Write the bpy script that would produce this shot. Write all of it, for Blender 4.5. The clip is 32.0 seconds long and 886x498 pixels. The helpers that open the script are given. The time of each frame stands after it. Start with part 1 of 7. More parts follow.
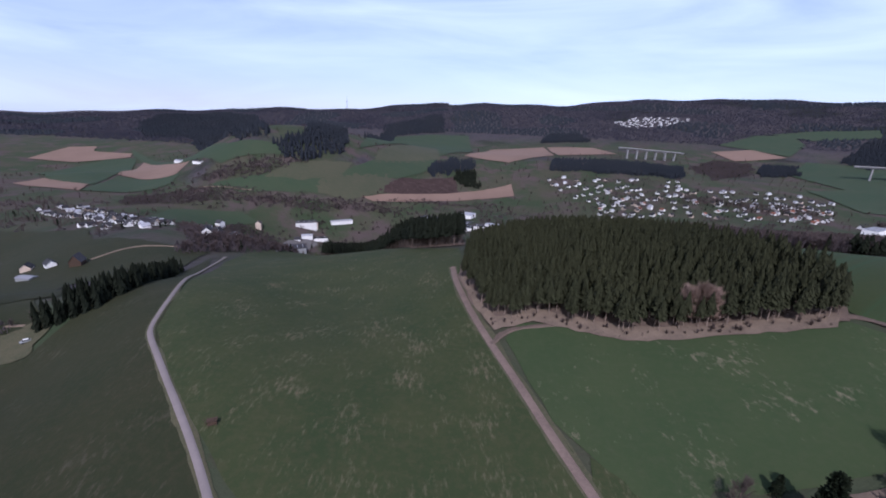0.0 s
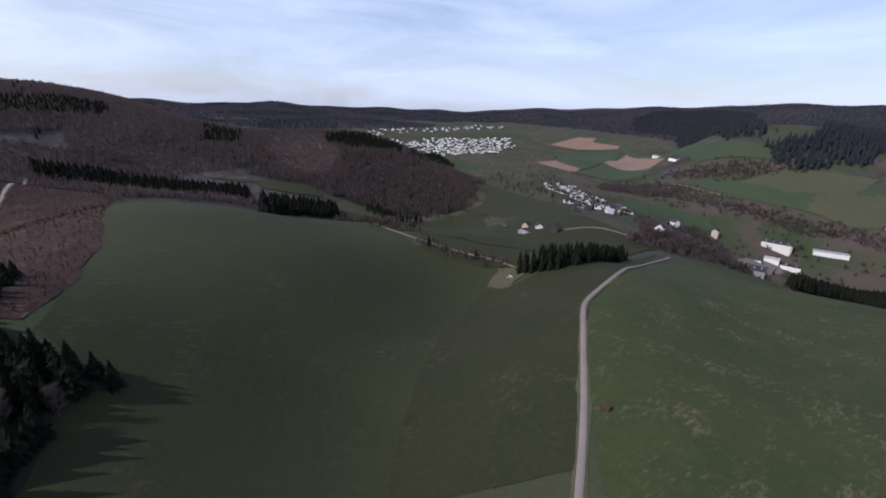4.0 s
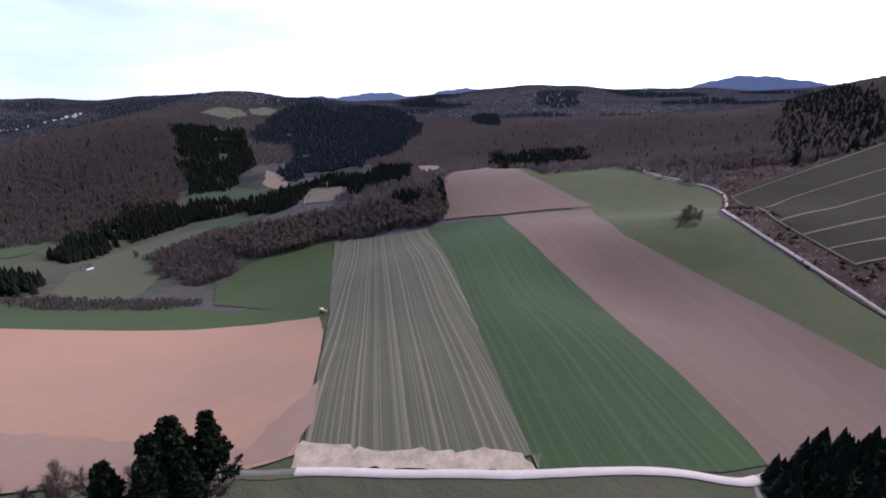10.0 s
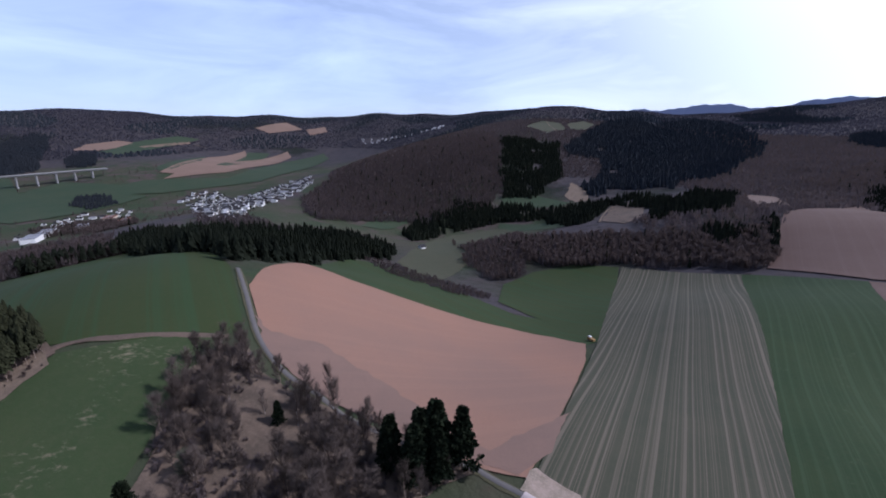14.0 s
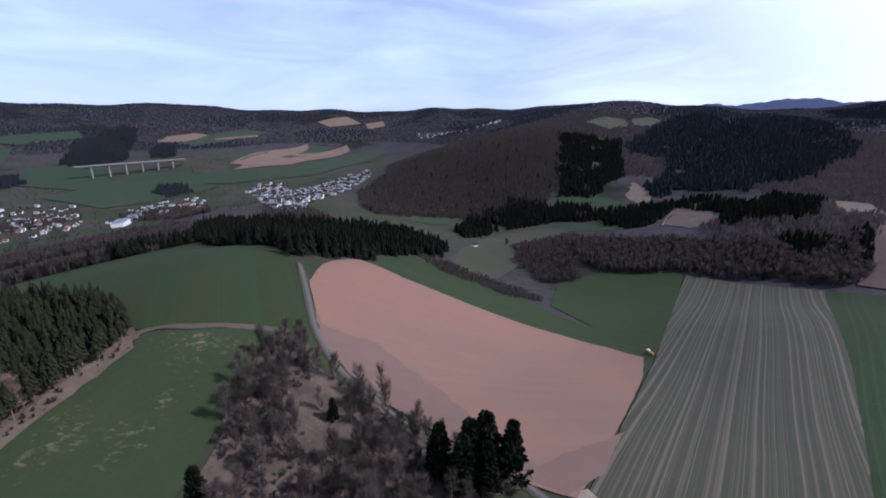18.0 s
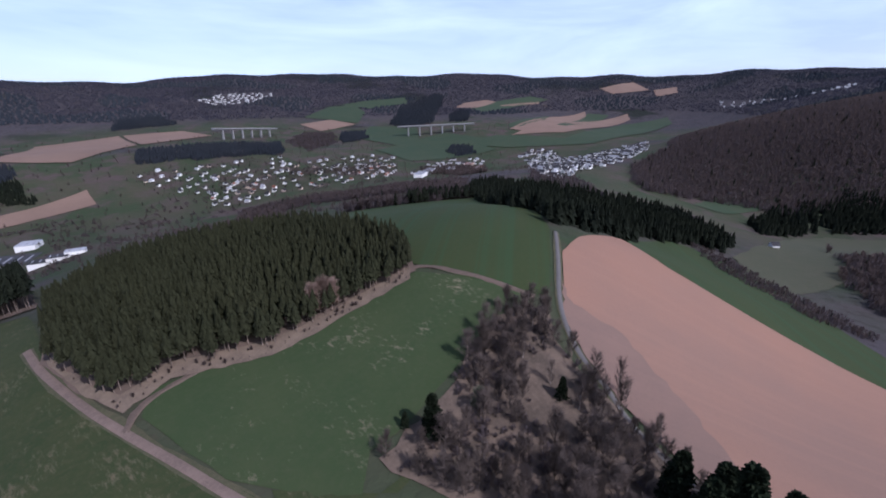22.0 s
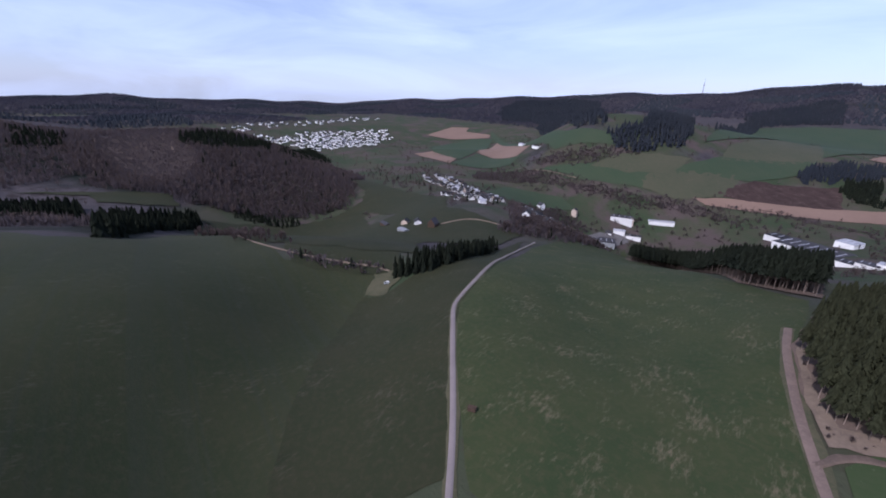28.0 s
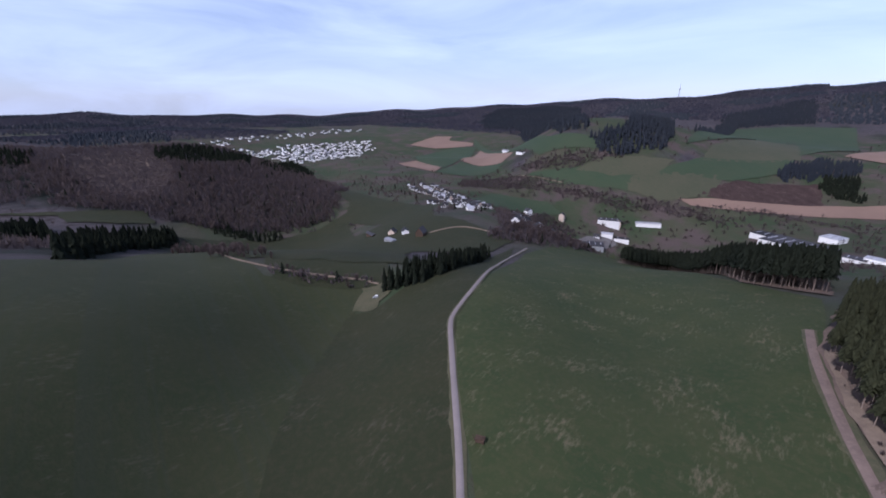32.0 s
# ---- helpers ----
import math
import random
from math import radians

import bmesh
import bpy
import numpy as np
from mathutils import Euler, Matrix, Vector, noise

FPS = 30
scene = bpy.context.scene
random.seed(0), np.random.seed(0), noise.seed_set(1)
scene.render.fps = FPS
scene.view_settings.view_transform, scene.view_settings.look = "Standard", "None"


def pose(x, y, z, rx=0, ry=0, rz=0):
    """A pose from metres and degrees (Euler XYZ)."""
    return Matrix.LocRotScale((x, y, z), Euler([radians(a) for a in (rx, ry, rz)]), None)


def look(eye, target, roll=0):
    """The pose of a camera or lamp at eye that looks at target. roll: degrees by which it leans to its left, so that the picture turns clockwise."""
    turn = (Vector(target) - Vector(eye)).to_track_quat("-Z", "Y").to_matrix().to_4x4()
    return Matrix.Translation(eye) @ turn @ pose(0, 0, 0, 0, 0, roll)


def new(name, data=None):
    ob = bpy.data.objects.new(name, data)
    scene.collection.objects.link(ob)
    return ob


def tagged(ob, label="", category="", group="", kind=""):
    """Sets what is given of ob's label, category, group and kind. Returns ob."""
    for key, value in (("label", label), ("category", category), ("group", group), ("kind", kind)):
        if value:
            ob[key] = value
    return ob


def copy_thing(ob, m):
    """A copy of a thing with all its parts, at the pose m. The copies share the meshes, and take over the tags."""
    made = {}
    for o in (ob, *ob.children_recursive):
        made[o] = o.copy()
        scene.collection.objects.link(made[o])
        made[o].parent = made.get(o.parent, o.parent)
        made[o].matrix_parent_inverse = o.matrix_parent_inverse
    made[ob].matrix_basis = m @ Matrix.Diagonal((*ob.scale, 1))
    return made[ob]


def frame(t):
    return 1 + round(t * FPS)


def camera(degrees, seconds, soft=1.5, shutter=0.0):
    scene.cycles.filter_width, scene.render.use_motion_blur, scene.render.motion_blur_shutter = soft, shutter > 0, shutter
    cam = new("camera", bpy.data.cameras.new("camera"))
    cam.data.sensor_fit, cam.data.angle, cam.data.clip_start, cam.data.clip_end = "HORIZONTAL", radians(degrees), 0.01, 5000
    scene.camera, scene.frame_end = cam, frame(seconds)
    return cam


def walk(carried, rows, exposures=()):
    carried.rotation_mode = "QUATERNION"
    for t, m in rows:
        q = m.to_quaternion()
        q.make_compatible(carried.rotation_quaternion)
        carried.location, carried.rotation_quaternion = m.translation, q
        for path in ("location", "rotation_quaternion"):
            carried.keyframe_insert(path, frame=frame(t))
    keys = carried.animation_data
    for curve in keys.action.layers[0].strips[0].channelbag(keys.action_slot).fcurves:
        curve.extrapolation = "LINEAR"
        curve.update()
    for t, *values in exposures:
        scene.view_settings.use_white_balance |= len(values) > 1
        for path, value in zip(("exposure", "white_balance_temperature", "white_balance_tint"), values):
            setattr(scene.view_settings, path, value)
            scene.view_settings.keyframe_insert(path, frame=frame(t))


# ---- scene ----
cam = camera(91.79, 32.0, soft=1.85)
# -- rows --
ROWS = [
    (0.0, pose(5.02, 9.07, 88.19, 73.03, -1.95, 0.73)),
    (0.5, pose(4.96, 9.15, 88.61, 73.61, -1.67, 2.19)),
    (1.0, pose(4.80, 9.19, 88.98, 73.82, -1.97, 0.87)),
    (1.5, pose(4.50, 9.22, 89.27, 73.30, -1.59, 1.49)),
    (2.0, pose(4.02, 9.11, 89.42, 72.68, -2.62, 5.76)),
    (2.5, pose(3.61, 9.18, 89.47, 72.35, -3.17, 17.70)),
    (4.5, pose(4.22, 10.71, 89.72, 70.36, -1.00, 71.52)),
    (5.0, pose(3.58, 10.95, 90.10, 70.11, -0.65, 85.38)),
    (5.5, pose(2.80, 10.63, 90.87, 69.80, -0.37, 99.57)),
    (6.0, pose(1.90, 9.83, 91.73, 69.68, -0.04, 112.16)),
    (6.5, pose(1.22, 8.63, 92.42, 70.35, 0.38, 125.52)),
    (7.0, pose(0.49, 7.42, 92.83, 71.11, 1.26, 138.79)),
    (7.5, pose(-0.04, 6.29, 93.05, 71.13, 1.18, 153.17)),
    (8.0, pose(0.12, 5.48, 93.34, 70.67, 1.01, 168.06)),
    (8.5, pose(0.72, 5.17, 93.60, 71.87, 1.23, -176.65)),
    (9.0, pose(1.28, 5.07, 93.76, 72.63, 0.84, -160.99)),
    (9.5, pose(1.62, 4.78, 93.97, 71.87, 1.49, -144.77)),
    (10.0, pose(1.33, 4.19, 94.60, 72.38, 1.69, -129.12)),
    (10.5, pose(0.85, 3.20, 95.80, 73.36, 0.96, -114.20)),
    (11.0, pose(0.36, 1.92, 97.28, 73.61, 1.31, -99.64)),
    (11.5, pose(0.00, 0.64, 98.80, 74.19, 1.95, -92.76)),
    (12.0, pose(0.00, 0.00, 100.00, 74.41, 1.78, -92.51)),
    (12.5, pose(0.22, -0.02, 100.86, 74.84, 1.82, -91.90)),
    (13.0, pose(0.60, 0.07, 101.57, 74.73, 1.61, -91.29)),
    (13.5, pose(0.93, 0.22, 102.21, 74.68, 1.35, -90.91)),
    (14.0, pose(1.20, 0.31, 102.84, 74.77, 0.80, -90.16)),
    (14.5, pose(1.46, 0.44, 103.44, 74.23, 1.41, -89.94)),
    (16.5, pose(2.31, 1.03, 106.16, 74.43, 0.12, -89.10)),
    (17.0, pose(2.53, 1.32, 106.68, 74.57, 0.52, -89.11)),
    (17.5, pose(2.67, 1.71, 107.00, 74.78, 0.30, -89.03)),
    (18.0, pose(3.03, 2.17, 107.12, 74.13, 0.43, -83.01)),
    (18.5, pose(3.81, 2.45, 107.20, 73.01, 0.70, -71.84)),
    (19.0, pose(4.42, 2.71, 107.49, 72.11, 0.59, -68.54)),
    (19.5, pose(4.96, 2.89, 107.77, 71.87, 0.68, -66.82)),
    (20.0, pose(5.71, 2.99, 107.85, 71.50, 0.64, -66.90)),
    (20.5, pose(6.82, 3.31, 107.64, 71.32, 0.57, -67.40)),
    (21.0, pose(8.00, 4.03, 107.05, 71.17, 0.39, -67.66)),
    (21.5, pose(9.12, 5.13, 106.16, 70.89, 0.50, -64.53)),
    (22.0, pose(10.14, 6.30, 105.10, 70.48, 0.55, -48.45)),
    (22.5, pose(11.32, 7.71, 104.18, 69.77, 0.12, -23.52)),
    (23.0, pose(12.81, 8.76, 103.44, 69.34, 0.97, -0.66)),
    (23.5, pose(13.99, 9.52, 103.05, 69.17, 1.80, 20.00)),
    (24.0, pose(14.63, 10.50, 102.73, 69.20, 2.33, 33.41)),
    (24.5, pose(15.10, 11.52, 102.54, 69.05, 2.25, 42.80)),
    (25.0, pose(15.20, 12.66, 102.19, 68.98, 1.60, 44.50)),
    (25.5, pose(14.44, 13.94, 101.59, 68.89, 0.55, 41.66)),
    (27.5, pose(9.47, 18.00, 99.08, 69.38, -1.18, 41.26)),
    (28.0, pose(7.95, 18.74, 98.36, 69.93, -1.40, 42.40)),
    (28.5, pose(6.32, 19.58, 97.56, 69.93, -1.72, 42.86)),
    (29.0, pose(4.89, 20.60, 96.91, 70.24, -2.31, 42.18)),
    (29.5, pose(3.47, 21.57, 96.25, 70.51, -2.09, 41.07)),
    (30.0, pose(1.87, 22.40, 95.53, 70.45, -1.61, 42.29)),
    (30.5, pose(0.11, 23.27, 94.76, 70.37, -0.94, 43.41)),
    (31.0, pose(-1.32, 24.47, 94.04, 70.90, -0.97, 42.29)),
    (31.5, pose(-2.49, 25.99, 93.50, 71.03, -0.70, 39.61)),
    (32.0, pose(-3.62, 27.46, 93.12, 71.20, -0.08, 40.03)),
]
# -- end rows --
EXPOSURES = [
    (0.0, -0.25, 5570, 24), (2.5, -0.25, 5620, 22), (4.5, -0.26, 6100, 16), (5.5, -0.28, 6100, 15), (6.0, -0.13, 6100, 15), (6.5, -0.06, 6050, 16),
    (7.5, -0.05, 5920, 17), (9.0, 0.12, 5800, 19), (10.0, 0.17, 5850, 21), (11.0, -0.17, 5670, 20), (12.0, -0.42, 5520, 20), (19.0, -0.33, 5520, 20),
    (22.0, -0.24, 5520, 22), (23.0, -0.2, 5540, 25), (28.0, -0.25, 5570, 24), (32.0, -0.25, 5570, 24)]
walk(cam, ROWS, EXPOSURES)

# ---- sky and sun ----
SUN_AZ, SUN_EL = 178.0, 45.0
SUN_DIR = Vector((-math.sin(radians(SUN_AZ)) * math.cos(radians(SUN_EL)), math.cos(radians(SUN_AZ)) * math.cos(radians(SUN_EL)), math.sin(radians(SUN_EL))))
world = bpy.data.worlds.new("world")
scene.world = world
world.use_nodes = True


def wire(tree, kind, values=(), links=(), **settings):
    """A node with its settings, input values and incoming links."""
    n = tree.nodes.new(kind)
    for key, value in settings.items():
        setattr(n, key, value)
    for key, value in dict(values).items():
        n.inputs[key].default_value = value
    for key, socket in dict(links).items():
        tree.links.new(socket, n.inputs[key])
    return n


def build_sky():
    t = world.node_tree
    back = t.nodes["Background"]
    sky = wire(t, "ShaderNodeTexSky", sky_type="NISHITA", sun_disc=False, sun_elevation=radians(SUN_EL), sun_rotation=radians(-SUN_AZ),
               air_density=1.0, dust_density=0.4, ozone_density=2.0)
    where = wire(t, "ShaderNodeTexCoord").outputs["Generated"]
    flat = wire(t, "ShaderNodeMapping", {"Scale": (1.0, 1.6, 7.0), "Rotation": (0.0, 0.0, 0.6)}, {"Vector": where})
    cirrus = wire(t, "ShaderNodeTexNoise", {"Scale": 1.7, "Detail": 7.0, "Roughness": 0.55, "Distortion": 0.6}, {"Vector": flat.outputs[0]})
    veil = wire(t, "ShaderNodeMapRange", {"From Min": 0.36, "From Max": 0.72, "To Min": 0.40, "To Max": 0.78}, {"Value": cirrus.outputs["Fac"]})
    toward = wire(t, "ShaderNodeVectorMath", {1: SUN_DIR}, {0: where}, operation="DOT_PRODUCT")
    glare = wire(t, "ShaderNodeMapRange", {"From Min": -0.12, "From Max": 0.85, "To Min": 0.0, "To Max": 1.0}, {"Value": toward.outputs["Value"]}, interpolation_type="SMOOTHSTEP")
    bright = wire(t, "ShaderNodeMix", {"A": (10.8, 12.7, 16.2, 1), "B": (19.0, 19.0, 19.0, 1)}, {"Factor": glare.outputs[0]}, data_type="RGBA")
    for key, value in (("A", (10.8, 12.7, 16.2, 1)), ("B", (19.0, 19.0, 19.0, 1))):
        [s for s in bright.inputs if s.name == key and s.type == "RGBA"][0].default_value = value
    lift = wire(t, "ShaderNodeSeparateXYZ", {}, {0: where}).outputs[2]
    thin = wire(t, "ShaderNodeMapRange", {"From Min": 0.22, "From Max": 0.62, "To Min": 1.0, "To Max": 0.12}, {"Value": lift}, interpolation_type="SMOOTHSTEP")
    veil1 = wire(t, "ShaderNodeMath", {}, {0: veil.outputs[0], 1: glare.outputs[0]}, operation="MAXIMUM")
    veil2 = wire(t, "ShaderNodeMath", {}, {0: veil1.outputs[0], 1: thin.outputs[0]}, operation="MULTIPLY")
    both = wire(t, "ShaderNodeMix", {}, {"Factor": veil2.outputs[0]}, data_type="RGBA")
    rgba = {s.name: s for s in both.inputs if s.type == "RGBA"}
    t.links.new(sky.outputs["Color"], rgba["A"])
    t.links.new([s for s in bright.outputs if s.type == "RGBA"][0], rgba["B"])
    east = wire(t, "ShaderNodeSeparateXYZ", {}, {0: where}).outputs[0]
    side = wire(t, "ShaderNodeMapRange", {"From Min": -0.75, "From Max": 0.15, "To Min": 0.92, "To Max": 1.05}, {"Value": east})
    full = wire(t, "ShaderNodeVectorMath", {}, {0: [s for s in both.outputs if s.type == "RGBA"][0], "Scale": side.outputs[0]}, operation="SCALE")
    t.links.new(full.outputs[0], back.inputs["Color"])
    back.inputs["Strength"].default_value = 0.1


build_sky()
sun = new("sun", bpy.data.lights.new("sun", "SUN"))
sun.data.energy, sun.data.angle, sun.data.color = 4.0, radians(0.6), (1.0, 0.94, 0.84)
sun.matrix_world = look(SUN_DIR * 900, (0, 0, 0))

# ---- materials ----


def surface(name, colors, scales, mix=(0.5, 0.5), rough=0.9, bump=0.0, bump_scale=1.0, stripe=None, vary=0.0, island=0.0, flecks=None, gloss=0.2, drawn=(1.25, 0.42), thin=0.0):
    """Two-scale coloured surface in metres. colors: base, second, fine. scales: size in metres of the patches and of the grain.
    stripe: (turn in degrees, period in metres, colour, strength). flecks: (size in metres, colour, threshold)."""
    m = bpy.data.materials.new(name)
    m.use_nodes = True
    t = m.node_tree
    p = t.nodes["Principled BSDF"]
    p.inputs["Roughness"].default_value = rough
    p.inputs["Specular IOR Level"].default_value = gloss
    place = wire(t, "ShaderNodeTexCoord").outputs["Object"]
    big = wire(t, "ShaderNodeTexNoise", {"Scale": 1.0 / scales[0], "Detail": 5.0, "Roughness": 0.6}, {"Vector": place})
    fine = wire(t, "ShaderNodeTexNoise", {"Scale": 1.0 / scales[1], "Detail": 4.0, "Roughness": 0.7}, {"Vector": place})

    def blend(a, b, fac, low=0.35, high=0.65, most=1.0):
        r = wire(t, "ShaderNodeMapRange", {"From Min": low, "From Max": high, "To Min": 0.0, "To Max": most}, {"Value": fac})
        n = wire(t, "ShaderNodeMix", {}, {"Factor": r.outputs[0]}, data_type="RGBA")
        s = [q for q in n.inputs if q.type == "RGBA"]
        for q, v in zip(s, (a, b)):
            if isinstance(v, tuple):
                q.default_value = (*v, 1)
            else:
                t.links.new(v, q)
        return [q for q in n.outputs if q.type == "RGBA"][0]

    c = blend(colors[0], colors[1], big.outputs["Fac"], most=mix[0] * 2 if mix[0] < 0.5 else 1.0)
    c = blend(c, colors[2], fine.outputs["Fac"], 0.45, 0.75, mix[1])
    if flecks:
        pull = wire(t, "ShaderNodeMapping", {"Scale": (drawn[0], drawn[1], 1.0), "Rotation": (0.0, 0.0, 0.7)}, {"Vector": place})
        dots = wire(t, "ShaderNodeTexNoise", {"Scale": 1.0 / flecks[0], "Detail": 5.0, "Roughness": 0.7}, {"Vector": pull.outputs[0]})
        area = wire(t, "ShaderNodeTexNoise", {"Scale": 0.12 / flecks[0], "Detail": 2.0}, {"Vector": place})
        even = wire(t, "ShaderNodeMath", {1: 0.55, 2: 0.225}, {0: area.outputs["Fac"]}, operation="MULTIPLY_ADD")
        both = wire(t, "ShaderNodeMath", {}, {0: dots.outputs["Fac"], 1: even.outputs[0]}, operation="MULTIPLY")
        c = blend(c, flecks[1], both.outputs[0], flecks[2] - 0.03, flecks[2] + 0.11, 0.8)
    if stripe:
        turn, period, color, strength = stripe
        way = wire(t, "ShaderNodeVectorMath", {1: (math.cos(radians(turn)) / period, math.sin(radians(turn)) / period, 0)}, {0: place}, operation="DOT_PRODUCT")
        wob = wire(t, "ShaderNodeMath", {1: 0.2}, {0: big.outputs["Fac"]}, operation="MULTIPLY")
        addn = wire(t, "ShaderNodeMath", {}, {0: way.outputs["Value"], 1: wob.outputs[0]}, operation="ADD")
        oned = wire(t, "ShaderNodeTexNoise", {"Scale": 1.0, "Detail": 3.0, "Roughness": 0.75}, {"W": addn.outputs[0]}, noise_dimensions="1D")
        c = blend(c, color, oned.outputs["Fac"], 0.48, 0.62, strength)
    if island or vary:
        r = wire(t, "ShaderNodeNewGeometry").outputs["Random Per Island"] if island else wire(t, "ShaderNodeObjectInfo").outputs["Random"]
        k = wire(t, "ShaderNodeMapRange", {"To Min": 1 - (island or vary), "To Max": 1 + (island or vary)}, {"Value": r})
        h = wire(t, "ShaderNodeHueSaturation", {}, {"Value": k.outputs[0], "Color": c})
        c = h.outputs["Color"]
    t.links.new(c, p.inputs["Base Color"])
    if bump:
        b = wire(t, "ShaderNodeTexNoise", {"Scale": 1.0 / bump_scale, "Detail": 5.0, "Roughness": 0.65}, {"Vector": place})
        n = wire(t, "ShaderNodeBump", {"Strength": 0.8, "Distance": bump}, {"Height": b.outputs["Fac"]})
        t.links.new(n.outputs["Normal"], p.inputs["Normal"])
    if thin:
        glow = wire(t, "ShaderNodeBsdfTranslucent", {}, {"Color": c})
        both = wire(t, "ShaderNodeMixShader", {0: thin}, {1: p.outputs[0], 2: glow.outputs[0]})
        t.links.new(both.outputs[0], t.nodes["Material Output"].inputs["Surface"])
    return m


def land_material():
    """Grass on the hilltop and the valley floors, brown leafless woods with darker stands on the slopes."""
    m = bpy.data.materials.new("land")
    m.use_nodes = True
    t = m.node_tree
    p = t.nodes["Principled BSDF"]
    p.inputs["Roughness"].default_value = 0.95
    p.inputs["Specular IOR Level"].default_value = 0.1
    place = wire(t, "ShaderNodeTexCoord").outputs["Object"]

    def noise_at(size, detail=5.0):
        return wire(t, "ShaderNodeTexNoise", {"Scale": 1.0 / size, "Detail": detail, "Roughness": 0.62}, {"Vector": place}).outputs["Fac"]

    def ramp(value, low, high):
        return wire(t, "ShaderNodeMapRange", {"From Min": low, "From Max": high}, {"Value": value}).outputs[0]

    def blend(a, b, fac):
        n = wire(t, "ShaderNodeMix", {}, {"Factor": fac}, data_type="RGBA")
        for q, v in zip([q for q in n.inputs if q.type == "RGBA"], (a, b)):
            if isinstance(v, tuple):
                q.default_value = (*v, 1)
            else:
                t.links.new(v, q)
        return [q for q in n.outputs if q.type == "RGBA"][0]

    # Woodland brown leaned towards blue: haze of the far ridges, put in as colour.
    wood = blend((0.054, 0.049, 0.056), (0.072, 0.062, 0.066), ramp(noise_at(90), 0.38, 0.62))
    wood = blend(wood, (0.020, 0.024, 0.020), ramp(noise_at(420), 0.56, 0.62))
    wood = blend(wood, (0.09, 0.07, 0.056), ramp(noise_at(240), 0.66, 0.74))
    wood = blend(wood, (0.028, 0.022, 0.020), ramp(noise_at(14), 0.5, 0.72))
    grass = blend((0.040, 0.056, 0.030), (0.064, 0.062, 0.042), ramp(noise_at(130), 0.40, 0.62))
    grass = blend(grass, (0.060, 0.044, 0.034), ramp(noise_at(9), 0.56, 0.8))
    outer = wire(t, "ShaderNodeMath", {}, {0: ramp(noise_at(75), 0.50, 0.62), 1: ramp(wire(t, "ShaderNodeVectorMath", {}, {0: place}, operation="LENGTH").outputs["Value"], 420.0, 560.0)}, operation="MULTIPLY").outputs[0]
    grass = blend(grass, (0.080, 0.062, 0.058), outer)
    spread = wire(t, "ShaderNodeSeparateXYZ", {}, {0: place})
    plan = wire(t, "ShaderNodeCombineXYZ", {}, {0: spread.outputs[0], 1: spread.outputs[1]})
    reach = wire(t, "ShaderNodeVectorMath", {}, {0: plan.outputs[0]}, operation="LENGTH").outputs["Value"]
    shift = wire(t, "ShaderNodeMath", {1: 260.0}, {0: noise_at(110)}, operation="MULTIPLY").outputs[0]
    edge = wire(t, "ShaderNodeMath", {}, {0: reach, 1: shift}, operation="ADD").outputs[0]
    low = wire(t, "ShaderNodeMath", {1: 70.0}, {0: noise_at(160)}, operation="MULTIPLY").outputs[0]
    level = wire(t, "ShaderNodeMath", {}, {0: spread.outputs[2], 1: low}, operation="ADD").outputs[0]
    valley = ramp(level, -25.0, -48.0)
    hilltop = ramp(edge, 470.0, 380.0)
    lean = wire(t, "ShaderNodeMath", {1: 0.4}, {0: spread.outputs[0]}, operation="MULTIPLY").outputs[0]
    north = wire(t, "ShaderNodeMath", {}, {0: spread.outputs[1], 1: lean}, operation="ADD").outputs[0]
    farms = wire(t, "ShaderNodeMath", {}, {0: ramp(north, 230.0, 380.0), 1: ramp(edge, 2750.0, 2450.0)}, operation="MULTIPLY").outputs[0]
    farms = wire(t, "ShaderNodeMath", {}, {0: farms, 1: ramp(noise_at(330), 0.64, 0.56)}, operation="MULTIPLY").outputs[0]
    some = wire(t, "ShaderNodeMath", {}, {0: valley, 1: hilltop}, operation="MAXIMUM").outputs[0]
    green = wire(t, "ShaderNodeMath", {}, {0: some, 1: farms}, operation="MAXIMUM").outputs[0]
    t.links.new(blend(wood, grass, green), p.inputs["Base Color"])
    n = wire(t, "ShaderNodeBump", {"Strength": 1.0, "Distance": 2.2}, {"Height": noise_at(16, 6.0)})
    t.links.new(n.outputs["Normal"], p.inputs["Normal"])
    return m


MEADOW = surface("meadow_grass", [(0.0335, 0.0480, 0.0200), (0.0455, 0.0550, 0.0232), (0.0720, 0.0640, 0.0335)], (22, 2.2), (0.5, 0.55), bump=0.15, bump_scale=1.2, flecks=(1.5, (0.150, 0.125, 0.080), 0.312), rough=0.85, gloss=0.12)
MEADOW_PATCHY = surface("patchy_meadow_grass", [(0.0390, 0.0600, 0.0255), (0.0480, 0.0660, 0.0285), (0.0660, 0.0700, 0.0380)], (26, 2.2), (0.5, 0.40), bump=0.14, bump_scale=1.2, flecks=(2.1, (0.23, 0.195, 0.135), 0.335), rough=0.85, gloss=0.12, drawn=(1.0, 0.55))
MEADOW_MOWN = surface("striped_meadow_grass", [(0.0360, 0.0520, 0.0205), (0.0440, 0.0570, 0.0225), (0.0600, 0.0590, 0.0270)], (40, 2.5), (0.4, 0.35), bump=0.1, bump_scale=1.5, stripe=(122, 9.0, (0.034, 0.066, 0.030), 0.6), rough=0.85, gloss=0.12)
MEADOW_DARK = surface("dark_meadow_grass", [(0.0290, 0.0365, 0.0168), (0.0370, 0.0405, 0.0192), (0.0530, 0.0480, 0.0265)], (38, 2.4), (0.5, 0.55), bump=0.15, bump_scale=1.2, stripe=(75, 9.0, (0.035, 0.040, 0.024), 0.55), flecks=(1.8, (0.085, 0.075, 0.052), 0.33), rough=0.85, gloss=0.12)
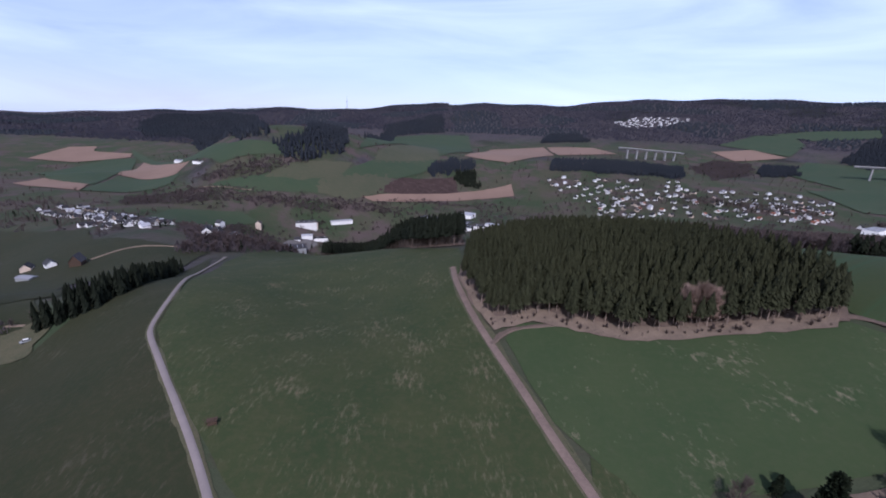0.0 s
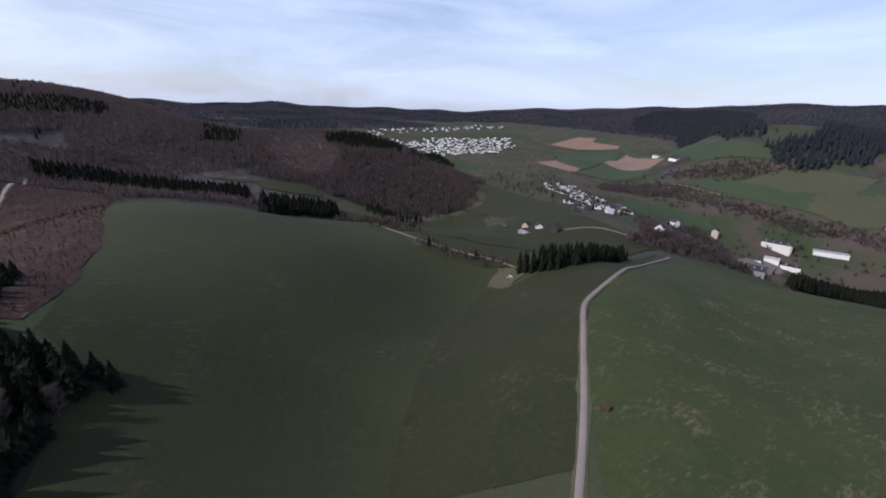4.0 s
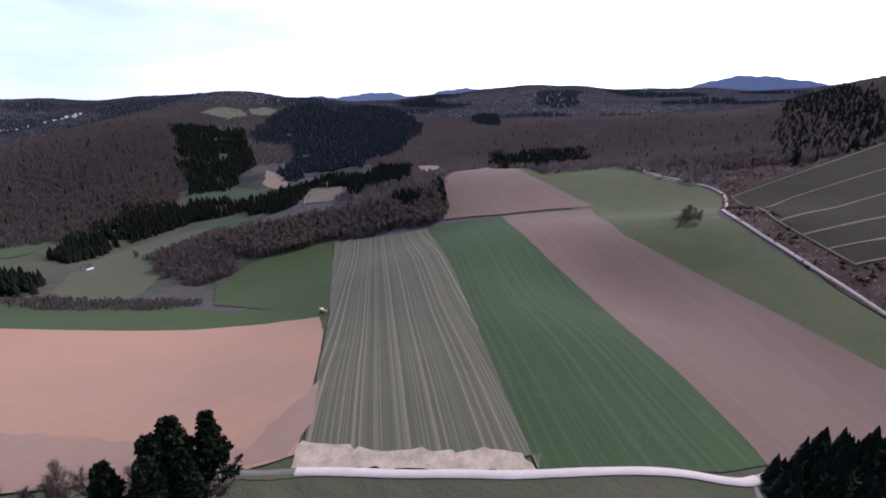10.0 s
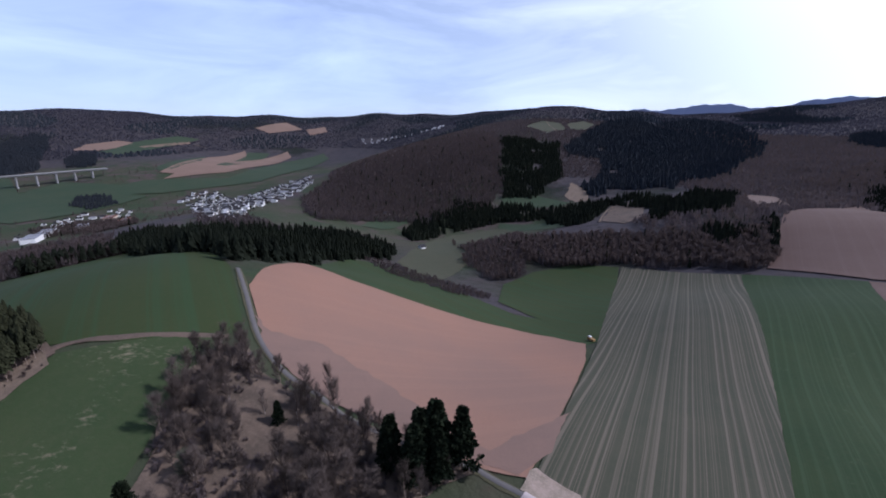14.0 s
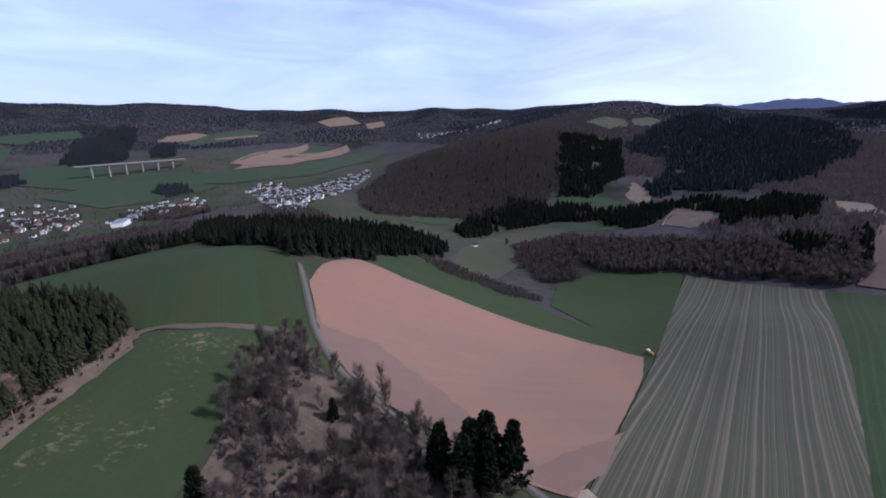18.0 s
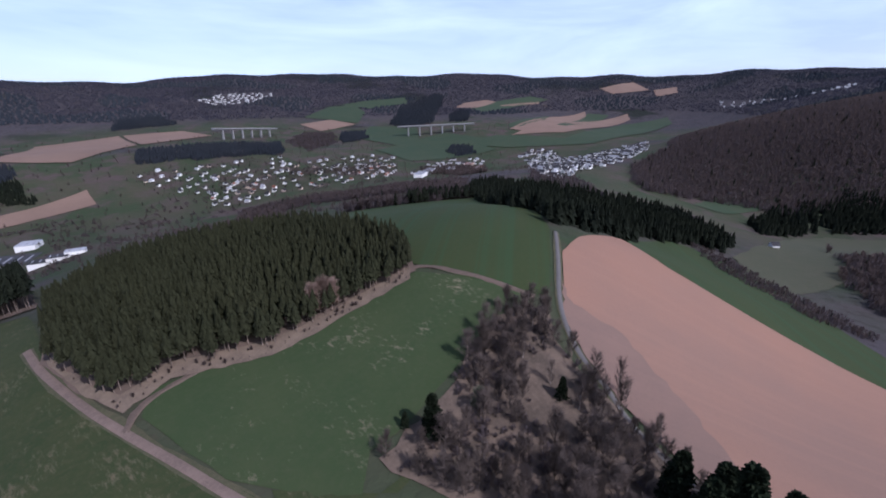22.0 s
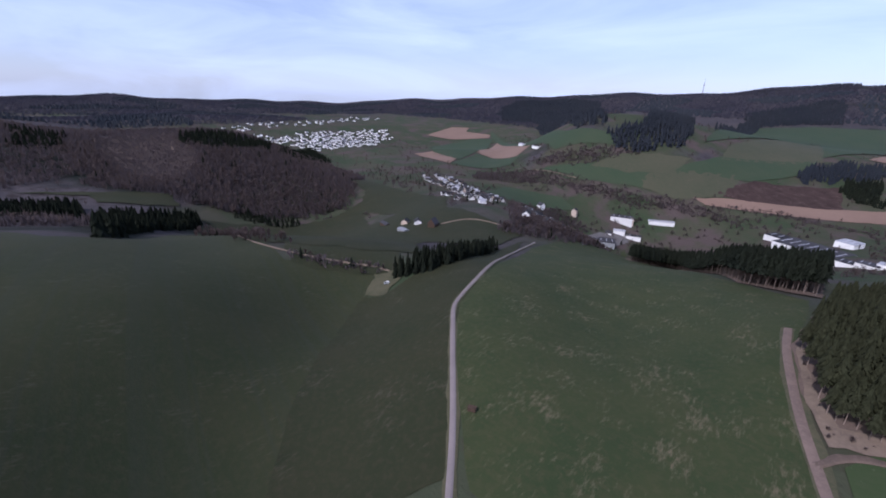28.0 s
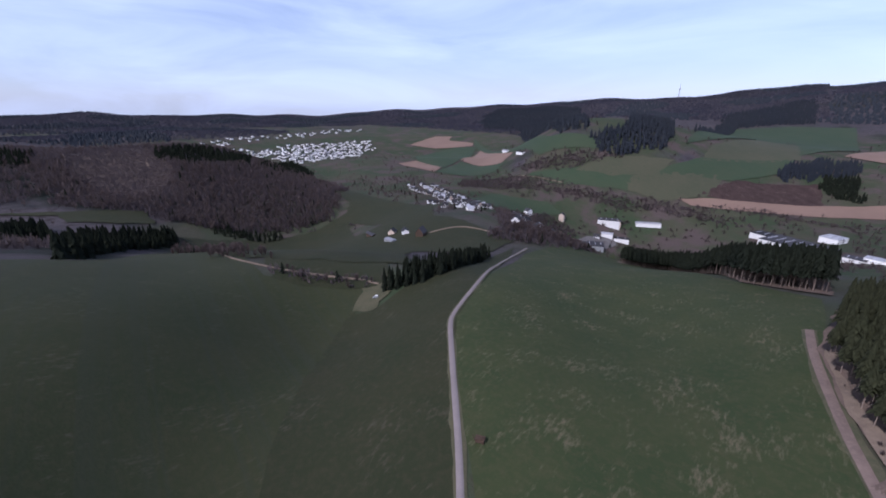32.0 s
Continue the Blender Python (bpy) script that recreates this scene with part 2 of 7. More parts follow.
PASTURE = surface("winter_pasture_grass", [(0.0250, 0.0310, 0.0150), (0.0325, 0.0345, 0.0175), (0.0500, 0.0430, 0.0255)], (30, 2.2), (0.5, 0.55), bump=0.15, bump_scale=1.0, flecks=(1.6, (0.08, 0.07, 0.05), 0.33), rough=0.85, gloss=0.12)
PLOUGHED = surface("ploughed_pale_soil", [(0.285, 0.158, 0.112), (0.235, 0.145, 0.112), (0.20, 0.125, 0.098)], (120, 1.2), (0.5, 0.35), bump=0.12, bump_scale=0.7, stripe=(20, 9.0, (0.30, 0.175, 0.128), 0.16))
STUBBLE = surface("stubble_rows", [(0.059, 0.062, 0.042), (0.070, 0.069, 0.047), (0.087, 0.080, 0.058)], (26, 1.5), (0.5, 0.4), bump=0.1, bump_scale=0.8, stripe=(60, 2.3, (0.175, 0.145, 0.112), 0.7))
CROP = surface("young_crop", [(0.0260, 0.0470, 0.0200), (0.0325, 0.0525, 0.0220), (0.0494, 0.0572, 0.0280)], (30, 1.8), (0.5, 0.4), bump=0.08, bump_scale=1.0, stripe=(56, 3.2, (0.050, 0.076, 0.040), 0.45), rough=0.85, gloss=0.12, flecks=(1.6, (0.11, 0.12, 0.075), 0.36))
BROWN_SOIL = surface("brown_harrowed_soil", [(0.118, 0.076, 0.064), (0.132, 0.088, 0.075), (0.098, 0.066, 0.057)], (50, 1.5), (0.5, 0.5), bump=0.1, bump_scale=0.8, stripe=(55, 9.0, (0.145, 0.10, 0.088), 0.35))
MOSSY_MEADOW = surface("mossy_meadow", [(0.046, 0.058, 0.027), (0.064, 0.068, 0.032), (0.082, 0.074, 0.044)], (24, 2.0), (0.5, 0.55), bump=0.15, bump_scale=1.2, rough=0.85, gloss=0.12, flecks=(1.8, (0.12, 0.105, 0.068), 0.33), stripe=(55, 7.0, (0.052, 0.066, 0.032), 0.35))
FAR_GREEN = surface("valley_grass", [(0.0330, 0.0560, 0.0300), (0.0430, 0.0610, 0.0330), (0.0640, 0.0640, 0.0420)], (90, 9.0), (0.5, 0.4), bump=0.3, bump_scale=6.0)
FAR_OLIVE = surface("valley_olive_grass", [(0.0560, 0.0620, 0.0370), (0.0690, 0.0690, 0.0430), (0.0900, 0.0790, 0.0530)], (90, 9.0), (0.5, 0.4), bump=0.3, bump_scale=6.0)
FAR_TAN = surface("valley_pale_soil", [(0.225, 0.150, 0.115), (0.195, 0.130, 0.100), (0.165, 0.115, 0.090)], (110, 8.0), (0.5, 0.4), bump=0.3, bump_scale=6.0)
HEATH_SOIL = surface("cleared_woodland_soil", [(0.046, 0.032, 0.030), (0.070, 0.047, 0.043), (0.027, 0.020, 0.019)], (16, 2.6), (0.5, 0.7), bump=1.0, bump_scale=2.5, flecks=(1.7, (0.22, 0.165, 0.135), 0.325), rough=0.95, gloss=0.03)
PALE_HEATH = surface("pale_cleared_soil", [(0.086, 0.065, 0.063), (0.070, 0.052, 0.051), (0.112, 0.085, 0.080)], (14, 2.0), (0.5, 0.5), bump=0.5, bump_scale=1.5, gloss=0.05)
NURSERY_SOIL = surface("nursery_turf", [(0.030, 0.027, 0.022), (0.038, 0.033, 0.027), (0.022, 0.020, 0.017)], (24, 2.0), (0.5, 0.5), bump=0.4, bump_scale=1.5, rough=0.95, gloss=0.03)
HILL_SOIL = surface("dark_hillside_brush", [(0.037, 0.031, 0.028), (0.050, 0.040, 0.036), (0.024, 0.021, 0.019)], (30, 2.5), (0.5, 0.7), bump=0.8, bump_scale=2.5, flecks=(1.6, (0.17, 0.13, 0.105), 0.318), rough=0.95, gloss=0.03)
WOOD_FLOOR = surface("needle_covered_wood_floor", [(0.14, 0.10, 0.08), (0.10, 0.075, 0.06), (0.19, 0.14, 0.11)], (9, 1.0), (0.5, 0.5), bump=0.2, bump_scale=0.8)
SCRUB_SOIL = surface("dry_scrub_grass", [(0.15, 0.11, 0.085), (0.075, 0.058, 0.046), (0.20, 0.15, 0.115)], (14, 1.4), (0.5, 0.5), bump=0.3, bump_scale=0.8)
DRY_EDGE = surface("dry_grass_bank", [(0.20, 0.150, 0.112), (0.13, 0.098, 0.076), (0.27, 0.205, 0.150)], (8, 1.0), (0.5, 0.6), bump=0.25, bump_scale=0.6)
PALE_STUBBLE = surface("pale_trampled_stubble", [(0.37, 0.285, 0.235), (0.21, 0.175, 0.13), (0.46, 0.37, 0.32)], (5, 0.8), (0.5, 0.6), bump=0.1, bump_scale=0.6)
VERGE = surface("dry_verge_grass", [(0.085, 0.078, 0.046), (0.060, 0.062, 0.034), (0.12, 0.105, 0.068)], (6, 0.9), (0.5, 0.6), bump=0.2, bump_scale=0.6)
HILL_HEATH = surface("brown_hill_heath", [(0.066, 0.052, 0.047), (0.084, 0.064, 0.056), (0.050, 0.041, 0.038)], (40, 5.0), (0.5, 0.5), bump=0.8, bump_scale=3.0, rough=0.95, gloss=0.03)
WHITE_GRAVEL = surface("whitish_gravel", [(0.50, 0.425, 0.415), (0.43, 0.365, 0.355), (0.34, 0.29, 0.28)], (6, 0.5), (0.5, 0.5), bump=0.03, bump_scale=0.2)
GREY_GRAVEL = surface("greyish_gravel", [(0.235, 0.200, 0.196), (0.200, 0.170, 0.166), (0.160, 0.136, 0.132)], (6, 0.5), (0.5, 0.5), bump=0.03, bump_scale=0.2)
GRAVEL = surface("pale_gravel", [(0.33, 0.275, 0.262), (0.28, 0.232, 0.22), (0.22, 0.185, 0.175)], (6, 0.5), (0.5, 0.5), bump=0.03, bump_scale=0.2)
ASPHALT = surface("worn_grey_asphalt", [(0.12, 0.112, 0.112), (0.145, 0.134, 0.132), (0.09, 0.084, 0.084)], (9, 0.6), (0.5, 0.4), rough=0.9, gloss=0.1)
DIRT = surface("pinkish_dirt_track", [(0.19, 0.138, 0.115), (0.14, 0.102, 0.086), (0.25, 0.185, 0.155)], (7, 0.8), (0.5, 0.5), bump=0.06, bump_scale=0.5)
SPRUCE = surface("spruce_needles", [(0.0100, 0.0132, 0.0098), (0.0145, 0.0178, 0.0115), (0.0225, 0.0240, 0.0155)], (60, 0.7), (0.5, 0.4), island=0.25, rough=0.9, gloss=0.04)
SPRUCE_ONE = surface("spruce_twigs", [(0.0085, 0.0115, 0.0085), (0.0125, 0.0160, 0.0105), (0.0215, 0.0230, 0.0150)], (3, 0.35), (0.5, 0.5), vary=0.25, rough=0.9, gloss=0.04)
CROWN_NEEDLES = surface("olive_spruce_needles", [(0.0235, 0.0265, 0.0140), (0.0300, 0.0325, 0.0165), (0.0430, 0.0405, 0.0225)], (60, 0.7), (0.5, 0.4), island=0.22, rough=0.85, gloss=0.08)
PINE = surface("pine_needles", [(0.010, 0.0155, 0.009), (0.015, 0.021, 0.011), (0.024, 0.028, 0.015)], (1.6, 0.25), (0.5, 0.6), vary=0.2, rough=0.85, gloss=0.08)
BARE = surface("bare_twigs", [(0.100, 0.077, 0.072), (0.122, 0.093, 0.085), (0.080, 0.063, 0.060)], (120, 4.0), (0.5, 0.4), island=0.15, rough=0.95, gloss=0.02, thin=0.45)
# Distance haze is painted into both far canopies as a bluish tint.
HAZED_BARE = surface("hazed_leafless_canopy", [(0.060, 0.059, 0.078), (0.078, 0.072, 0.088), (0.048, 0.050, 0.070)], (260, 40), (0.5, 0.4), island=0.06, gloss=0.02, thin=0.45)
HAZED_SPRUCE = surface("hazed_spruce_canopy", [(0.026, 0.031, 0.040), (0.033, 0.037, 0.044), (0.030, 0.034, 0.042)], (260, 40), (0.5, 0.4), island=0.08, gloss=0.02)
# Twig brown pulled towards purple-grey, which puts some distance haze into it.
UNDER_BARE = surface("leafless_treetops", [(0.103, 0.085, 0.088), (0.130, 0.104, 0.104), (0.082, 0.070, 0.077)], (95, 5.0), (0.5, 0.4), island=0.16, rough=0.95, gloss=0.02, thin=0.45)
BARE_ONE = surface("bare_branches", [(0.108, 0.084, 0.074), (0.136, 0.106, 0.092), (0.072, 0.057, 0.051)], (3, 0.4), (0.5, 0.5), vary=0.3, thin=0.25)
LARCH_TWIGS = surface("larch_twigs", [(0.25, 0.178, 0.145), (0.30, 0.212, 0.172), (0.17, 0.122, 0.104)], (3, 0.4), (0.5, 0.5), vary=0.15, thin=0.25)
WILLOW_TWIGS = surface("willow_twigs", [(0.12, 0.125, 0.085), (0.15, 0.15, 0.105), (0.09, 0.09, 0.065)], (3, 0.4), (0.5, 0.5))
BARK = surface("grey_brown_bark", [(0.22, 0.170, 0.140), (0.17, 0.130, 0.108), (0.11, 0.085, 0.072)], (1.5, 0.2), (0.5, 0.5), vary=0.25)
PALE_BARK = surface("pale_birch_bark", [(0.42, 0.37, 0.34), (0.34, 0.30, 0.28), (0.14, 0.12, 0.11)], (1.0, 0.25), (0.5, 0.45), vary=0.15)
BRUSH = surface("low_brush", [(0.0300, 0.0194, 0.0167), (0.0420, 0.0264, 0.0229), (0.0190, 0.0150, 0.0123)], (30, 1.5), (0.5, 0.5), island=0.4, rough=0.95, gloss=0.03)
RED_BRUSH = surface("reddish_shrubs", [(0.060, 0.036, 0.032), (0.076, 0.046, 0.040), (0.043, 0.029, 0.026)], (30, 1.5), (0.5, 0.5), island=0.35, rough=0.95, gloss=0.03)
SEEDLING = surface("young_fir_needles", [(0.024, 0.026, 0.019), (0.031, 0.032, 0.023), (0.040, 0.035, 0.027)], (40, 1.0), (0.5, 0.5), island=0.35)
STRAW = surface("dry_pale_stalks", [(0.30, 0.225, 0.185), (0.36, 0.275, 0.225), (0.21, 0.160, 0.132)], (12, 1.0), (0.5, 0.5), island=0.3, rough=0.95, gloss=0.03, thin=0.3)
GREY_EARTH = surface("greyish_field_soil", [(0.190, 0.126, 0.103), (0.212, 0.136, 0.109), (0.160, 0.108, 0.090)], (18, 1.2), (0.5, 0.4), bump=0.1, bump_scale=0.7, stripe=(20, 9.0, (0.22, 0.142, 0.114), 0.25))
WHITEWASH = surface("white_render", [(0.82, 0.81, 0.80), (0.76, 0.75, 0.74), (0.66, 0.65, 0.63)], (9, 1.5), (0.5, 0.3), vary=0.12)
CREAM = surface("cream_render", [(0.58, 0.48, 0.40), (0.52, 0.42, 0.34), (0.45, 0.36, 0.30)], (9, 1.5), (0.5, 0.3), vary=0.12)
SLATE = surface("dark_slate", [(0.034, 0.033, 0.038), (0.052, 0.050, 0.056), (0.026, 0.026, 0.030)], (5, 0.8), (0.5, 0.5), rough=0.75, vary=0.4)
PALE_ROOF = surface("grey_sheet_roof", [(0.36, 0.36, 0.39), (0.30, 0.30, 0.33), (0.24, 0.24, 0.26)], (8, 1.5), (0.5, 0.4), rough=0.45, vary=0.3, gloss=0.4)
TILE = surface("red_clay_tiles", [(0.26, 0.11, 0.075), (0.21, 0.095, 0.07), (0.17, 0.08, 0.06)], (5, 0.8), (0.5, 0.5), vary=0.25)
CONCRETE = surface("grey_concrete", [(0.30, 0.295, 0.30), (0.26, 0.255, 0.26), (0.21, 0.205, 0.21)], (9, 1.5), (0.5, 0.4))
DARK_WOOD = surface("dark_weathered_wood", [(0.075, 0.048, 0.034), (0.055, 0.036, 0.028), (0.10, 0.07, 0.05)], (0.8, 0.1), (0.5, 0.5))
PALE_WOOD = surface("pale_weathered_wood", [(0.40, 0.32, 0.25), (0.32, 0.26, 0.21), (0.22, 0.17, 0.14)], (0.8, 0.1), (0.5, 0.5))
OCHRE = surface("ochre_paint", [(0.36, 0.22, 0.09), (0.30, 0.19, 0.085), (0.20, 0.13, 0.07)], (0.9, 0.15), (0.5, 0.5), rough=0.6)
RUBBER = surface("black_rubber", [(0.02, 0.02, 0.02), (0.028, 0.026, 0.025), (0.04, 0.038, 0.035)], (0.5, 0.1), (0.5, 0.3))
STEEL = surface("grey_painted_steel", [(0.30, 0.31, 0.32), (0.25, 0.26, 0.27), (0.18, 0.18, 0.19)], (2, 0.3), (0.5, 0.3), rough=0.5)
# Backdrop colour: the blue stands in for haze over distant wooded mountains.
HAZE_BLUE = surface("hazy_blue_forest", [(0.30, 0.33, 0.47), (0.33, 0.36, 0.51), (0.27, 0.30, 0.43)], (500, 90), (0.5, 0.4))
GLASS = surface("dark_window_glass", [(0.02, 0.022, 0.026), (0.025, 0.027, 0.03), (0.03, 0.03, 0.034)], (2, 0.5), (0.5, 0.3), rough=0.1)

# ---- terrain ----
HILLS = []


def hill(x, y, rise, radius):
    """A rounded hill, or a hollow where rise is negative."""
    HILLS.append((x, y, rise, radius))


# -- terrain --
BASE_HEIGHT = -60
hill(70, 0, -13.9, 60)
hill(-92, 92, 11.3, 45)
hill(92, 92, -0.4, 45)
hill(92, -92, -6.6, 45)
hill(-65, -113, -23.4, 45)
hill(-34, 126, 0.6, 45)
hill(-126, -34, 38.7, 45)
hill(-126, 34, -28.2, 45)
hill(34, -126, -9.8, 45)
hill(141, 141, 6.9, 50)
hill(-100, -173, -5.2, 50)
hill(-173, 100, -58.1, 50)
hill(173, -100, -12.1, 50)
hill(100, 173, -6.5, 50)
hill(-100, 173, 25.9, 50)
hill(-173, -100, 7.7, 50)
hill(-193, 52, 66.7, 50)
hill(-52, 193, -26.9, 50)
hill(-200, 0, -26.8, 50)
hill(0, -200, -24.7, 50)
hill(200, 0, -11.2, 50)
hill(0, 200, 15.4, 50)
hill(270, 72, -3.1, 70)
hill(72, 270, 12.7, 70)
hill(-270, 72, -46.2, 70)
hill(270, -72, -26.0, 70)
hill(-72, 270, 9.9, 70)
hill(-242, 140, 41.5, 70)
hill(140, -242, -48.1, 70)
hill(242, 140, 20.3, 70)
hill(0, 280, -9.4, 70)
hill(-280, 0, 43.4, 70)
hill(280, 0, 3.2, 70)
hill(0, -280, -15.0, 70)
hill(198, 198, 19.5, 118)
hill(-198, -198, 11.8, 70)
hill(-198, 198, -6.5, 70)
hill(367, -98, -19.5, 95)
hill(-98, -367, -51.6, 95)
hill(98, -367, 23.0, 95)
hill(-367, 98, 14.6, 95)
hill(-329, -190, -59.0, 95)
hill(-190, 329, -0.8, 95)
hill(-380, 0, -7.0, 95)
hill(0, 380, 11.1, 95)
hill(-269, 269, -16.4, 95)
hill(129, 483, 6.2, 125)
hill(-129, 483, -37.6, 125)
hill(129, -483, -20.5, 125)
hill(-433, -250, 69.9, 125)
hill(433, 250, 6.2, 125)
hill(-433, 250, -35.0, 125)
hill(-250, -433, 58.5, 125)
hill(433, -250, -63.1, 125)
hill(250, -433, -48.8, 125)
hill(500, 0, -46.1, 125)
hill(354, -354, 33.2, 210)
hill(354, 354, 7.6, 125)
hill(-354, -354, -50.4, 125)
hill(-354, 354, 22.7, 125)
hill(-680, 0, -70.0, 170)
hill(0, 680, -10.8, 170)
hill(-589, 340, -131.4, 170)
hill(-340, 589, 31.0, 170)
hill(-176, -657, -25.6, 170)
hill(-657, 176, 87.4, 170)
hill(-481, -481, -58.3, 170)
hill(-481, 481, 3.1, 170)
hill(481, 481, -11.8, 170)
hill(-636, -636, -35.5, 225)
hill(636, -636, -23.0, 225)
hill(-636, 636, 89.0, 225)
hill(779, 450, 25.5, 225)
hill(450, 779, -0.7, 225)
hill(-779, 450, 0.5, 225)
hill(-450, -779, 41.7, 225)
hill(-233, 869, -260.1, 225)
hill(233, 869, -64.1, 225)
hill(233, -869, -16.9, 225)
hill(-869, -233, 7.5, 225)
hill(-233, -869, -49.3, 225)
hill(-869, 233, -89.1, 225)
hill(900, 0, -92.0, 225)
hill(0, 900, 133.0, 225)
hill(600, 1039, -48.1, 300)
hill(1039, -600, 30.4, 300)
hill(-600, 1039, 262.1, 300)
hill(-1039, 600, 272.8, 300)
hill(600, -1039, -77.4, 300)
hill(-1200, 0, 14.4, 300)
hill(0, 1200, -164.3, 300)
hill(0, -1200, 79.5, 300)
hill(1159, -311, -89.5, 300)
hill(-1159, -311, -21.0, 300)
hill(-311, -1159, -47.0, 300)
hill(-849, 849, -512.1, 300)
hill(-849, -849, 25.2, 300)
hill(849, 849, -17.1, 300)
hill(-1131, -1131, 125.8, 400)
hill(-414, 1545, 123.9, 400)
hill(414, -1545, -77.9, 400)
hill(414, 1545, 43.3, 400)
hill(-1545, 414, -314.8, 400)
hill(0, -1600, 59.3, 400)
hill(1600, 0, 105.3, 400)
hill(-1600, 0, 201.3, 400)
hill(-1386, 800, 124.3, 400)
hill(1386, 800, -95.5, 400)
hill(-800, -1386, -73.7, 400)
hill(1386, -800, -68.4, 400)
hill(-1386, -800, -36.9, 400)
hill(800, -1386, 95.5, 400)
hill(-800, 1386, -34.7, 400)
hill(-544, -2028, 154.3, 1680)
hill(-2028, -544, -38.2, 525)
hill(-544, -2028, 136.1, 525)
hill(-2028, 544, 3.1, 525)
hill(2028, -544, 50.2, 525)
hill(2028, 544, -133.9, 525)
hill(0, 2100, -87.3, 525)
hill(-1485, 1485, -158.6, 525)
hill(1485, 1485, -119.5, 525)
hill(1050, -1819, -68.7, 525)
hill(1819, 1050, 183.3, 525)
hill(2800, 0, 210.8, 700)
hill(0, -2800, 0.1, 700)
hill(-1400, -2425, -21.9, 700)
hill(2425, -1400, 6.6, 700)
hill(-2425, -1400, 231.0, 700)
hill(-1980, 1980, 83.9, 700)
hill(2705, 725, -184.5, 700)
hill(-725, 2705, 40.1, 700)
hill(3477, -932, 137.1, 900)
hill(-3477, 932, 94.9, 900)
hill(-3477, -932, -44.5, 900)
hill(-932, -3477, 124.5, 900)
hill(0, 3600, 106.7, 900)
hill(1800, -3118, 115.3, 900)
hill(1800, 3118, 138.5, 900)
hill(3118, 1800, 98.2, 900)
hill(2546, -2546, 125.6, 900)
hill(4443, 1191, 65.8, 1150)
hill(-4600, 0, -150.9, 1150)
hill(0, -4600, -66.4, 1150)
hill(-3984, 2300, -210.1, 1150)
hill(-2300, 3984, -112.9, 1150)
hill(3984, -2300, -44.1, 1150)
hill(2300, -3984, -55.0, 1150)
hill(-3984, -2300, -159.7, 1150)
hill(3253, 3253, 44.3, 1150)
hill(2795, -787, 60.0, 240)
hill(-884, 610, -9.2, 110)
hill(-984, 676, -14.1, 110)
hill(-1084, 743, -19.1, 110)
hill(-1184, 809, -16.2, 110)
hill(-1284, 875, -11.4, 110)
hill(-1384, 942, -6.9, 110)
hill(-941, 737, 14.6, 110)
hill(-1036, 810, 19.1, 110)
hill(-1132, 882, 19.4, 110)
hill(-1228, 954, 9.8, 110)
hill(-1323, 1027, 10.0, 110)
hill(-802, 718, 7.0, 110)
hill(-893, 796, 25.1, 110)
hill(-984, 875, 27.9, 110)
hill(-1074, 953, 30.6, 110)
hill(-1165, 1032, 16.6, 110)
hill(-1256, 1110, 23.3, 110)
hill(-669, 685, -6.8, 110)
hill(-755, 769, 5.9, 110)
hill(-840, 853, 16.5, 110)
hill(-926, 938, 12.9, 110)
hill(-1011, 1022, 16.7, 110)
hill(-1182, 1190, 24.2, 110)
hill(-1268, 1274, -8.9, 110)
hill(-704, 818, 7.7, 110)
hill(-784, 907, 18.9, 110)
hill(-864, 997, 27.1, 110)
hill(-943, 1086, 29.2, 110)
hill(-1023, 1176, 15.6, 110)
hill(-1103, 1265, 24.2, 110)
hill(-650, 862, 10.0, 110)
hill(-724, 957, 8.6, 110)
hill(-798, 1052, 16.7, 110)
hill(-872, 1146, 16.0, 110)
hill(-945, 1241, 9.3, 110)
hill(-1019, 1335, 15.7, 110)
hill(-662, 1002, -13.5, 110)
hill(-729, 1102, -18.4, 110)
hill(-797, 1201, -22.1, 110)
hill(-864, 1300, -21.1, 110)
hill(-932, 1399, -9.6, 110)
hill(-598, 1043, -3.6, 110)
hill(-781, 1353, 6.5, 110)
hill(-451, -55, -0.8, 38)
hill(-531, -15, 2.4, 38)
hill(-491, -15, -2.0, 38)
hill(-451, -15, -0.2, 38)
hill(-331, -15, -0.3, 38)
hill(-291, -15, -3.5, 38)
hill(-251, -15, 2.4, 38)
hill(-211, -15, 11.0, 38)
hill(-171, -15, -1.7, 38)
hill(-131, -15, -8.2, 38)
hill(-91, -15, -3.6, 38)
hill(-51, -15, 2.4, 38)
hill(-491, 25, -0.3, 38)
hill(-451, 25, 1.0, 38)
hill(-371, 25, 1.7, 38)
hill(-331, 25, -1.3, 38)
hill(-211, 25, -6.4, 38)
hill(-171, 25, -2.0, 38)
hill(-131, 25, 17.6, 38)
hill(-91, 25, -4.8, 38)
hill(-51, 25, -2.1, 38)
hill(-331, 65, 2.3, 38)
hill(-291, 65, 5.8, 38)
hill(-251, 65, -2.4, 38)
hill(-211, 65, -12.4, 38)
hill(-171, 65, 1.1, 38)
hill(-131, 65, 5.4, 38)
hill(-91, 65, -8.6, 38)
hill(-371, 105, -4.2, 38)
hill(-251, 105, -3.9, 38)
hill(-211, 105, 8.4, 38)
hill(-171, 105, 11.1, 38)
hill(-131, 105, -3.3, 38)
hill(-451, 145, -1.9, 38)
hill(-371, 145, 3.1, 38)
hill(-331, 145, 1.4, 38)
hill(-291, 145, -2.8, 38)
hill(-251, 145, -2.7, 38)
hill(-211, 145, -1.3, 38)
hill(-171, 145, -8.7, 38)
hill(-531, 185, -4.8, 38)
hill(-491, 185, 2.6, 38)
hill(-451, 185, 3.2, 38)
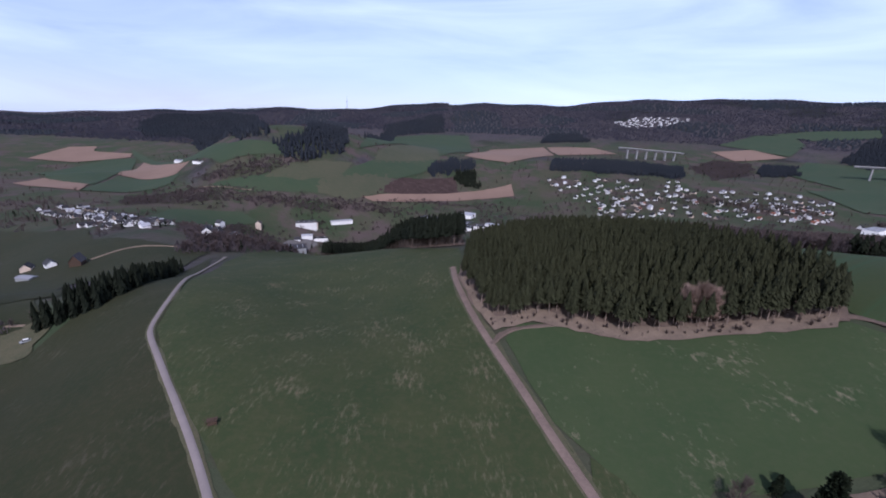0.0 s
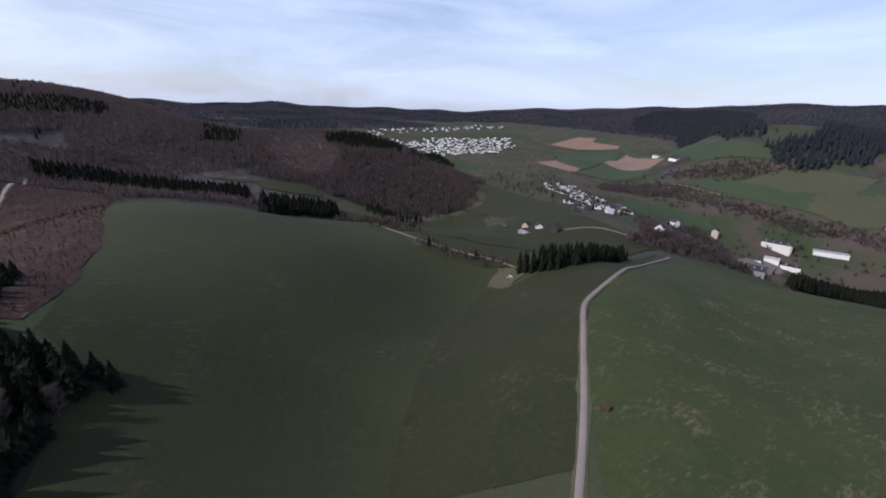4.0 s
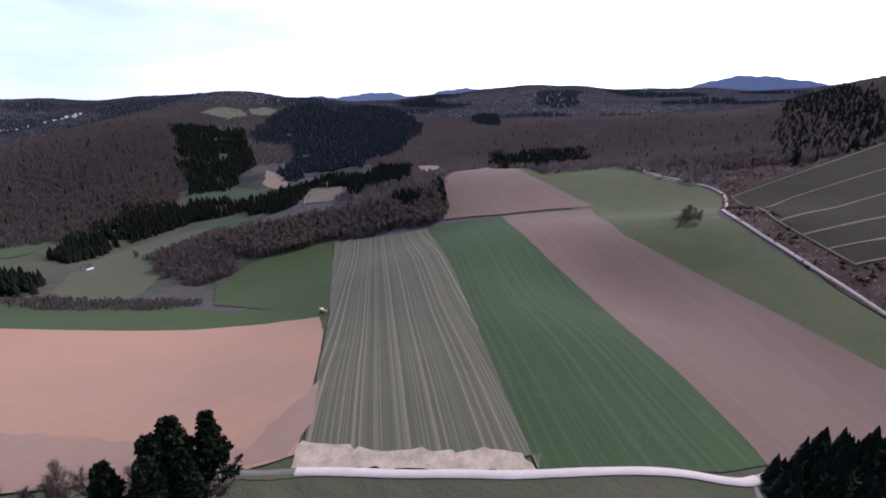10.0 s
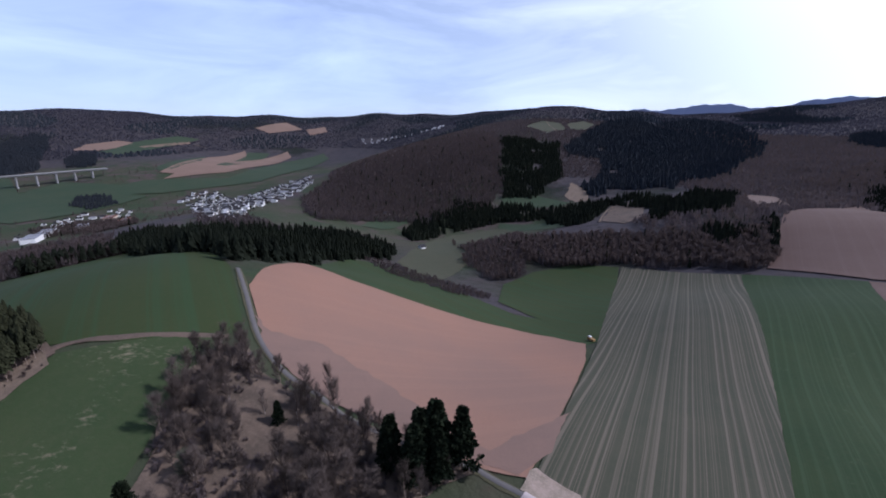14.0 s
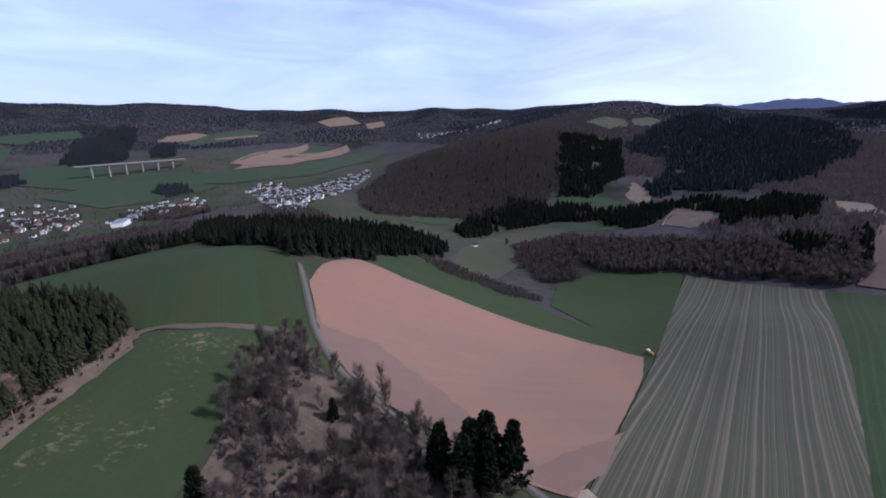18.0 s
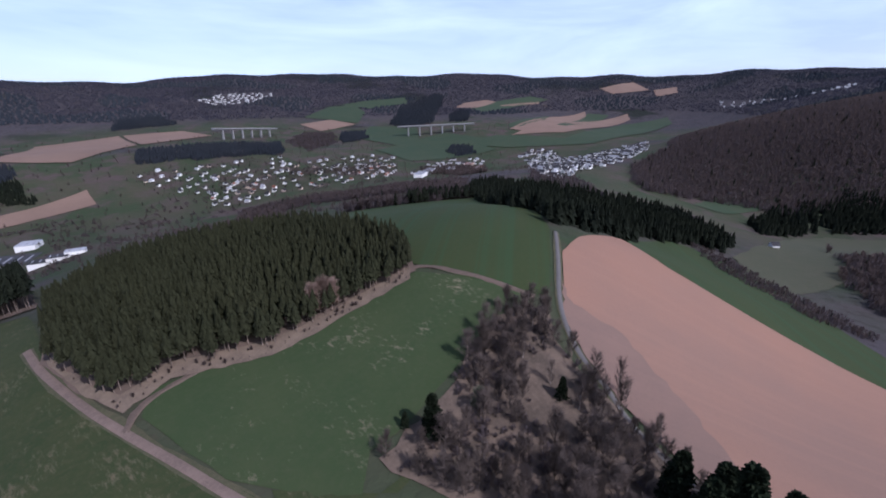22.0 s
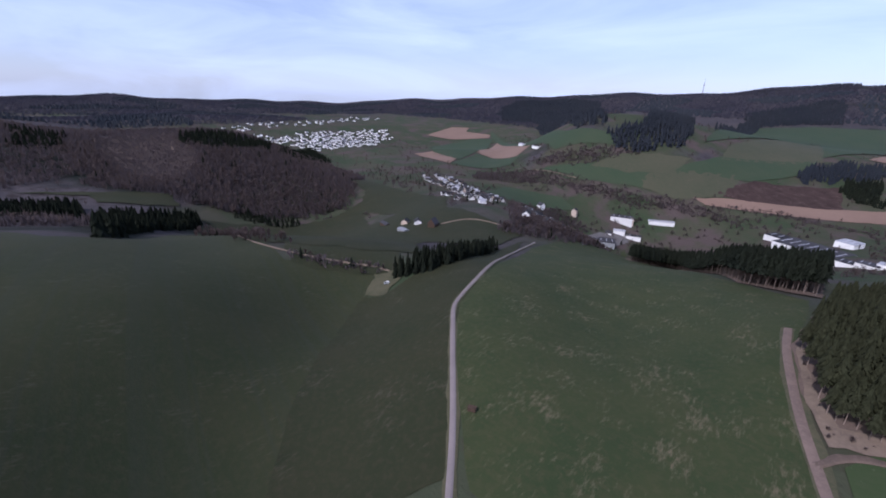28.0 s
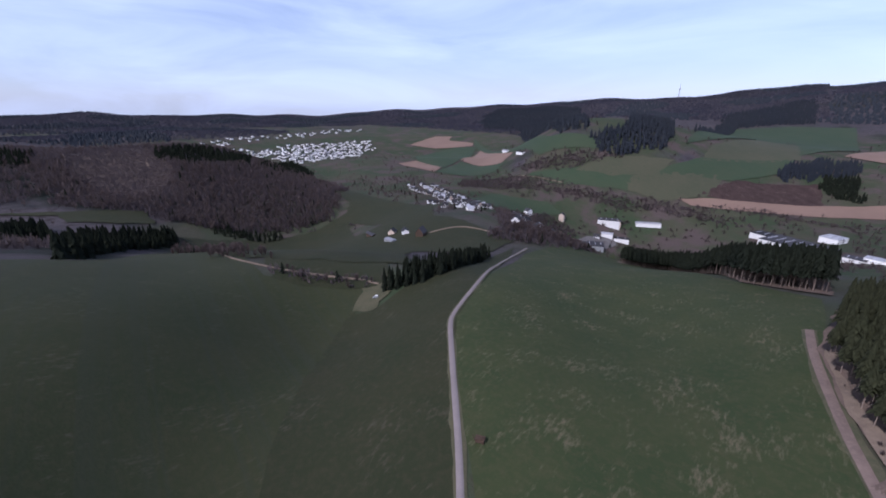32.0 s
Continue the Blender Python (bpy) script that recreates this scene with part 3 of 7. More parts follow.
hill(-411, 185, 1.7, 38)
hill(-331, 185, 0.6, 38)
hill(-171, 185, 1.4, 38)
hill(-571, 225, -0.9, 38)
hill(-531, 225, -1.1, 38)
# -- end terrain --
HILL = np.array(HILLS)


RIM = [209, 212, 235, 262, 262, 252, 248, 240, 243, 227, 205, 209] + [240] * 13 + [290, 225, 225, 238, 262, 280, 232, 232, 245, 262, 245, 239, 247, 230, 208, 215, 223, 227, 225, 240, 251, 224, 226]


def height(x, y):
    """The ground's height: rounded hills and hollows, and the land that rises towards the far ridge."""
    x, y = np.asarray(x, float), np.asarray(y, float)
    u = np.clip((np.hypot(x, y) - 2900) / 1800, 0, 1)
    d2 = (x[..., None] - HILL[:, 0]) ** 2 + (y[..., None] - HILL[:, 1]) ** 2
    turn = (np.degrees(np.arctan2(-x, y)) % 360) / 7.5
    rim = np.interp(turn, np.arange(len(RIM) + 1), RIM + RIM[:1]) + 9 * np.sin(turn * 3.1) + 6 * np.sin(turn * 7.3 + 1)
    relief = 13 * np.sin(x / 310 + 1.3 * np.sin(y / 420)) * np.sin(y / 270 + 0.8) * np.clip((np.hypot(x, y) - 2500) / 700, 0, 1)
    return BASE_HEIGHT + rim * u * u * (3 - 2 * u) + relief + (HILL[:, 2] * np.exp(-d2 / (2 * HILL[:, 3] ** 2))).sum(-1)


def level(x, y):
    return float(height(x, y))


# ---- plan: outlines, lines and places in metres ----
# -- layout --
MEADOW_MAIN = [(-38, 82), (-74, 117), (-100, 147), (-107, 170), (-123, 213), (-182, 354), (-198, 433), (-270, 889), (-33, 331), (15, 284), (14, 217), (14, 176), (20, 152), (31, 123), (39, 98), (41, 87), (43, 96), (65, 72), (95, 73)]
MEADOW_RIGHT = [(28.2, 147.7), (34.6, 158.4), (48.6, 157.7), (71.5, 148.8), (100.3, 145.3), (126.5, 142.5), (139.6, 139.2), (148.0, 121.1), (160.2, 90.7), (137.7, 91.8), (105.4, 88.1), (77.2, 85.4), (68.1, 86.8), (57.9, 78.0), (49.9, 86.3), (36.3, 107.5)]
MEADOW_CROWN = [(191.2, 274.5), (260.0, 349.2), (314.4, 324.3), (401.5, 301.7), (377.2, 241.3), (224.5, 116.2), (191.1, 97.7), (167.5, 85.2), (160.2, 90.7), (148.0, 121.1), (144.1, 145.0), (156.7, 172.4)]
MEADOW_WEST = [(-88, -30), (-100.1, -16), (-112.2, -12.0), (-125.4, -21.5), (-146.5, -18.6), (-188.7, -16.4), (-487.6, -36.1), (-531.0, 4.0), (-321.4, 38.2), (-310.8, 70.4), (-597.8, 220.6), (-232.1, 136.4), (-201.7, 159.8), (-186.0, 172.3), (-166.9, 149.4), (-131.4, 101.9), (-104.7, 72.5), (-83.3, 54.6), (-66.5, 44.1), (-40, 50), (-15, 0), (5, -72), (-10, -85), (-45, -58), (-72, -40)]
PASTURE_STRIP = [(-66.5, 44.1), (-83.3, 54.6), (-104.7, 72.5), (-131.4, 101.9), (-166.9, 149.4), (-155.1, 153.9), (-154.7, 178.9), (-181.2, 278.0), (-205.1, 374.7), (-125.8, 211.5), (-109.3, 168.9), (-103.0, 150.6), (-82.2, 126.2), (-60.0, 101.8), (-46.4, 84.9)]
FIELD_PLOUGHED = [(236.2, 101.8), (298, 99), (279, 64), (281, 31), (285, -10), (286, -45), (272, -72), (251, -89), (217.7, -77.1), (196.9, -66.9), (178.2, -57.8), (162.3, -50.2), (149.2, -43.8), (138.6, -38.4), (127, -33), (113, -24), (115.9, -11.7), (133.1, 16.9), (142.1, 40.6), (159.2, 64.2), (178.2, 81.1), (206.7, 97.1)]
FIELD_STUBBLE = [(493.5, -213.8), (403.3, -294.0), (280.5, -216.2), (226.6, -184.7), (190.5, -161.7), (158.3, -140.1), (131.7, -121.4), (112.4, -108.3), (97.7, -98.6), (85.7, -90.7), (75.6, -84.1), (66.9, -78.3), (59.3, -73.2), (63.3, -79.4), (69.8, -66.9), (79.8, -55.7), (94.5, -40.0), (108.2, -25.2), (117.6, -30.4), (129.3, -36.8), (145.0, -44.9), (168.1, -56.3), (201.5, -72.6), (243.0, -93.5), (273.0, -107.4), (309.5, -124.4), (356.1, -146.1), (411.7, -172.2), (456.5, -194.5)]
FIELD_GREEN = [(403.3, -294.0), (384.8, -307.7), (367.6, -321.8), (351.0, -335.9), (337.1, -352.3), (267.7, -298.3), (229.9, -273.8), (205.8, -262.5), (185.7, -254.1), (167.0, -245.7), (148.4, -235.1), (128.7, -219.9), (108.2, -199.8), (92.2, -184.6), (80.3, -175.5), (70.7, -169.3), (62.4, -164.5), (54.9, -159.4), (48.0, -154.4), (41.7, -149.8), (36.0, -145.4), (30.7, -141.2), (25.9, -136.8), (21.5, -131.7), (28.0, -114.8), (35.7, -103.3), (43.5, -92.9), (51.4, -83.0), (59.3, -73.2), (66.9, -78.3), (75.6, -84.1), (85.7, -90.7), (97.7, -98.6), (112.4, -108.3), (131.7, -121.4), (158.3, -140.1), (190.5, -161.7), (226.6, -184.7), (280.5, -216.2)]
FIELD_BROWN = [(337.1, -352.3), (313.8, -376.5), (294.8, -406.1), (276.9, -438.2), (211.7, -360.9), (177.4, -326.9), (156.3, -315.1), (138.0, -305.6), (121.6, -296.9), (106.7, -288.6), (93.2, -280.8), (81.0, -273.8), (70.0, -267.8), (60.1, -263.1), (51.1, -259.3), (42.8, -256.2), (35.1, -253.2), (27.9, -250.6), (21.1, -248.2), (14.8, -245.7), (8.8, -243.2), (-9.7, -241.6), (-33.7, -219.5), (3.5, -178.3), (21.5, -131.7), (25.9, -136.8), (30.7, -141.2), (36.0, -145.4), (41.7, -149.8), (48.0, -154.4), (54.9, -159.4), (62.4, -164.5), (70.7, -169.3), (80.3, -175.5), (92.2, -184.6), (108.2, -199.8), (128.7, -219.9), (148.4, -235.1), (167.0, -245.7), (185.7, -254.1), (205.8, -262.5), (229.9, -273.8), (267.7, -298.3)]
FIELD_FAR_BROWN = [(553.1, -451.4), (688.3, -675.9), (426.9, -496.5), (286.2, -451.7), (344.7, -364.2), (407.8, -326.7), (455.0, -366.7)]
MEADOW_SOUTH = [(709, -712), (415, -519), (363, -627), (228, -587), (175, -542), (125, -375), (78, -327), (46, -304), (18, -286), (-6, -269), (-26, -248), (-42, -222), (-25, -205), (0, -225), (30, -240), (65, -252), (110, -275), (165, -308), (285, -420), (427, -496)]
MEADOW_HOLLOW = [(475.3, -69.5), (513.1, -110.7), (520.2, -169.7), (492.1, -210.2), (365.4, -153.4), (258.7, -104.3), (319.0, -83.4), (390.2, -51.6)]
MEADOW_SLOPE = [(395.3, 123.7), (290, 99), (272, 64), (276, 31), (280, -10), (281, -45), (268, -70), (248, -88), (258.7, -104.3), (328.8, -85.9), (340.6, -59.7), (391.0, -29.7), (462.9, 3.3), (511.2, 52.4), (517.1, 94.7), (502.9, 119.2)]
HEATH = [(237, -693), (92, -810), (-165, -940), (-427, -969), (-588, -831), (-740, -606), (-877, -505), (-800, -329), (-735, -228), (-397, -110), (-340, -137), (-169, -88), (-135, -85), (-125, -82), (-104, -151), (-45, -217), (2, -277), (58, -316), (111, -366)]
NURSERY = [(172, -552), (134, -660), (88, -842), (-33, -785), (-129, -685), (-59, -514), (-2, -414), (34, -325), (71, -353)]
PLANTATION = [(-289.7, -397.5), (-518.0, -561.5), (-605.1, -372.3), (-669.7, -300.1), (-473.3, -156.8), (-405.5, -120.9), (-346.8, -139.7), (-169.4, -88.3), (-136.5, -86.4), (-125.9, -84.7), (-121.0, -120.6), (-107.2, -151.6), (-139.9, -195.0)]
YOUNG_WOOD = [(-271, -823), (-411, -796), (-552, -773), (-472, -650), (-402, -620), (-226, -489), (-235, -711)]
ROAD_WEST = [(-43.2, 80.5), (-53.6, 93.6), (-64.8, 106.4), (-73.6, 116.2), (-86, 130.4), (-99.5, 146.0), (-103.5, 153.0), (-107.6, 165), (-116.8, 191), (-140, 240), (-170, 298), (-199, 389)]
TRACK_WOOD = [(40.2, 86.2), (35.3, 101.1), (29.9, 120.6), (22.9, 144.2), (16.9, 168.2), (11.2, 202.3), (10.0, 226.8)]
TRACK_BRANCH = [(22.9, 144.2), (29.6, 153.0), (43.4, 156.5), (61.2, 156.3), (77.5, 152.4), (97.4, 149.5), (120.2, 146.8), (141.8, 143.1), (145.6, 137.9), (153.6, 112.9), (161.1, 88.3)]
ROAD_SOUTH = [(226.0, 113.3), (194.5, 94.8), (165.2, 79.0), (147.3, 62.1), (140.1, 46.3), (131.5, 36.4), (122.2, 12.2), (113.4, -11.4), (112.5, -10.5), (102.5, -25.2)]
ROAD_HILL = [(21, -121), (14, -150), (-34, -220), (-43, -224), (-15, -263), (18, -292), (60, -319), (98, -351), (131, -398), (167, -536), (197, -573), (239, -591), (301, -606), (444, -770), (601, -934), (721, -1041), (857, -1185)]
ROAD_HILL_EAST = [(2, -277), (-41, -228), (-73, -185), (-104, -149), (-119, -119), (-122, -90), (-123, -81), (-133, -83), (-163, -85), (-343, -138), (-397, -110), (-377, -107), (-442, -99), (-714, -144)]
TRACK_FRONT = [(20.1, -117.1), (15.4, -105.9), (7.6, -92.5), (-4.0, -81.5), (-14.4, -73.4), (-24.7, -65.1), (-36.4, -52.7)]
TRACK_LOOP = [(-191.5, -91.5), (-333.6, -173.9), (-353.8, -192.2), (-375.4, -196.3), (-393.9, -181.0), (-411.1, -164.1)]
TRACK_GROVE = [(-177.9, 177.4), (-192.5, 177.1), (-211.1, 165.7), (-245.6, 143.2), (-305.9, 143.4), (-603.8, 222.6)]
WOOD_SPRUCE = [(20.1, -117.0), (9.4, -98.9), (-11.2, -75.0), (-41.1, -48.2), (-67.3, -29.6), (-85.8, -20.1), (-102.8, -16.6), (-106.9, -5.5), (-111.4, -18.5), (-112.6, -33.7), (-95.6, -44.5), (-98.0, -82.1), (-93.9, -131.3), (-70.6, -178.3), (-42.4, -207.3), (-5.4, -194.7), (14.2, -157.7)]
WOOD_SPRUCE_YOUNG = [(-117.4, -68.6), (-162.3, -80.2), (-324.4, -135.6), (-190.1, -54.6), (-155.6, -31.0), (-127.7, -33.4), (-118.8, -24.5), (-112.6, -33.7), (-108.7, -43.6), (-109.9, -54.3)]
WOOD_CROWN = [(14.3, 208.0), (19.6, 176.3), (25.9, 159.0), (41.8, 164.8), (72.4, 150.4), (110.5, 146.8), (138.4, 141.4), (152.9, 159.6), (157.2, 184.6), (163.6, 236.3), (161.0, 296.3), (102.5, 329.3), (59.6, 333.2), (22.3, 269.6)]
WOOD_CREST = [(-155, 545), (-115, 635), (-20, 322), (19, 300), (20, 376), (-48, 805), (-138, 920), (-245, 899)]
ROW_SPRUCE = [(-164.2, 170.1), (-149.2, 182.8), (-144.3, 207.3), (-188.5, 307.5), (-202.9, 319.4), (-163.7, 219.3), (-171.9, 174.7)]
GROVE_FAR = [(-739, -141), (-709, -70), (-608, 3), (-573, 90), (-661, 102), (-743, 3), (-791, -85), (-781, -148)]
GROVE_NEAR = [(-313.5, 60.2), (-545.1, 145.5), (-595.5, 210.6), (-637.6, 219.7), (-588.4, 103.5)]
WOOD_BARE = [(522.6, -128.6), (508.0, -202.5), (455.2, -269.7), (413.2, -306.4), (423.4, -344.7), (490.2, -383.6), (531.5, -346.0), (603.2, -227.7), (680.7, -108.5), (574.8, -115.6)]
WOOD_VALLEY = [(451.3, 350.0), (254.7, 162.4), (250.6, 129.4), (234.6, 110.0), (269.0, 100.5), (458.7, 133.7), (549.7, 92.8), (533.6, 61.6), (637.2, 80.6), (675.5, 156.6), (603.7, 236.0), (560.2, 330.5), (583.0, 437.5)]
WOOD_HILL = [(1033, 340), (1606, 349), (2266, -10), (1686, -214), (1185, -164), (1114, -118), (921, 162), (815, 251)]
SCRUB = [(139.1, 92.6), (151.9, 89.1), (158.2, 80.0), (143.7, 65.6), (135.1, 42.5), (128.0, 17.9), (116.8, -4.5), (111.9, -7.8), (93.9, 19.7), (79.9, 47.0), (70.1, 71.8), (68.1, 83.0), (84.3, 83.2), (102.0, 84.6), (118.5, 90.0)]
TAN_LONG = [(-218, 1134), (-136, 1200), (41, 1312), (215, 1398), (211, 1300), (90, 1268), (-188, 1131)]
TAN_HILL_A = [(71, 1699), (224, 2204), (490, 2228), (448, 1820), (231, 1617)]
TAN_HILL_B = [(503, 2224), (711, 2152), (753, 1945), (462, 1822)]
TAN_EAST = [(1226, 2061), (1424, 2079), (1478, 1924), (1227, 1880)]
TAN_WEST_A = [(-1696, 1759), (-1724, 2002), (-1627, 2042), (-1574, 1952), (-1391, 1934), (-1356, 1873), (-1517, 1768)]
TAN_WEST_B = [(-980, 1290), (-1220, 1758), (-742, 1266), (-730, 1174)]
TAN_WEST_C = [(-1100, 1089), (-1083, 1163), (-925, 1115), (-874, 1021)]
OLIVE_A = [(-215, 1477), (-59, 2176), (-33, 1581), (-212, 1346)]
GREEN_A = [(-206, 1348), (-33, 1570), (-69, 1424), (-137, 1315), (-283, 1175)]
OLIVE_B = [(-433, 1072), (-385, 1142), (-275, 1249), (-290, 1175), (-356, 1112)]
OLIVE_C = [(-330, 1089), (-297, 1158), (-159, 1300), (-179, 1184), (-246, 1117)]
GREEN_TOP = [(-268, 1390), (-337, 2461), (-107, 2626), (122, 2634), (114, 1994), (-31, 1620), (-60, 2204)]
GREEN_B = [(-552, 1008), (-438, 1067), (-354, 1109), (-301, 1150), (-326, 1083), (-463, 1004)]
GREEN_C = [(-1446, 2018), (-599, 1215), (-440, 1197), (-434, 1162), (-576, 1115), (-747, 1280), (-1349, 1888)]
GREEN_D = [(-1455, 1533), (-1421, 1814), (-1313, 1840), (-1025, 1372), (-922, 1123), (-1068, 1163)]
GREEN_E = [(-865, 1037), (-951, 1260), (-724, 1156), (-700, 1086), (-774, 1048)]
GREEN_F = [(-520, 728), (-538, 850), (-448, 915), (-407, 908), (-448, 852), (-480, 744)]
GREEN_EAST_A = [(1341, 2188), (1609, 2331), (1757, 2298), (1687, 2123), (1502, 1951), (1430, 2089)]
GREEN_EAST_B = [(1282, 1628), (1494, 1827), (1593, 1704), (1610, 1615), (1326, 1306), (1292, 1419)]
GREEN_EAST_C = [(1155, 1362), (1399, 1409), (1572, 1344), (1481, 1044), (1311, 1079), (1124, 1144)]
TAN_SOUTH_A = [(1812, 1179), (2496, 1323), (2883, 1291), (2768, 1226), (2162, 1099), (1823, 1048)]
TAN_SOUTH_B = [(2211, 1864), (2386, 1918), (2557, 1867), (2571, 1787), (2274, 1754)]
TAN_SOUTH_C = [(1944, 1041), (2392, 1067), (2435, 1040), (1925, 962)]
GREEN_SOUTH_A = [(2257, 1741), (2580, 1778), (2908, 1731), (2943, 1612), (2581, 1643), (2177, 1605)]
GREEN_SOUTH_B = [(2128, 1096), (2837, 1248), (2865, 1127), (2499, 1067), (2137, 1035)]
GREEN_SOUTH_C = [(1471, 1404), (1592, 1394), (1592, 1200), (1673, 1093), (1575, 1016), (1484, 1145), (1343, 1194), (1271, 1228)]
PASTURE_FARM = [(-583.5, 296.8), (-601.4, 383.7), (-516.7, 412.0), (-336.2, 294.4), (-211.0, 211.8), (-181.3, 180.7), (-208.7, 162.1), (-233.6, 145.3)]
MEADOW_VALLEY_A = [(876, 164), (978, 145), (1057, 69), (996, 79), (898, 123)]
MEADOW_VALLEY_B = [(1150, -167), (1155, -245), (1079, -308), (1058, -281), (1105, -175)]
MEADOW_VALLEY_C = [(566, 57), (837, 14), (902, -21), (662, -24), (560, -12), (488, 24)]
DARK_A = [(-2156, 3103), (-2253, 3526), (-1938, 3751), (-1535, 3609), (-489, 1221), (-571, 1214), (-1322, 2272), (-1591, 2333)]
DARK_B = [(-469, 1190), (-416, 1316), (-673, 2766), (-307, 1381), (-307, 1269), (-371, 1159), (-419, 1148)]
DARK_C = [(-285, 1481), (-404, 2955), (-156, 3339), (-38, 3361), (-27, 2744), (-274, 2585)]
DARK_D = [(-50, 1395), (-49, 1496), (32, 1594), (103, 1632), (106, 1524), (30, 1467)]
DARK_E = [(37, 1386), (40, 1474), (106, 1512), (112, 1361)]
DARK_F = [(350, 1507), (396, 1634), (585, 1623), (860, 1586), (772, 1413), (576, 1430)]
DARK_G = [(509, 2370), (584, 2589), (744, 2579), (746, 2334)]
DARK_H = [(1131, 1584), (1280, 1780), (1392, 1743), (1292, 1608)]
DARK_I = [(1598, 1794), (1991, 2098), (2418, 2223), (2423, 2133), (1746, 1628), (1579, 1650)]
DARK_J = [(1341, 1168), (1427, 1210), (1465, 1141), (1384, 1058), (1301, 1081)]
HEDGE_A = [(-612, 1052), (-499, 1098), (-425, 1141), (-367, 1177), (-371, 1147), (-428, 1093), (-529, 1018)]
HEDGE_B = [(-458, 970), (-363, 1041), (-243, 1111), (-98, 1135), (-120, 1094), (-251, 1066), (-392, 985)]
HEDGE_C = [(-270, 448), (-265, 594), (-310, 907), (-203, 573), (-208, 421), (-243, 385)]
HEDGE_D = [(-237.8, 147.7), (-217.1, 168.0), (-184.5, 183.5), (-180.6, 175.5), (-208.7, 162.1), (-228.3, 142.3)]
HEDGE_E = [(-589.0, 198.7), (-581.2, 247.7), (-277.9, 161.1), (-255.0, 149.1), (-292.9, 134.8), (-561.8, 189.4)]
HEDGE_F = [(905, 1632), (1138, 1892), (1267, 1831), (1117, 1599), (877, 1435)]
HEDGE_G = [(663, 1239), (808, 1186), (983, 1122), (925, 1059), (758, 1120), (642, 1161)]
WOOD_RIVER = [(337, 821), (524, 842), (516, 570), (499, 391), (615, 495), (694, 766), (594, 953), (419, 982)]
WOOD_EAST = [(951, 940), (1000, 857), (740, 537), (1220, 889), (1146, 976), (1045, 1026)]
WOOD_GULLY = [(713, 70), (1025, 70), (1107, -43), (1101, -190), (1029, -260), (957, -236), (994, -118), (946, -23)]
WOOD_WEST = [(-1045, 147), (-1149, 296), (-1049, 467), (-1251, 781), (-813, 636), (-618, 459), (-633, 390), (-657, 303), (-699, 234), (-752, 176), (-830, 127)]
WOOD_BACK = [(765, -772), (774, -939), (670, -1018), (553, -858), (435, -546), (700, -735)]
WOOD_BACK_B = [(715, -1006), (751, -1596), (321, -1251), (103, -820), (133, -702), (213, -650), (322, -671)]
WOOD_SLOPE = [(894, -752), (1060, -1043), (1124, -1455), (840, -1192), (764, -1024), (781, -807)]
WOOD_DARK_S = [(1138, -522), (2153, -1063), (2716, -1585), (2003, -1376), (1582, -1172), (1183, -785), (1050, -573)]
HEATH_EDGE = [(-724, -146), (-499, -42), (-208, -18), (-152, -19), (-127, -26), (-128, -34), (-165, -38), (-399, -105)]
VILLAGE_A = [(330, 1443), (459, 1392), (584, 1382), (742, 1375), (725, 1319), (808, 1302), (1011, 1299), (1104, 1288), (1143, 1250), (1091, 1183), (951, 1117), (859, 1138), (777, 1150), (651, 1189), (535, 1153), (471, 1150), (404, 1164), (347, 1192), (329, 1281), (326, 1367)]
VILLAGE_B = [(489, 1305), (586, 1280), (716, 1190), (883, 1215), (1049, 1143), (896, 984), (725, 1013), (615, 1039), (523, 1045), (414, 1029), (375, 1056)]
VILLAGE_C = [(-738, 852), (-635, 787), (-472, 689), (-472, 732), (-333, 522), (-345, 480), (-404, 496), (-506, 557), (-686, 658), (-938, 760), (-1031, 820), (-821, 782)]
VILLAGE_D = [(-418, 721), (-453, 860), (-399, 893), (-364, 882), (-250, 562), (-269, 500)]
VILLAGE_E = [(-237, 592), (-321, 916), (-277, 919), (-283, 875), (-196, 517)]
TOWN_A = [(-2149, 878), (-1880, 976), (-1963, 1182), (-1948, 1682), (-1758, 1568), (-1525, 1222), (-1420, 899), (-1583, 923), (-1776, 921), (-2025, 918)]
TOWN_B = [(-2250, 765), (-2149, 878), (-2234, 1016), (-2285, 1443), (-2599, 1918), (-2365, 2006), (-2155, 1362), (-2057, 933)]
TOWN_C = [(1061, 2905), (1232, 3016), (1524, 2889), (1484, 2786), (1249, 2647), (1073, 2706)]
TOWN_D = [(1452, 896), (1582, 923), (1582, 818), (1426, 688), (1536, 622), (1812, 551), (1373, 410), (1117, 404), (991, 405), (789, 360), (680, 339), (706, 398), (1295, 756)]
TOWN_E = [(986, 1011), (1069, 1043), (1214, 1093), (1324, 1010), (1346, 985), (1215, 896), (1144, 975), (1031, 962), (895, 923)]
TOWN_F = [(3265, 608), (3165, 404), (2890, 73), (3001, -13), (2708, -21), (3002, 296), (3029, 523)]
MARGIN_A = [(-580, -809), (-466, -648), (-239, -341), (-142, -209), (-105, -166)]
NET_A = [(87, -833), (42, -800), (2, -777), (-35, -757), (-69, -736), (-100, -710), (-124, -669)]
NET_B = [(34.3, -328.6), (18.0, -362.7), (-1.0, -410.1), (-23.7, -456.9), (-49.0, -495.8), (-77.2, -538.1), (-124.5, -668.6)]
NET_C = [(167.0, -540.8), (130.0, -474.3), (89.7, -373.2), (73.2, -355.5), (59.1, -344.2), (46.3, -335.6), (34.3, -328.6)]
NET_D = [(167, -541), (156, -575), (144, -610), (131, -651), (118, -703), (104, -767), (87, -833)]
NET_E = [(111, -414), (118, -523), (106, -566), (91, -609), (74, -660), (55, -724), (34, -795)]
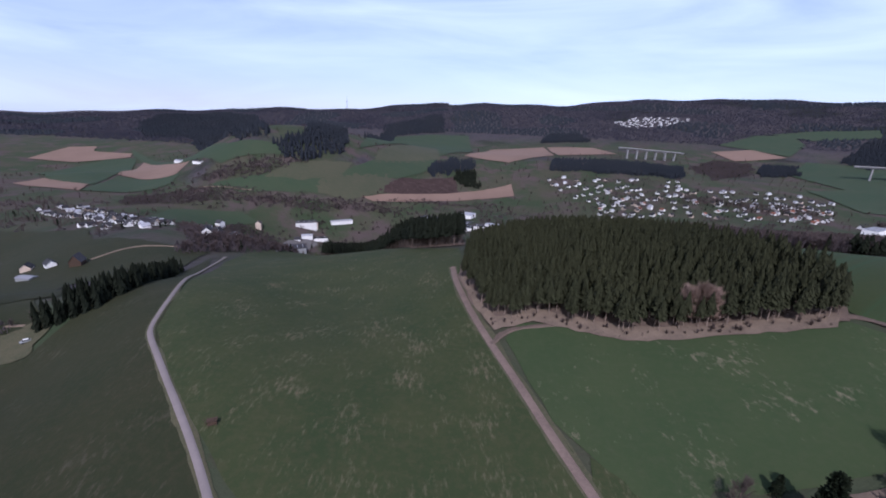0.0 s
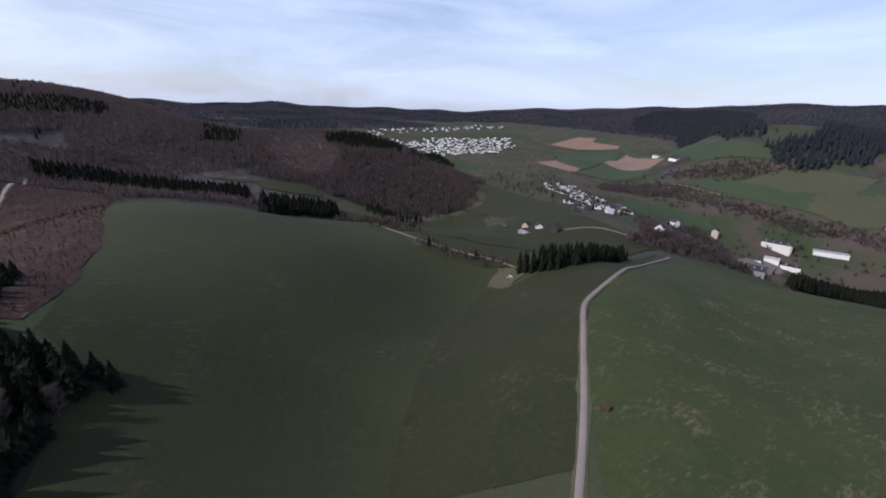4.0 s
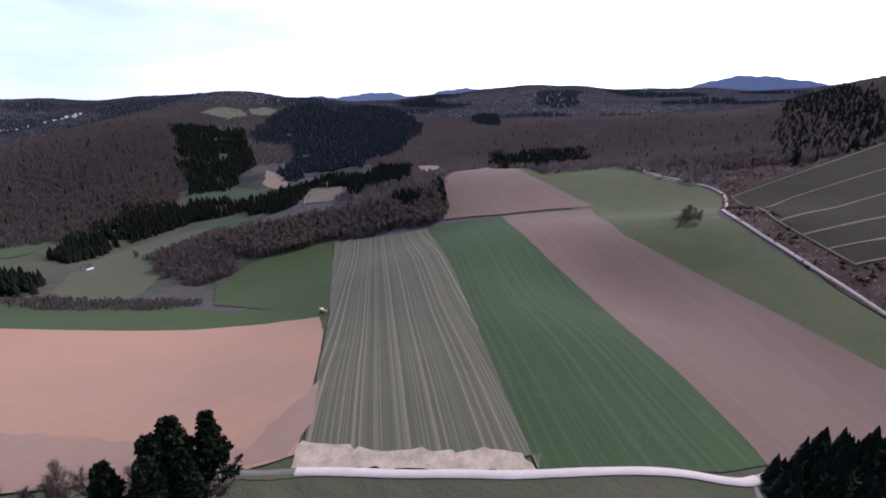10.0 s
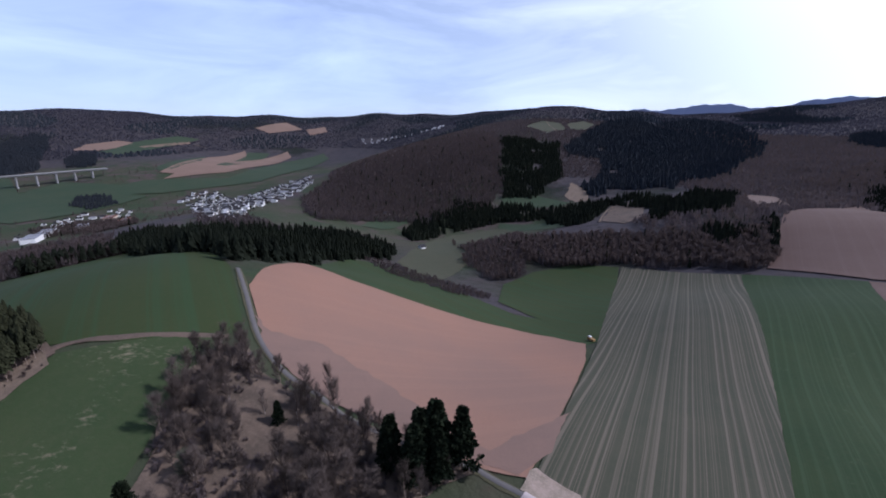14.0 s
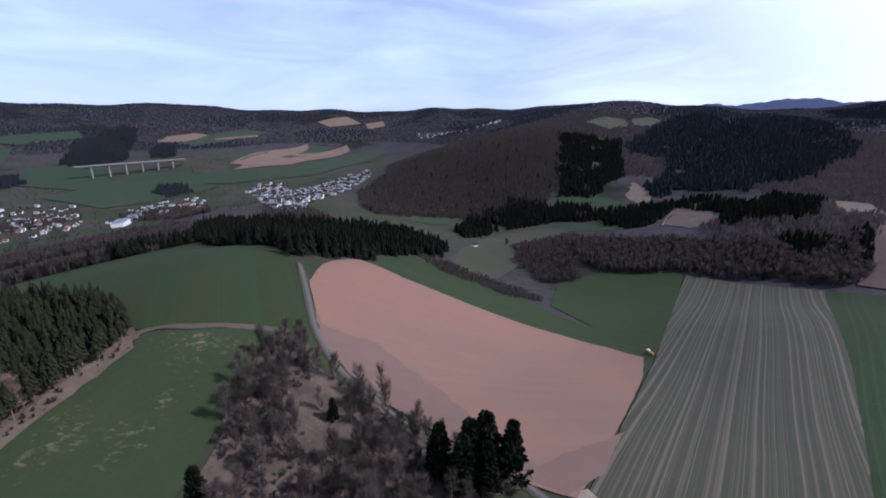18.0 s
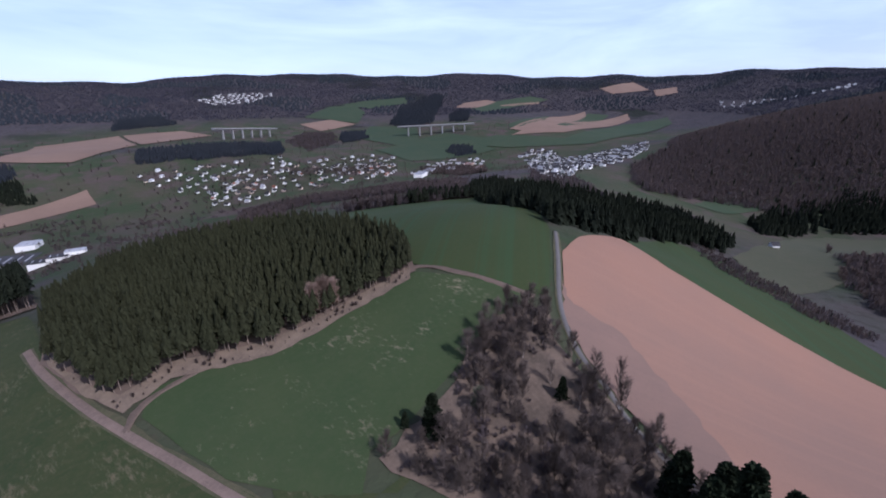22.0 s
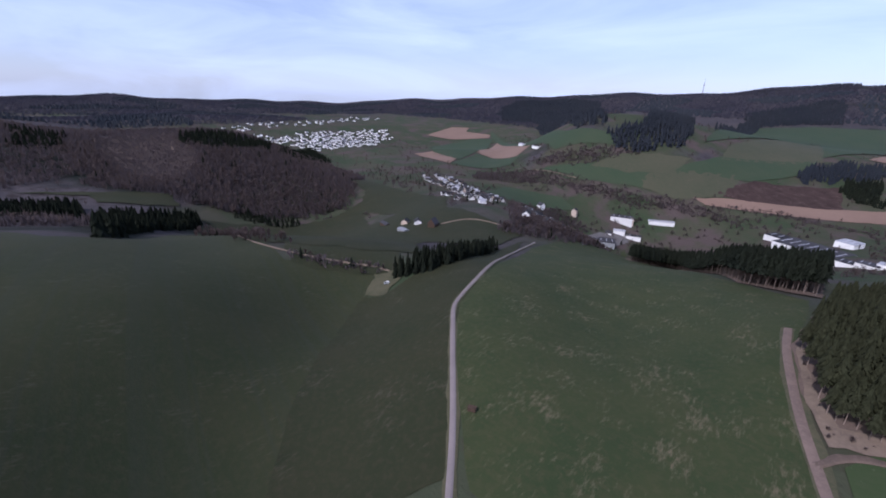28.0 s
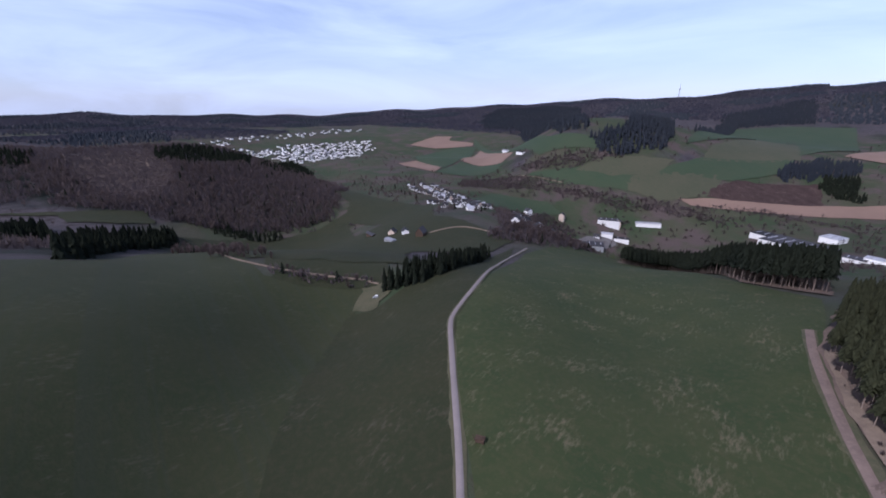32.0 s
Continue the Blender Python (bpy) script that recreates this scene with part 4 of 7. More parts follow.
NET_F = [(3.8, -332.4), (8.4, -376.0), (27.3, -399.6), (36.8, -461.2), (26.9, -540.0), (-17.2, -603.6)]
NET_G = [(83, -365), (74, -408), (69, -504), (54, -561), (35, -618), (13, -689), (-13, -769)]
NET_H = [(81, -1019), (-63, -936), (-289, -931), (-413, -938)]
NET_I = [(-452, -625), (-534, -580), (-665, -460), (-764, -334)]
LANE_FARM = [(-301.8, 359.4), (-292.7, 398.1), (-267.8, 408.8), (-245.8, 411.0)]
LANE_VALLEY = [(-572, 1000), (-477, 1002), (-451, 1010)]
LANE_GULLY = [(444.7, 21.7), (443.6, -15.2), (424.3, -26.3)]
LANE_EAST = [(846, -1190), (696, -1010), (517, -829), (303, -596), (208, -574)]
ROAD_CROSS = [(104.5, -22.3), (95.4, -33.2), (82.3, -46.3), (73.4, -56.7), (62.7, -67.2), (48.7, -85.8), (36.7, -102.2), (23.6, -113.8), (21.1, -121.1)]
DRY_MARGIN = [(115.4, -28.5), (106.3, -36.4), (92.7, -48.2), (73.9, -69.7), (66.8, -75.3), (58.7, -72.4), (69.7, -61.1), (86.7, -44.3), (106.3, -21.6)]
VALLEY_ORCHARD = [(564, 40), (679, 13), (856, -31), (568, -32), (511, -9), (462, 12)]
HEDGE_H = [(540.5, 101.4), (531.0, 64.0), (485.5, 14.5), (454.7, -19.9), (431.9, -49.1), (391.8, -40.9), (395.7, -8.6), (425.4, 22.8), (474.4, 69.2)]
WOOD_DELL = [(734, -21), (925, -88), (948, -152), (636, -128), (528, -114), (494, -81), (492, -60), (539, -40)]
TAN_FAR_A = [(3464, 1450), (3762, 1301), (3566, 1110), (3344, 1293)]
TAN_FAR_B = [(3571, 1089), (3699, 965), (3522, 902), (3394, 1000)]
TAN_FAR_C = [(1719, 1108), (2377, 1177), (2952, 1035), (2800, 961), (1944, 958)]
GREEN_FAR_A = [(1461, 1242), (1683, 1161), (1827, 898), (2615, 942), (2905, 784), (2694, 694), (1778, 747), (1546, 1007)]
GREEN_FAR_B = [(1684, 2359), (1919, 2364), (2202, 2297), (2090, 2168), (1791, 2193)]
NET_J = [(65, -348), (52, -380), (40, -439), (23, -508), (2, -568), (-24, -649), (-56, -745)]
NET_K = [(49, -337), (34, -369), (18, -419), (-2, -475), (-25, -525), (-54, -593), (-94, -716)]
NET_L = [(19.5, -550.5), (0.4, -557.0), (-18.8, -564.4), (-38.0, -572.4), (-57.4, -581.5), (-77.2, -593.0), (-98.2, -610.5)]
PEAK_PASTURE_A = [(1954, -358), (2176, -486), (2060, -552), (1883, -525), (1773, -420)]
PEAK_PASTURE_B = [(2063, -579), (2168, -688), (2066, -709), (1880, -605), (1888, -543)]
CAR_PARK = [(-344, 820), (-332, 898), (-292, 940), (-275, 921), (-297, 850), (-197, 502)]
PALE_STRIP = [(6.3, -332.5), (-14.9, -402.1), (-58.9, -505.1), (-121.9, -663.5), (-154.9, -597.0), (-140.2, -499.9), (-87.9, -456.5), (-43.4, -398.7), (-15.5, -303.5)]
SCRUB_GAP = [(128.3, 72.5), (136.5, 70.2), (139.5, 62.5), (130.4, 51.5), (119.6, 44.4), (107.9, 47.9), (110.2, 59.0)]
SCRUB_GAP_B = [(94.0, 84.0), (100.2, 79.6), (96.4, 73.1), (88.3, 73.2), (77.4, 76.7), (68.3, 76.4), (70.8, 86.3)]
HAYRACK = (-53.7, 102.2)
TRAILER = (259.0, -96.5)
PARKED_CAR = (-166.9, 166.4)
BUSH_TREE = (138.7, -359.2)
LONE_CONIFER = (1.1, -276.3)
FARM_A = (-391, 354)
FARM_B = (-352, 352)
FARM_C = (-324, 323)
FARM_D = (-331, 352)
FARM_E = (-303, 348)
WHITE_HOUSE_A = (-276.7, 498.9)
WHITE_HOUSE_B = (-440.8, 832.9)
TOWER_HOUSE = (-392.7, 897.7)
COTTAGE = (663.9, 34.4)
FARMSTEAD = (1010.5, 133.3)
FARMSTEAD_W = (-846.0, 1388.0)
FARMSTEAD_W2 = (-658.3, 1165.8)
HALL_A = (14, 992)
HALL_B = (-36, 1060)
HALL_C = (62, 1068)
HALL_D = (58, 858)
HALL_E = (78, 850)
HALL_F = (-316, 975)
HALL_G = (-246, 1022)
HALL_H = (-309, 870)
SHED_A = (1008.8, 955.2)
SHED_B = (1094.5, 934.6)
SHED_C = (1210.8, 951.1)
SHED_D = (927.2, 911.5)
SHED_E = (1162.1, 874.3)
VIADUCT_A0 = (710.3, 1807.9)
VIADUCT_A1 = (969.8, 1833.3)
VIADUCT_B0 = (1427.0, 1531.2)
VIADUCT_B1 = (1710.9, 1328.1)
MAST = (-940.5, 4192.1)
PINE_A = (111.4, 17.3, 20)
PINE_B = (110.3, 7.8, 24)
PINE_C = (112.4, 3.2, 26)
PINE_D = (113.2, -4.6, 23)
PINE_E = (83.4, 76.4, 16)
PINE_F = (80.4, 85.0, 6)
PINE_G = (123.2, 55.5, 9)
LARCH = (98.5, 153.5, 16)
GREY_A = (-95.2, -24.5, 9)
GREY_B = (-81.9, -31.1, 8)
GREY_C = (-74.9, -31.9, 8)
GREY_D = (-103.2, -22.0, 8)
GREY_E = (-98.3, -16.9, 8)
GREY_F = (-94.7, -28.9, 8)
BIRCH_A = (123.7, 49.3, 14)
BIRCH_B = (141.5, 43.5, 14)
BIRCH_C = (128.3, 81.9, 9)
BIRCH_D = (144.7, 79.6, 9)
BIRCH_E = (100.6, 71.1, 9)
BIRCH_F = (135.0, 27.7, 8)
BIRCH_G = (126.1, 61.1, 10)
BIRCH_H = (128.6, 73.7, 10)
WILLOW = (100.3, 72.7, 9)
SPRUCE_BLOCK = [(1642, -221), (1633, -431), (1315, -363), (1220, -297), (1138, -241), (1153, -170), (1273, -167)]
SPRUCE_HILL = [(1571, -434), (2098, -762), (2402, -1021), (1880, -982), (1875, -1098), (1577, -1068), (1239, -836), (1082, -681), (1121, -598), (1086, -510), (1148, -455), (1072, -375), (1196, -387), (1337, -495), (1470, -518), (1489, -430)]
SPRUCE_SADDLE = [(3032, -1950), (2888, -2216), (2104, -1872), (2179, -1682), (2455, -1738)]
SPRUCE_KNOLL = [(1715, -1563), (1785, -1723), (1682, -1744), (1255, -1312), (1418, -1368), (1540, -1434)]
SPRUCE_GULLY = [(1039, -242), (1021, -382), (1031, -469), (874, -470), (957, -552), (848, -579), (618, -422), (619, -355), (629, -315), (669, -318), (803, -387), (952, -380), (790, -291), (713, -234), (929, -221)]
SPRUCE_ROW_EAST = [(1140, -21), (1133, -75), (1091, -108), (1083, -195), (997, -176), (1004, -99), (934, -15)]
SPRUCE_CLUMP_A = [(541, -333), (542, -353), (512, -362), (489, -345), (484, -323), (526, -326)]
SPRUCE_CLUMP_B = [(504, -361), (496, -372), (464, -348), (475, -344)]
SPRUCE_CLUMP_C = [(522, -396), (527, -412), (454, -369), (437, -351), (493, -378)]
SPRUCE_FAR_EAST = [(813, -809), (820, -875), (461, -499), (666, -685), (709, -708)]
GLADE = [(725, -268), (947, -375), (900, -426), (667, -315), (647, -277)]
GLADE_PATH = [(707, -261), (860, -324), (947, -375), (939, -413)]
GLADE_B = [(1151, -174), (1130, -240), (1091, -227), (1108, -172)]
GLADE_C = [(992, -134), (888, -255), (775, -223), (952, -125)]
DELL_MEADOW = [(909, -14), (946, -85), (947, -132), (754, -217), (814, -134), (720, -83), (673, -21)]
WEDGE = [(859, -602), (809, -634), (614, -520), (645, -470)]
RED_CORNER = [(451, -370), (372, -342), (400, -324)]
DELL_PATH = [(706, -116), (634, -99), (582, -115), (538, -129)]
CUT_PATCH = [(1148, -327), (1245, -373), (1161, -386), (1065, -364), (1067, -330)]
PEAK_PATH = [(2142, -504), (1986, -475), (1807, -476)]
KNOLL_PATH = [(1061, -924), (945, -839), (859, -784)]
TAN_EAST_LEFT_B = [(2500, 1718), (2857, 1628), (2804, 1590), (2495, 1680)]
GREEN_EAST_SLOPE = [(1916, 1251), (2506, 1352), (2224, 1220), (1891, 1168), (1839, 1197)]
DARK_EAST_PATCH = [(1923, 1665), (2172, 1776), (2107, 1644), (1870, 1489), (1804, 1543)]
BROWN_STRIP = [(-739, 987), (-586, 994), (-416, 1022), (-308, 1057), (-224, 1112), (-248, 1073), (-296, 1033), (-397, 990), (-469, 968), (-554, 900), (-654, 863)]
BROWN_STRIP_B = [(-463, 763), (-418, 881), (-356, 881), (-223, 494), (-238, 449), (-271, 446)]
BROWN_PLOT = [(-192, 1169), (-131, 1311), (33, 1435), (44, 1308), (-66, 1243)]
BROWN_BANK = [(-221, 1104), (-56, 1177), (102, 1194), (122, 1174), (123, 1212), (-55, 1210), (-142, 1163)]
HILL_CLEAR = [(-1093, 197), (-1175, 293), (-1136, 351), (-935, 335), (-837, 274), (-825, 209), (-913, 183)]
RIDGE_SPRUCE_A = [(-1086, 358), (-1087, 424), (-1057, 489), (-1076, 558), (-975, 502), (-953, 433), (-970, 377), (-1012, 339)]
RIDGE_SPRUCE_B = [(-1117, 606), (-1498, 903), (-1220, 818), (-1123, 737), (-966, 570), (-965, 526)]
RIDGE_SPRUCE_C = [(-1182, 87), (-1151, 131), (-1124, 163), (-1028, 142), (-1035, 106), (-1037, 73)]
SLOPE_SPRUCE = [(-690, 292), (-684, 311), (-648, 327), (-623, 374), (-598, 365), (-609, 319), (-627, 306), (-653, 281)]
HILL_PASTURE = [(-782, 574), (-762, 621), (-426, 506), (-304, 371), (-387, 401), (-534, 448), (-601, 427), (-609, 484), (-656, 529)]
HILL_PASTURE_B = [(-631, 220), (-622, 314), (-604, 375), (-597, 424), (-557, 444), (-396, 339), (-271, 299), (-190, 210), (-223, 183), (-252, 161), (-296, 145), (-591, 223)]
HILL_PASTURE_C = [(-807, 47), (-775, 128), (-750, 224), (-689, 214), (-686, 172), (-707, 123), (-753, 124)]
HILL_TRACK = [(-1008, 174), (-1065, 197), (-1150, 206), (-1167, 203)]
HILL_TRACK_B = [(-1029, 317), (-996, 305), (-964, 301)]
BRUSH_GAP = [(-103.5, -146.5), (-116.6, -119.2), (-117.7, -79.4), (-118.0, -72.5), (-106.6, -56.1), (-95.7, -57.4), (-98.3, -70.5), (-100.8, -79.5), (-100.6, -99.4), (-97.8, -125.0)]
GREY_SOIL = [(180.5, 86.2), (171.5, 75.1), (174.0, 54.7), (155.9, 23.4), (122.7, -14.3), (150.3, -49.7), (123.1, -35.5), (111.8, -21.9), (115.9, -11.7), (126.3, 12.5), (136.5, 37.4), (146.5, 56.1), (159.2, 73.0)]
PALE_CLEARING = [(-518, -906), (-649, -804), (-611, -786), (-494, -849)]
TAN_SLOPE_STRIP = [(-510, -673), (-630, -632), (-728, -590), (-783, -508), (-699, -444), (-587, -571), (-477, -625)]
YOUNG_WOOD_B = [(-590, -807), (-696, -696), (-749, -610), (-696, -570), (-627, -642), (-522, -706)]
DARK_WOOD_S = [(600, -2472), (113, -1008), (52, -928), (113, -790), (149, -691), (219, -856)]
HALL_I = (100, 852)
HALL_J = (-303, 935)
HALL_K = (-274, 942)
MILL = (-296, 978)
RIDGE_TREES = [(-902, -1727), (-945, -1770), (139, -1315), (120, -1273), (89, -1248), (72, -1248)]
SKYLINE_SPRUCE = [(-1204, -362), (-1220, -263), (-1292, -183), (-1270, -89), (-1136, -90), (-1041, -248), (-1073, -321)]
TRODDEN = [(-158, 156), (-170, 152), (-184, 170), (-176, 180), (-164, 176)]
FARM_PASTURE = [(-450, 330), (-440, 420), (-330, 432), (-222, 405), (-205, 330), (-260, 285), (-330, 285), (-400, 300)]
# -- end layout --

# ---- builders ----


def bulk(name, verts, faces, materials, parent=None, slots=None, smooth=False):
    """One mesh object from arrays of vertices and of triangles or quads."""
    verts, faces = np.asarray(verts, np.float32), np.asarray(faces, np.int32)
    n = faces.shape[1]
    me = bpy.data.meshes.new(name)
    me.vertices.add(len(verts))
    me.vertices.foreach_set("co", verts.ravel())
    me.loops.add(faces.size)
    me.loops.foreach_set("vertex_index", faces.ravel())
    me.polygons.add(len(faces))
    me.polygons.foreach_set("loop_start", np.arange(0, faces.size, n, dtype=np.int32))
    if slots is not None:
        me.polygons.foreach_set("material_index", np.asarray(slots, np.int32))
    me.polygons.foreach_set("use_smooth", np.full(len(faces), smooth))
    for m in materials if isinstance(materials, (list, tuple)) else [materials]:
        me.materials.append(m)
    me.update(calc_edges=True)
    ob = new(name, me)
    ob.parent = parent
    return ob


def part(name, bm, material, parent=None, label=""):
    me = bpy.data.meshes.new(name)
    bm.to_mesh(me)
    bm.free()
    me.materials.append(material)
    ob = new(name, me)
    ob.parent = parent
    return tagged(ob, label)


def box(bm, x, y, z, sx, sy, sz, turn=0.0, bevel=0.0):
    """A block with its base centre at x, y, z."""
    m = Matrix.Translation((x, y, z + sz / 2)) @ Matrix.Rotation(turn, 4, "Z") @ Matrix.Diagonal((sx, sy, sz, 1))
    v = bmesh.ops.create_cube(bm, size=1, matrix=m)["verts"]
    if bevel:
        bmesh.ops.bevel(bm, geom=list({e for q in v for e in q.link_edges}), offset=bevel, segments=1, affect="EDGES")
    return v


def tube(bm, a, b, ra, rb, sides=6):
    a, b = Vector(a), Vector(b)
    m = Matrix.Translation((a + b) / 2) @ (b - a).to_track_quat("Z", "Y").to_matrix().to_4x4()
    bmesh.ops.create_cone(bm, cap_ends=True, segments=sides, radius1=ra, radius2=rb, depth=(b - a).length, matrix=m)


def group_of(name, x, y, turn=0.0, sink=0.0):
    """An Empty at the ground, to carry a thing's parts."""
    e = new(name)
    e.empty_display_size = 0.5
    e.matrix_basis = Matrix.Translation((x, y, level(x, y) - sink)) @ Matrix.Rotation(turn, 4, "Z")
    return e


def inside(outline, x, y):
    o = np.array(outline)
    c = np.zeros(np.shape(x), bool)
    for (ax, ay), (bx, by) in zip(o, np.roll(o, -1, 0)):
        k = (ay > y) != (by > y)
        c ^= k & (x < (bx - ax) * (y - ay) / (by - ay + 1e-12) + ax)
    return c


def spots(outline, gap, seed, jitter=0.4, turn=0.0, keep=1.0, rows=1.0):
    """Places about gap metres apart inside an outline, in slightly uneven rows."""
    rng = np.random.default_rng(seed)
    o = np.array(outline)
    mid = o.mean(0)
    reach = np.hypot(*(o - mid).T).max()
    g = np.arange(-reach, reach, gap)
    x, y = np.meshgrid(g, g[: int(len(g) / rows) + 1] * rows + reach * (rows - 1))
    x, y = x.ravel() + rng.uniform(-jitter, jitter, x.size) * gap, y.ravel() + rng.uniform(-jitter, jitter, x.size) * gap
    c, s = math.cos(turn), math.sin(turn)
    x, y = mid[0] + c * x - s * y, mid[1] + s * x + c * y
    k = inside(outline, x, y) & (rng.random(x.size) < keep)
    return x[k], y[k]


def ground():
    n = 300
    rad = 10 * (4960 / 10) ** (np.arange(190) / 189.0)
    a = np.arange(n) * 2 * math.pi / n
    xs, ys = [np.zeros(1)], [np.zeros(1)]
    for r in rad:
        xs.append(-r * np.sin(a))
        ys.append(r * np.cos(a))
    xs, ys = np.concatenate(xs), np.concatenate(ys)
    i = np.arange(n)
    j = (i + 1) % n
    faces = [np.stack([np.zeros(n, int), 1 + j, 1 + i], -1)]
    for k in range(len(rad) - 1):
        b = 1 + k * n
        faces.append(np.stack([b + i, b + j, b + n + j], -1))
        faces.append(np.stack([b + i, b + n + j, b + n + i], -1))
    return bulk("ground", np.column_stack([xs, ys, height(xs, ys)]), np.concatenate(faces), land_material(), smooth=True)


tagged(ground(), "rolling hills with brown leafless woods and winter grass", "ground", kind="structure")
TAKEN = []


def field(name, outline, material, cell, label, lift=None, uneven=0.0, seed=0):
    """A field draped on the ground."""
    from mathutils.geometry import delaunay_2d_cdt
    rng = np.random.default_rng(seed + len(outline))
    pts = []
    for (ax, ay), (bx, by) in zip(outline, outline[1:] + outline[:1]):
        k = max(1, int(math.hypot(bx - ax, by - ay) / cell))
        for i in range(k):
            e = 0.0 if i == 0 else uneven
            pts.append(Vector((ax + (bx - ax) * i / k + rng.uniform(-e, e), ay + (by - ay) * i / k + rng.uniform(-e, e))))
    nb = len(pts)
    o = np.array([tuple(p) for p in pts])
    gx, gy = np.meshgrid(np.arange(o[:, 0].min() + cell / 2, o[:, 0].max(), cell), np.arange(o[:, 1].min() + cell / 2, o[:, 1].max(), cell))
    pts += [Vector((x, y)) for x, y in zip(gx.ravel(), gy.ravel())]
    v, _, f, *_ = delaunay_2d_cdt(pts, [(i, (i + 1) % nb) for i in range(nb)], [list(range(nb))], 1, 0.01)
    xy = np.array([tuple(p) for p in v])
    up = (0.12 if lift is None else lift) + 0.0012 * np.hypot(xy[:, 0], xy[:, 1])
    TAKEN.append(outline)
    f = np.array([q if (xy[q[1]] - xy[q[0]])[0] * (xy[q[2]] - xy[q[0]])[1] > (xy[q[1]] - xy[q[0]])[1] * (xy[q[2]] - xy[q[0]])[0] else q[::-1] for q in f])
    ob = bulk(name, np.column_stack([xy, height(xy[:, 0], xy[:, 1]) + up]), f, material, smooth=True)
    return tagged(ob, label, "field", kind="structure")


def smooth_line(line, step):
    p = np.array(line, float)
    for _ in range(2):
        q = [p[0]]
        for a, b in zip(p, p[1:]):
            q += [a * 0.75 + b * 0.25, a * 0.25 + b * 0.75]
        p = np.array(q + [p[-1]])
    d = np.concatenate([[0], np.cumsum(np.hypot(*np.diff(p, axis=0).T))])
    s = np.arange(0, d[-1] + step * 0.5, step)
    return np.column_stack([np.interp(s, d, p[:, 0]), np.interp(s, d, p[:, 1])])


def road(name, line, width, material, label, lift=0.28, verge=None, category="road", wander=0.05):
    """A road draped on the ground, with a slightly raised crown, uneven edges and, if wanted, a dry verge."""
    q = smooth_line(line, max(2.0, width * 0.7))
    rng = np.random.default_rng(len(q))
    t = np.gradient(q, axis=0)
    t /= np.linalg.norm(t, axis=1)[:, None]
    nrm = np.column_stack([-t[:, 1], t[:, 0]])
    rows = []
    for s in (-0.5, -0.36, 0.0, 0.36, 0.5):
        off = s * width * (1 + (np.convolve(rng.uniform(-wander, wander, len(q) + 4), np.full(5, 0.4), "valid") if abs(s) == 0.5 else 0))
        p = q + nrm * np.reshape(off, (-1, 1))
        up = lift * (1.0 if abs(s) < 0.5 else 0.25) + 0.0012 * np.hypot(p[:, 0], p[:, 1])
        rows.append(np.column_stack([p, height(p[:, 0], p[:, 1]) + up]))
    n = len(q)
    f = np.array([(k * n + i, k * n + i + 1, (k + 1) * n + i + 1, (k + 1) * n + i) for k in range(4) for i in range(n - 1)])
    ob = tagged(bulk(name, np.concatenate(rows), f[:, ::-1], material, smooth=True), label, category, kind="structure")
    if verge:
        road("verge", line, width * verge, VERGE, "dry pale grass verge along the track", lift * 0.55, category="verge", wander=0.3)
    return ob


def grown(outline, by):
    """The outline pushed outwards from its middle."""
    o = np.array(outline)
    mid = o.mean(0)
    d = o - mid
    r = np.hypot(*d.T)[:, None]
    return [tuple(q) for q in mid + d * (r + by) / r]


def belt(line, near, far):
    """A strip behind a line, as seen from the hilltop."""
    out = []
    for push, part_of in ((near, line), (far, line[::-1])):
        for x, y in part_of:
            r = math.hypot(x, y)
            out.append((x * (r + push) / r, y * (r + push) / r))
    return out


# ---- fields, tracks and roads of the hilltop ----
field("meadow", MEADOW_MAIN, MEADOW, 7, "green meadow with dry yellowish patches of grass", uneven=0.5)
field("meadow", MEADOW_RIGHT, MEADOW_PATCHY, 7, "green meadow speckled with pale molehills", uneven=0.5)
field("meadow", MEADOW_CROWN, MEADOW_MOWN, 7, "bright green meadow with mown stripes", uneven=0.4)
field("meadow", grown(MEADOW_WEST, 2), MEADOW_DARK, 8, "large dark green meadow sloping into a hollow", lift=0.03, uneven=0.5)
field("pasture", grown(PASTURE_STRIP, 3), PASTURE, 7, "dull olive pasture beside the gravel road", lift=0.15, uneven=0.5)
field("ploughed_field", grown(FIELD_PLOUGHED, 2.0), PLOUGHED, 5, "pale reddish freshly ploughed field", lift=0.35, uneven=0.3)
field("stubble_field", FIELD_STUBBLE, STUBBLE, 6, "greyish stubble field with pale rows", lift=0.4, uneven=0.3)
field("dry_margin", DRY_MARGIN, PALE_STUBBLE, 2.5, "bleached trampled stubble margin beside the gravel road", lift=0.46, uneven=1.2)
# A greyer, darker band along the lower edge of the ploughed field.
field("damp_soil", GREY_SOIL, GREY_EARTH, 4, "greyish margin of the ploughed field", lift=0.42, uneven=0.9)
field("crop_field", FIELD_GREEN, CROP, 6, "bright green field of young crop", lift=0.2, uneven=0.2)
field("bare_field", FIELD_BROWN, BROWN_SOIL, 6, "brown harrowed field of bare soil", lift=0.3, uneven=0.3)
field("bare_field", grown(FIELD_FAR_BROWN, 7), BROWN_SOIL, 7, "brown bare field below the wood", lift=0.6, uneven=0.4)
field("meadow", MEADOW_SOUTH, MOSSY_MEADOW, 8, "mossy yellowish green meadow beside the track", uneven=0.4)
field("meadow", MEADOW_HOLLOW, MEADOW_MOWN, 8, "green meadow sloping into the valley", uneven=0.4)
field("meadow", MEADOW_SLOPE, MEADOW_MOWN, 5, "narrow green meadow above the valley", lift=0.02, uneven=0.3)
